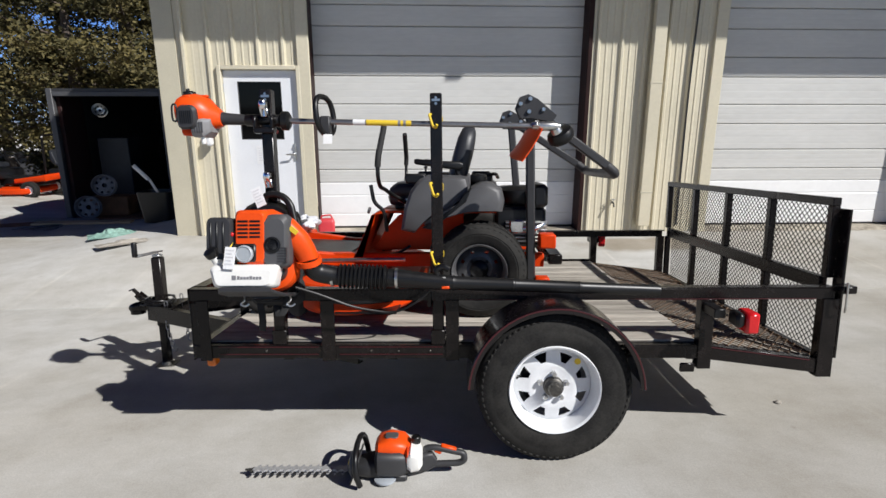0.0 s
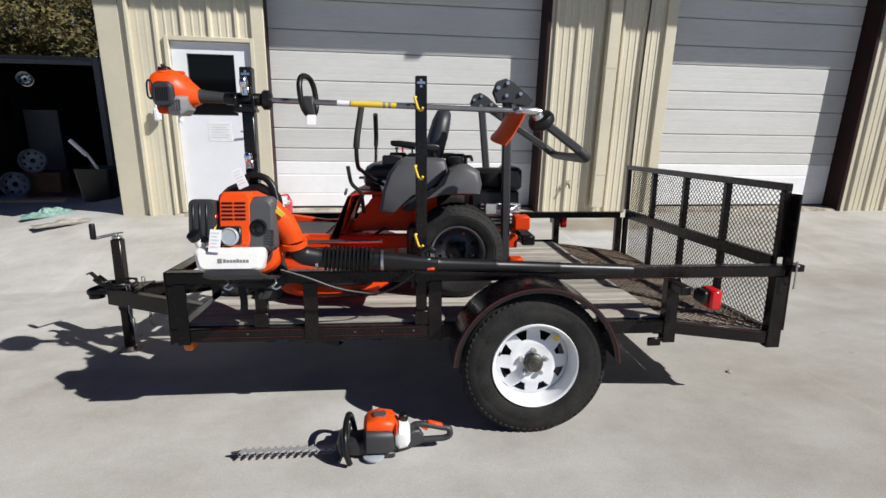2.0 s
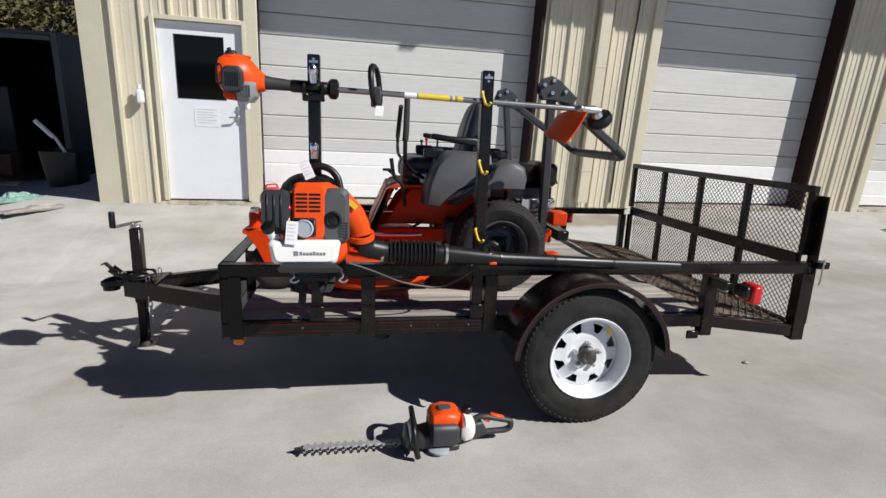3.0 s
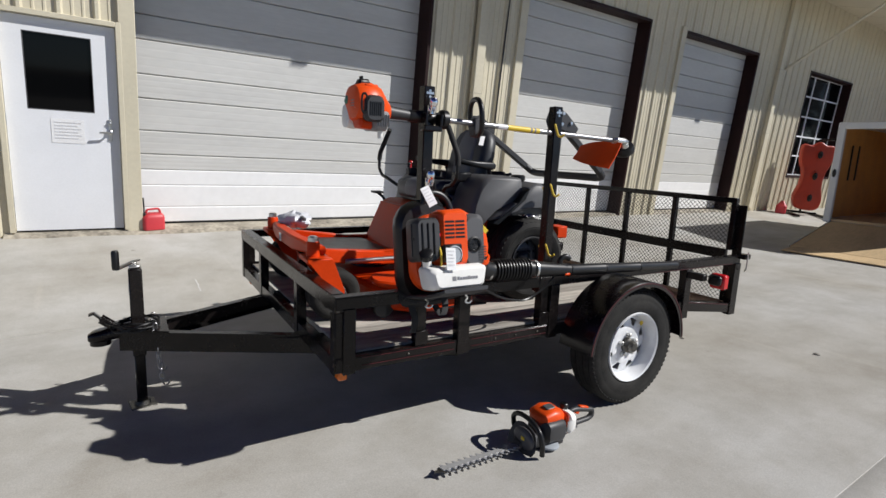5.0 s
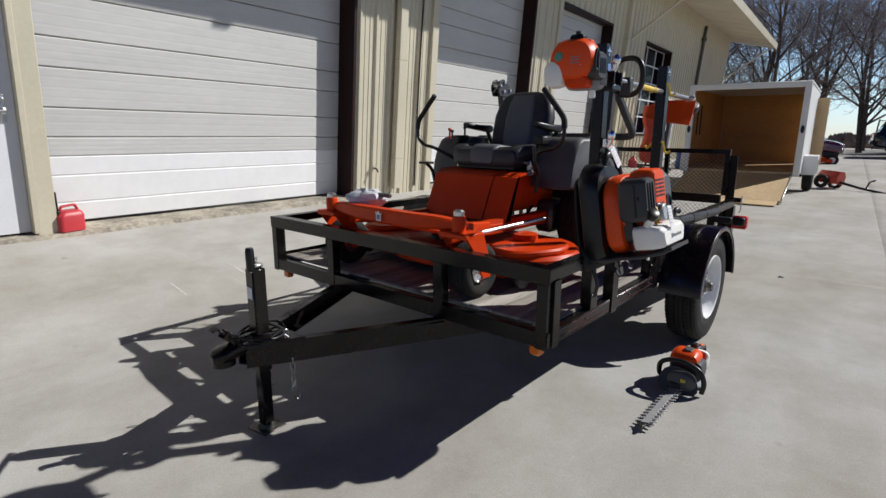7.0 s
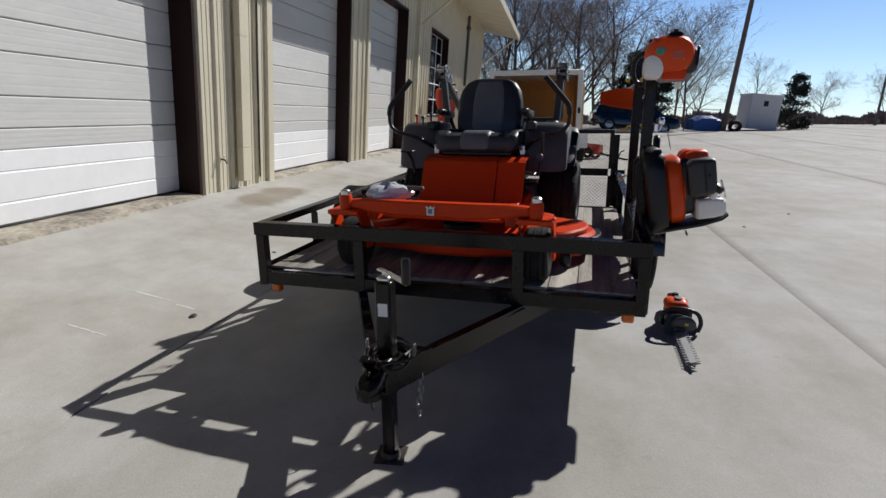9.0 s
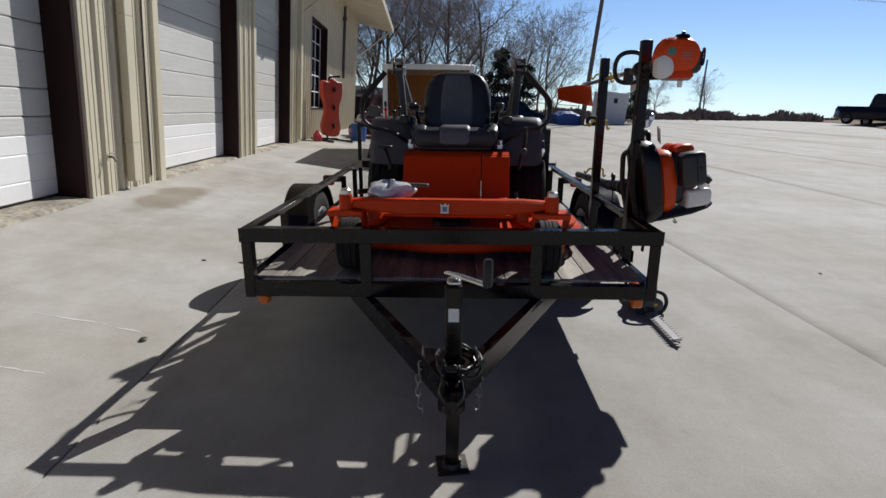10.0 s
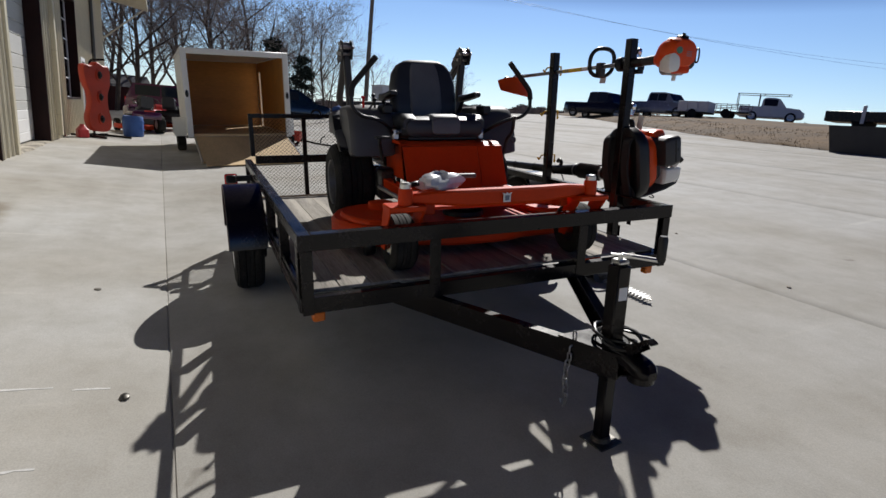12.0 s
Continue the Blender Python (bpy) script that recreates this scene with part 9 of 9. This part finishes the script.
def build_fence():
    """Chain-link fence behind the parked car: posts, rails and a sagging wire net."""
    a, b = Vector((31.2, 1.8, 0)), Vector((30.4, -5.2, 0))
    z = gz(31, -2)
    t = thing("chain_link_fence", Matrix.Translation((0, 0, z)), "grey chain-link fence behind the parked car", "fence")
    n = 5
    for k in range(n):
        p = a.lerp(b, k / (n - 1))
        g = G()
        g.tube([p, p + Vector((0, 0, 1.45))], 0.032, 8)
        part("fence_post", g, M_GREYM, t)
    for h in (0.06, 1.40):
        g = G()
        g.tube([a + Vector((0, 0, h)), b + Vector((0, 0, h))], 0.018, 6)
        part("fence_rail", g, M_GREYM, t)
    vs, fs = [], []
    length, cell = (b - a).length, 0.11
    d = (b - a).normalized()
    for s in (-1, 1):
        for k in range(int(length / cell) + 13):
            x0, x1 = k * cell - (1.3 if s > 0 else 0), k * cell - (0 if s > 0 else 1.3)
            f0, f1 = max(0.0, min(1.0, (0 - x0) / (x1 - x0))), max(0.0, min(1.0, (length - x0) / (x1 - x0)))
            f0, f1 = min(f0, f1), max(f0, f1)
            if f1 - f0 < 0.02:
                continue
            p, q = a + d * (x0 + (x1 - x0) * f0), a + d * (x0 + (x1 - x0) * f1)
            p, q = p + Vector((0, 0, 0.08 + 1.3 * f0)), q + Vector((0, 0, 0.08 + 1.3 * f1))
            i = len(vs)
            w = Vector((0, 0, 0.003))
            vs += [p - w, p + w, q + w, q - w]
            fs.append((i, i + 1, i + 2, i + 3))
    g = G()
    g.add(vs, fs)
    net = part("wire_net", g, M_GREYM, t, smooth=False, fix=False)
    net["kind"] = "stuff"


build_fence()


def build_verge():
    """Brown grass bank beyond the lot."""
    near = [(-60, -11.9), (-20, -11.7), (4.3, -11.5), (6.3, -11.6), (9.5, -12.6), (13, -14.3), (16.6, -16.4), (22, -19.0), (30, -23.5), (48, -33)]
    rnd = random.Random(4)
    pts = []
    for (x0, y0), (x1, y1) in zip(near, near[1:]):
        n = max(2, int(math.hypot(x1 - x0, y1 - y0) / 0.6)) if x0 > -10 and x1 < 40 else 4
        for i in range(n):
            f = i / n
            pts.append((x0 + (x1 - x0) * f, y0 + (y1 - y0) * f))
    rows = [(0, 0.0), (0.25, 0.05), (0.8, 0.12), (1.8, 0.20), (3.5, 0.27), (7, 0.30), (14, 0.30), (40, 0.28), (110, 0.25)]
    vs = []
    for d, h in rows:
        for x, y in pts:
            j = rnd.uniform(-0.12, 0.12) if d < 2 else 0
            xx, yy = x + d * 0.35, y - d * 0.94 + j
            vs.append((xx, yy, gz(xx, yy) + 0.008 + h + (rnd.uniform(-0.03, 0.03) if 0 < d < 8 else 0)))
    n = len(pts)
    fs = [(j * n + i, j * n + i + 1, (j + 1) * n + i + 1, (j + 1) * n + i) for j in range(len(rows) - 1) for i in range(n - 1)]
    g = G()
    g.add(vs, fs)
    single("grass_verge", g, M_DIRT, "dry brown winter grass bank beyond the lot", "grass bank", kind="structure", fix=False)
    # dead grass blades along the bank
    g = G()
    vs, fs = [], []
    for k in range(5000):
        f = rnd.random() * (n - 1)
        i = int(f)
        x = pts[i][0] + (pts[i + 1][0] - pts[i][0]) * (f - i)
        y = pts[i][1] + (pts[i + 1][1] - pts[i][1]) * (f - i)
        if not -6 < x < 34:
            continue
        d = rnd.random() ** 1.5 * 6
        xx, yy = x + d * 0.35, y - d * 0.94
        h = 0.30 * min(1, d / 3.5) ** 0.6
        z = gz(xx, yy) + h - 0.02
        a, hh, w = rnd.uniform(0, 6.28), rnd.uniform(0.03, 0.09), 0.012
        q = len(vs)
        vs += [(xx - w * math.cos(a), yy - w * math.sin(a), z), (xx + w * math.cos(a), yy + w * math.sin(a), z), (xx + rnd.uniform(-0.06, 0.06), yy + rnd.uniform(-0.06, 0.06), z + hh)]
        fs.append((q, q + 1, q + 2))
    g.add(vs, fs)
    single("dry_grass", g, M_DIRT, "short dry brown grass blades", "grass", kind="stuff", fix=False, smooth=False)


build_verge()

# ---- trees ----


def branch_mesh(seed, height, spread, levels, trunk_r, splits=(5, 5, 4), upright=0.75, first=0.12):
    """A bare crown: trunk and limbs in one list, fine twigs in the other."""
    rnd = random.Random(seed)
    thick, fine = G(), G()

    def grow(p, d, length, r, level):
        steps = 4 if level < 2 else (3 if level < 3 else 2)
        pts, rs = [p.copy()], [r]
        q, dd = p.copy(), d.copy()
        for i in range(steps):
            dd = (dd + Vector((rnd.uniform(-1, 1), rnd.uniform(-1, 1), rnd.uniform(-0.3, 0.8) * upright)) * (0.16 + 0.05 * level)).normalized()
            q = q + dd * length / steps
            pts.append(q.copy())
            rs.append(max(0.009, r * (1 - 0.72 * (i + 1) / steps)))
        (thick if level < 2 else fine).tube(pts, rs, 7 if level == 0 else (5 if level == 1 else 3), cap=False)
        if level >= levels:
            return
        k = splits[min(level, len(splits) - 1)]
        for c in range(k):
            f = first + (1 - first) * (c + rnd.random() * 0.8) / k if level == 0 else 0.2 + 0.8 * (c + rnd.random()) / k
            f = min(f, 0.99)
            i = min(int(f * steps), steps - 1)
            s = pts[i].lerp(pts[i + 1], f * steps - i)
            a = rnd.uniform(0, 2 * math.pi)
            axis = (pts[i + 1] - pts[i]).normalized()
            side = axis.orthogonal().normalized()
            side = Matrix.Rotation(a, 3, axis) @ side
            nd = (axis * rnd.uniform(0.55, 1.0) + side * spread * rnd.uniform(0.6, 1.1)).normalized()
            grow(s, nd, length * (rnd.uniform(0.50, 0.72) * (1 - 0.42 * f) if level == 0 else rnd.uniform(0.42, 0.62)), rs[i] * rnd.uniform(0.42, 0.6), level + 1)
    grow(Vector((0, 0, -0.1)), Vector((rnd.uniform(-0.05, 0.05), rnd.uniform(-0.05, 0.05), 1)).normalized(), height, trunk_r, 0)
    return thick, fine


def bare_tree(seed, height, spread, splits, trunk_r, label):
    t = thing("bare_tree", Matrix(), label, "tree", "bare trees")
    a, b = branch_mesh(seed, height, spread, 4, trunk_r, splits)
    part("trunk", a, M_BARK, t, fix=False)
    c = part("crown", b, M_TWIG, t, fix=False, smooth=False)
    return t


TREES = [bare_tree(11, 9.5, 0.85, (12, 7, 5, 5), 0.18, "tall leafless tree with dense grey twigs"),
         bare_tree(23, 8.5, 0.95, (13, 7, 5, 4), 0.17, "leafless tree with spreading grey branches"),
         bare_tree(37, 11.0, 0.65, (10, 6, 5, 4), 0.16, "slender leafless tree beyond the lot")]
spots = [(38, 11.5, 0, 1.0), (40, 4.5, 0, 1.0), (36.5, 2.2, 1, 1.0), (39, -0.3, 0, 0.92), (43, 17.5, 0, 1.1), (41, 8.6, 2, 1.05),
         (40.5, -3.0, 1, 0.72), (44, -5.6, 2, 0.62), (38, -5.0, 2, 0.60), (47, 22, 1, 1.1), (45, 13, 0, 1.05), (42, 2.0, 1, 0.95), (48, 6.5, 0, 1.1),
         (46, -2.6, 0, 0.7), (50, -8.5, 1, 0.55), (58, -22, 1, 0.45), (62, -30, 0, 0.45), (52, -14, 2, 0.42), (46, 0.5, 1, 0.95), (34, 13.5, 1, 0.95), (36, 7.2, 1, 1.0), (41, 14.2, 0, 1.05), (44, 9.5, 1, 1.0)]
used = set()
for k, (x, y, i, s) in enumerate(spots):
    m = pose(x, y, gz(x, y), 0, 0, 47 * k)
    if i not in used:
        used.add(i)
        TREES[i].matrix_basis = m
        TREES[i].scale = (s, s, s)
    else:
        o = copy_thing(TREES[i], m)
        o.scale = (s, s, s)


def leaf_tree(name, seed, height, radius, trunk_h, count, material, label, conic, leaf=0.16):
    """An evergreen: trunk, limbs and a crown of many small sprays gathered in clumps."""
    rnd = random.Random(seed)
    t = thing(name, Matrix(), label, "tree", "evergreens")
    g = G()
    g.tube([(0, 0, -0.1), (0.05, 0.03, height * 0.5), (0.0, 0.05, height * 0.95)], [height * 0.022, height * 0.014, 0.015], 8)
    limbs = []
    for i in range(int(22 + height * 3)):
        f = rnd.random()
        z = trunk_h + (height - trunk_h) * f
        if conic:
            r = radius * (1 - f) ** 0.8 * rnd.uniform(0.75, 1.1) + 0.12
        else:
            r = radius * math.sin(math.pi * min(0.98, 0.18 + 0.8 * f)) ** 0.7 * rnd.uniform(0.6, 1.15)
        a = rnd.uniform(0, 2 * math.pi)
        e = Vector((r * math.cos(a), r * math.sin(a), z + r * rnd.uniform(-0.05, 0.35)))
        limbs.append((Vector((0, 0, z)), e))
        g.tube([(0, 0, z), Vector((0, 0, z)).lerp(e, 0.5) + Vector((0, 0, -0.05)), e], [0.05, 0.03, 0.01], 4, cap=False)
    part("trunk", g, M_BARK, t, fix=False)
    vs, fs = [], []
    for k in range(count):
        a, b = limbs[rnd.randrange(len(limbs))]
        f = rnd.random() ** 0.6
        c = a.lerp(b, 0.25 + 0.78 * f)
        sp = 0.10 + 0.22 * (b - a).length * 0.35
        c = c + Vector((rnd.gauss(0, sp), rnd.gauss(0, sp), rnd.gauss(0, sp * 0.7)))
        u = Vector((rnd.gauss(0, 1), rnd.gauss(0, 1), rnd.gauss(0.3, 0.7))).normalized()
        w = u.orthogonal().normalized()
        w = Matrix.Rotation(rnd.uniform(0, 6.28), 3, u) @ w
        s = leaf * rnd.uniform(0.6, 1.3)
        q = len(vs)
        vs += [c, c + u * s * 0.5 + w * s * 0.22, c + u * s, c + u * s * 0.5 - w * s * 0.22]
        fs.append((q, q + 1, q + 2, q + 3))
    g = G()
    g.add(vs, fs)
    part("crown", g, material, t, fix=False, smooth=False)
    return t


big = leaf_tree("evergreen_tree", 5, 10.5, 2.7, 0.6, 26000, M_NEEDLE, "tall olive-brown evergreen behind the container", False, 0.17)
for k, (x, y, s) in enumerate(((-11.5, 20.5, 1.0), (-15.5, 22.5, 1.05), (-19.5, 21.5, 0.95), (-8.8, 24.0, 1.1), (-13.0, 27.0, 1.1), (-24, 24, 1.0), (-10.2, 22.0, 1.15), (-16.5, 28.5, 1.2))):
    m = pose(x, y, gz(x, y) - 0.05, 0, 0, 70 * k)
    o = big if k == 0 else copy_thing(big, m)
    o.matrix_basis = m
    o.scale = (s, s, s)
cedar = leaf_tree("cedar_tree", 9, 3.6, 1.15, 0.1, 7000, M_CEDAR, "dark conical cedar beyond the lot", True, 0.16)
cedar.matrix_basis = on_lot(33.0, -9.9, 0)
cedar.scale = (0.85, 0.85, 0.95)
c2 = copy_thing(cedar, on_lot(34.5, -2.5, 30))
c2.scale = (0.95, 0.95, 1.15)
c3 = copy_thing(cedar, on_lot(36.8, -1.0, 60))
c3.scale = (1.2, 1.2, 1.5)


def build_brush():
    """The far band of bare scrub round the horizon, and a pale roof behind the evergreens."""
    rnd = random.Random(12)
    vs, fs = [], []
    for k in range(42000):
        a = rnd.uniform(-80, 50)
        r = rnd.uniform(52, 95)
        x, y = r * math.cos(radians(a)), r * math.sin(radians(a))
        z = gz(min(x, 30), y)
        patch = 0.75 + 0.35 * math.sin(a * 0.9) + 0.25 * math.sin(a * 2.7 + 1)
        h = max(0.3, patch * rnd.uniform(0.3, 0.85) * r / 60)
        w = rnd.uniform(0.05, 0.30)
        t1, t2 = rnd.uniform(-0.5, 0.5), rnd.uniform(-0.4, 0.4)
        q = len(vs)
        vs += [(x, y - w, z), (x, y + w, z), (x + t2, y + t1 + w * 0.3, z + h), (x + t2, y + t1 - w * 0.3, z + h)]
        fs.append((q, q + 1, q + 2, q + 3))
    g = G()
    g.add(vs, fs)
    single("far_scrub", g, M_BRUSH, "band of bare brown scrub along the horizon", "scrub", kind="stuff", fix=False, smooth=False)
    t = thing("far_building", pose(-24, 42, -2.4, 0, 0, -8), "long pale roofed building far behind the trees", "building")
    g = G()
    g.box(-12, 12, -4, 4, 0, 2.0)
    part("wall", g, M_GREYM, t, smooth=False)
    g = G()
    g.loft([[(x, -4.5, 1.95), (x, 0, 3.2), (x, 4.5, 1.95), (x, 0, 2.9)] for x in (-12.4, 12.4)])
    part("roof", g, M_WHITEP, t, smooth=False)
    vs, fs = [], []
    for k in range(6000):
        a = rnd.uniform(100, 160)
        r = rnd.uniform(48, 75)
        x, y = r * math.cos(radians(a)), r * math.sin(radians(a))
        h, w, t1 = rnd.uniform(1.5, 5.0), rnd.uniform(0.04, 0.12), rnd.uniform(-0.6, 0.6)
        q = len(vs)
        z = 0.5 - 0.08 * (y - 4)
        vs += [(x - w, y, z), (x + w, y, z), (x + t1 + w * 0.3, y, z + h), (x + t1 - w * 0.3, y, z + h)]
        fs.append((q, q + 1, q + 2, q + 3))
    g = G()
    g.add(vs, fs)
    single("back_scrub", g, M_BRUSH, "bare scrub far behind the evergreens", "scrub", kind="stuff", fix=False, smooth=False)


build_brush()
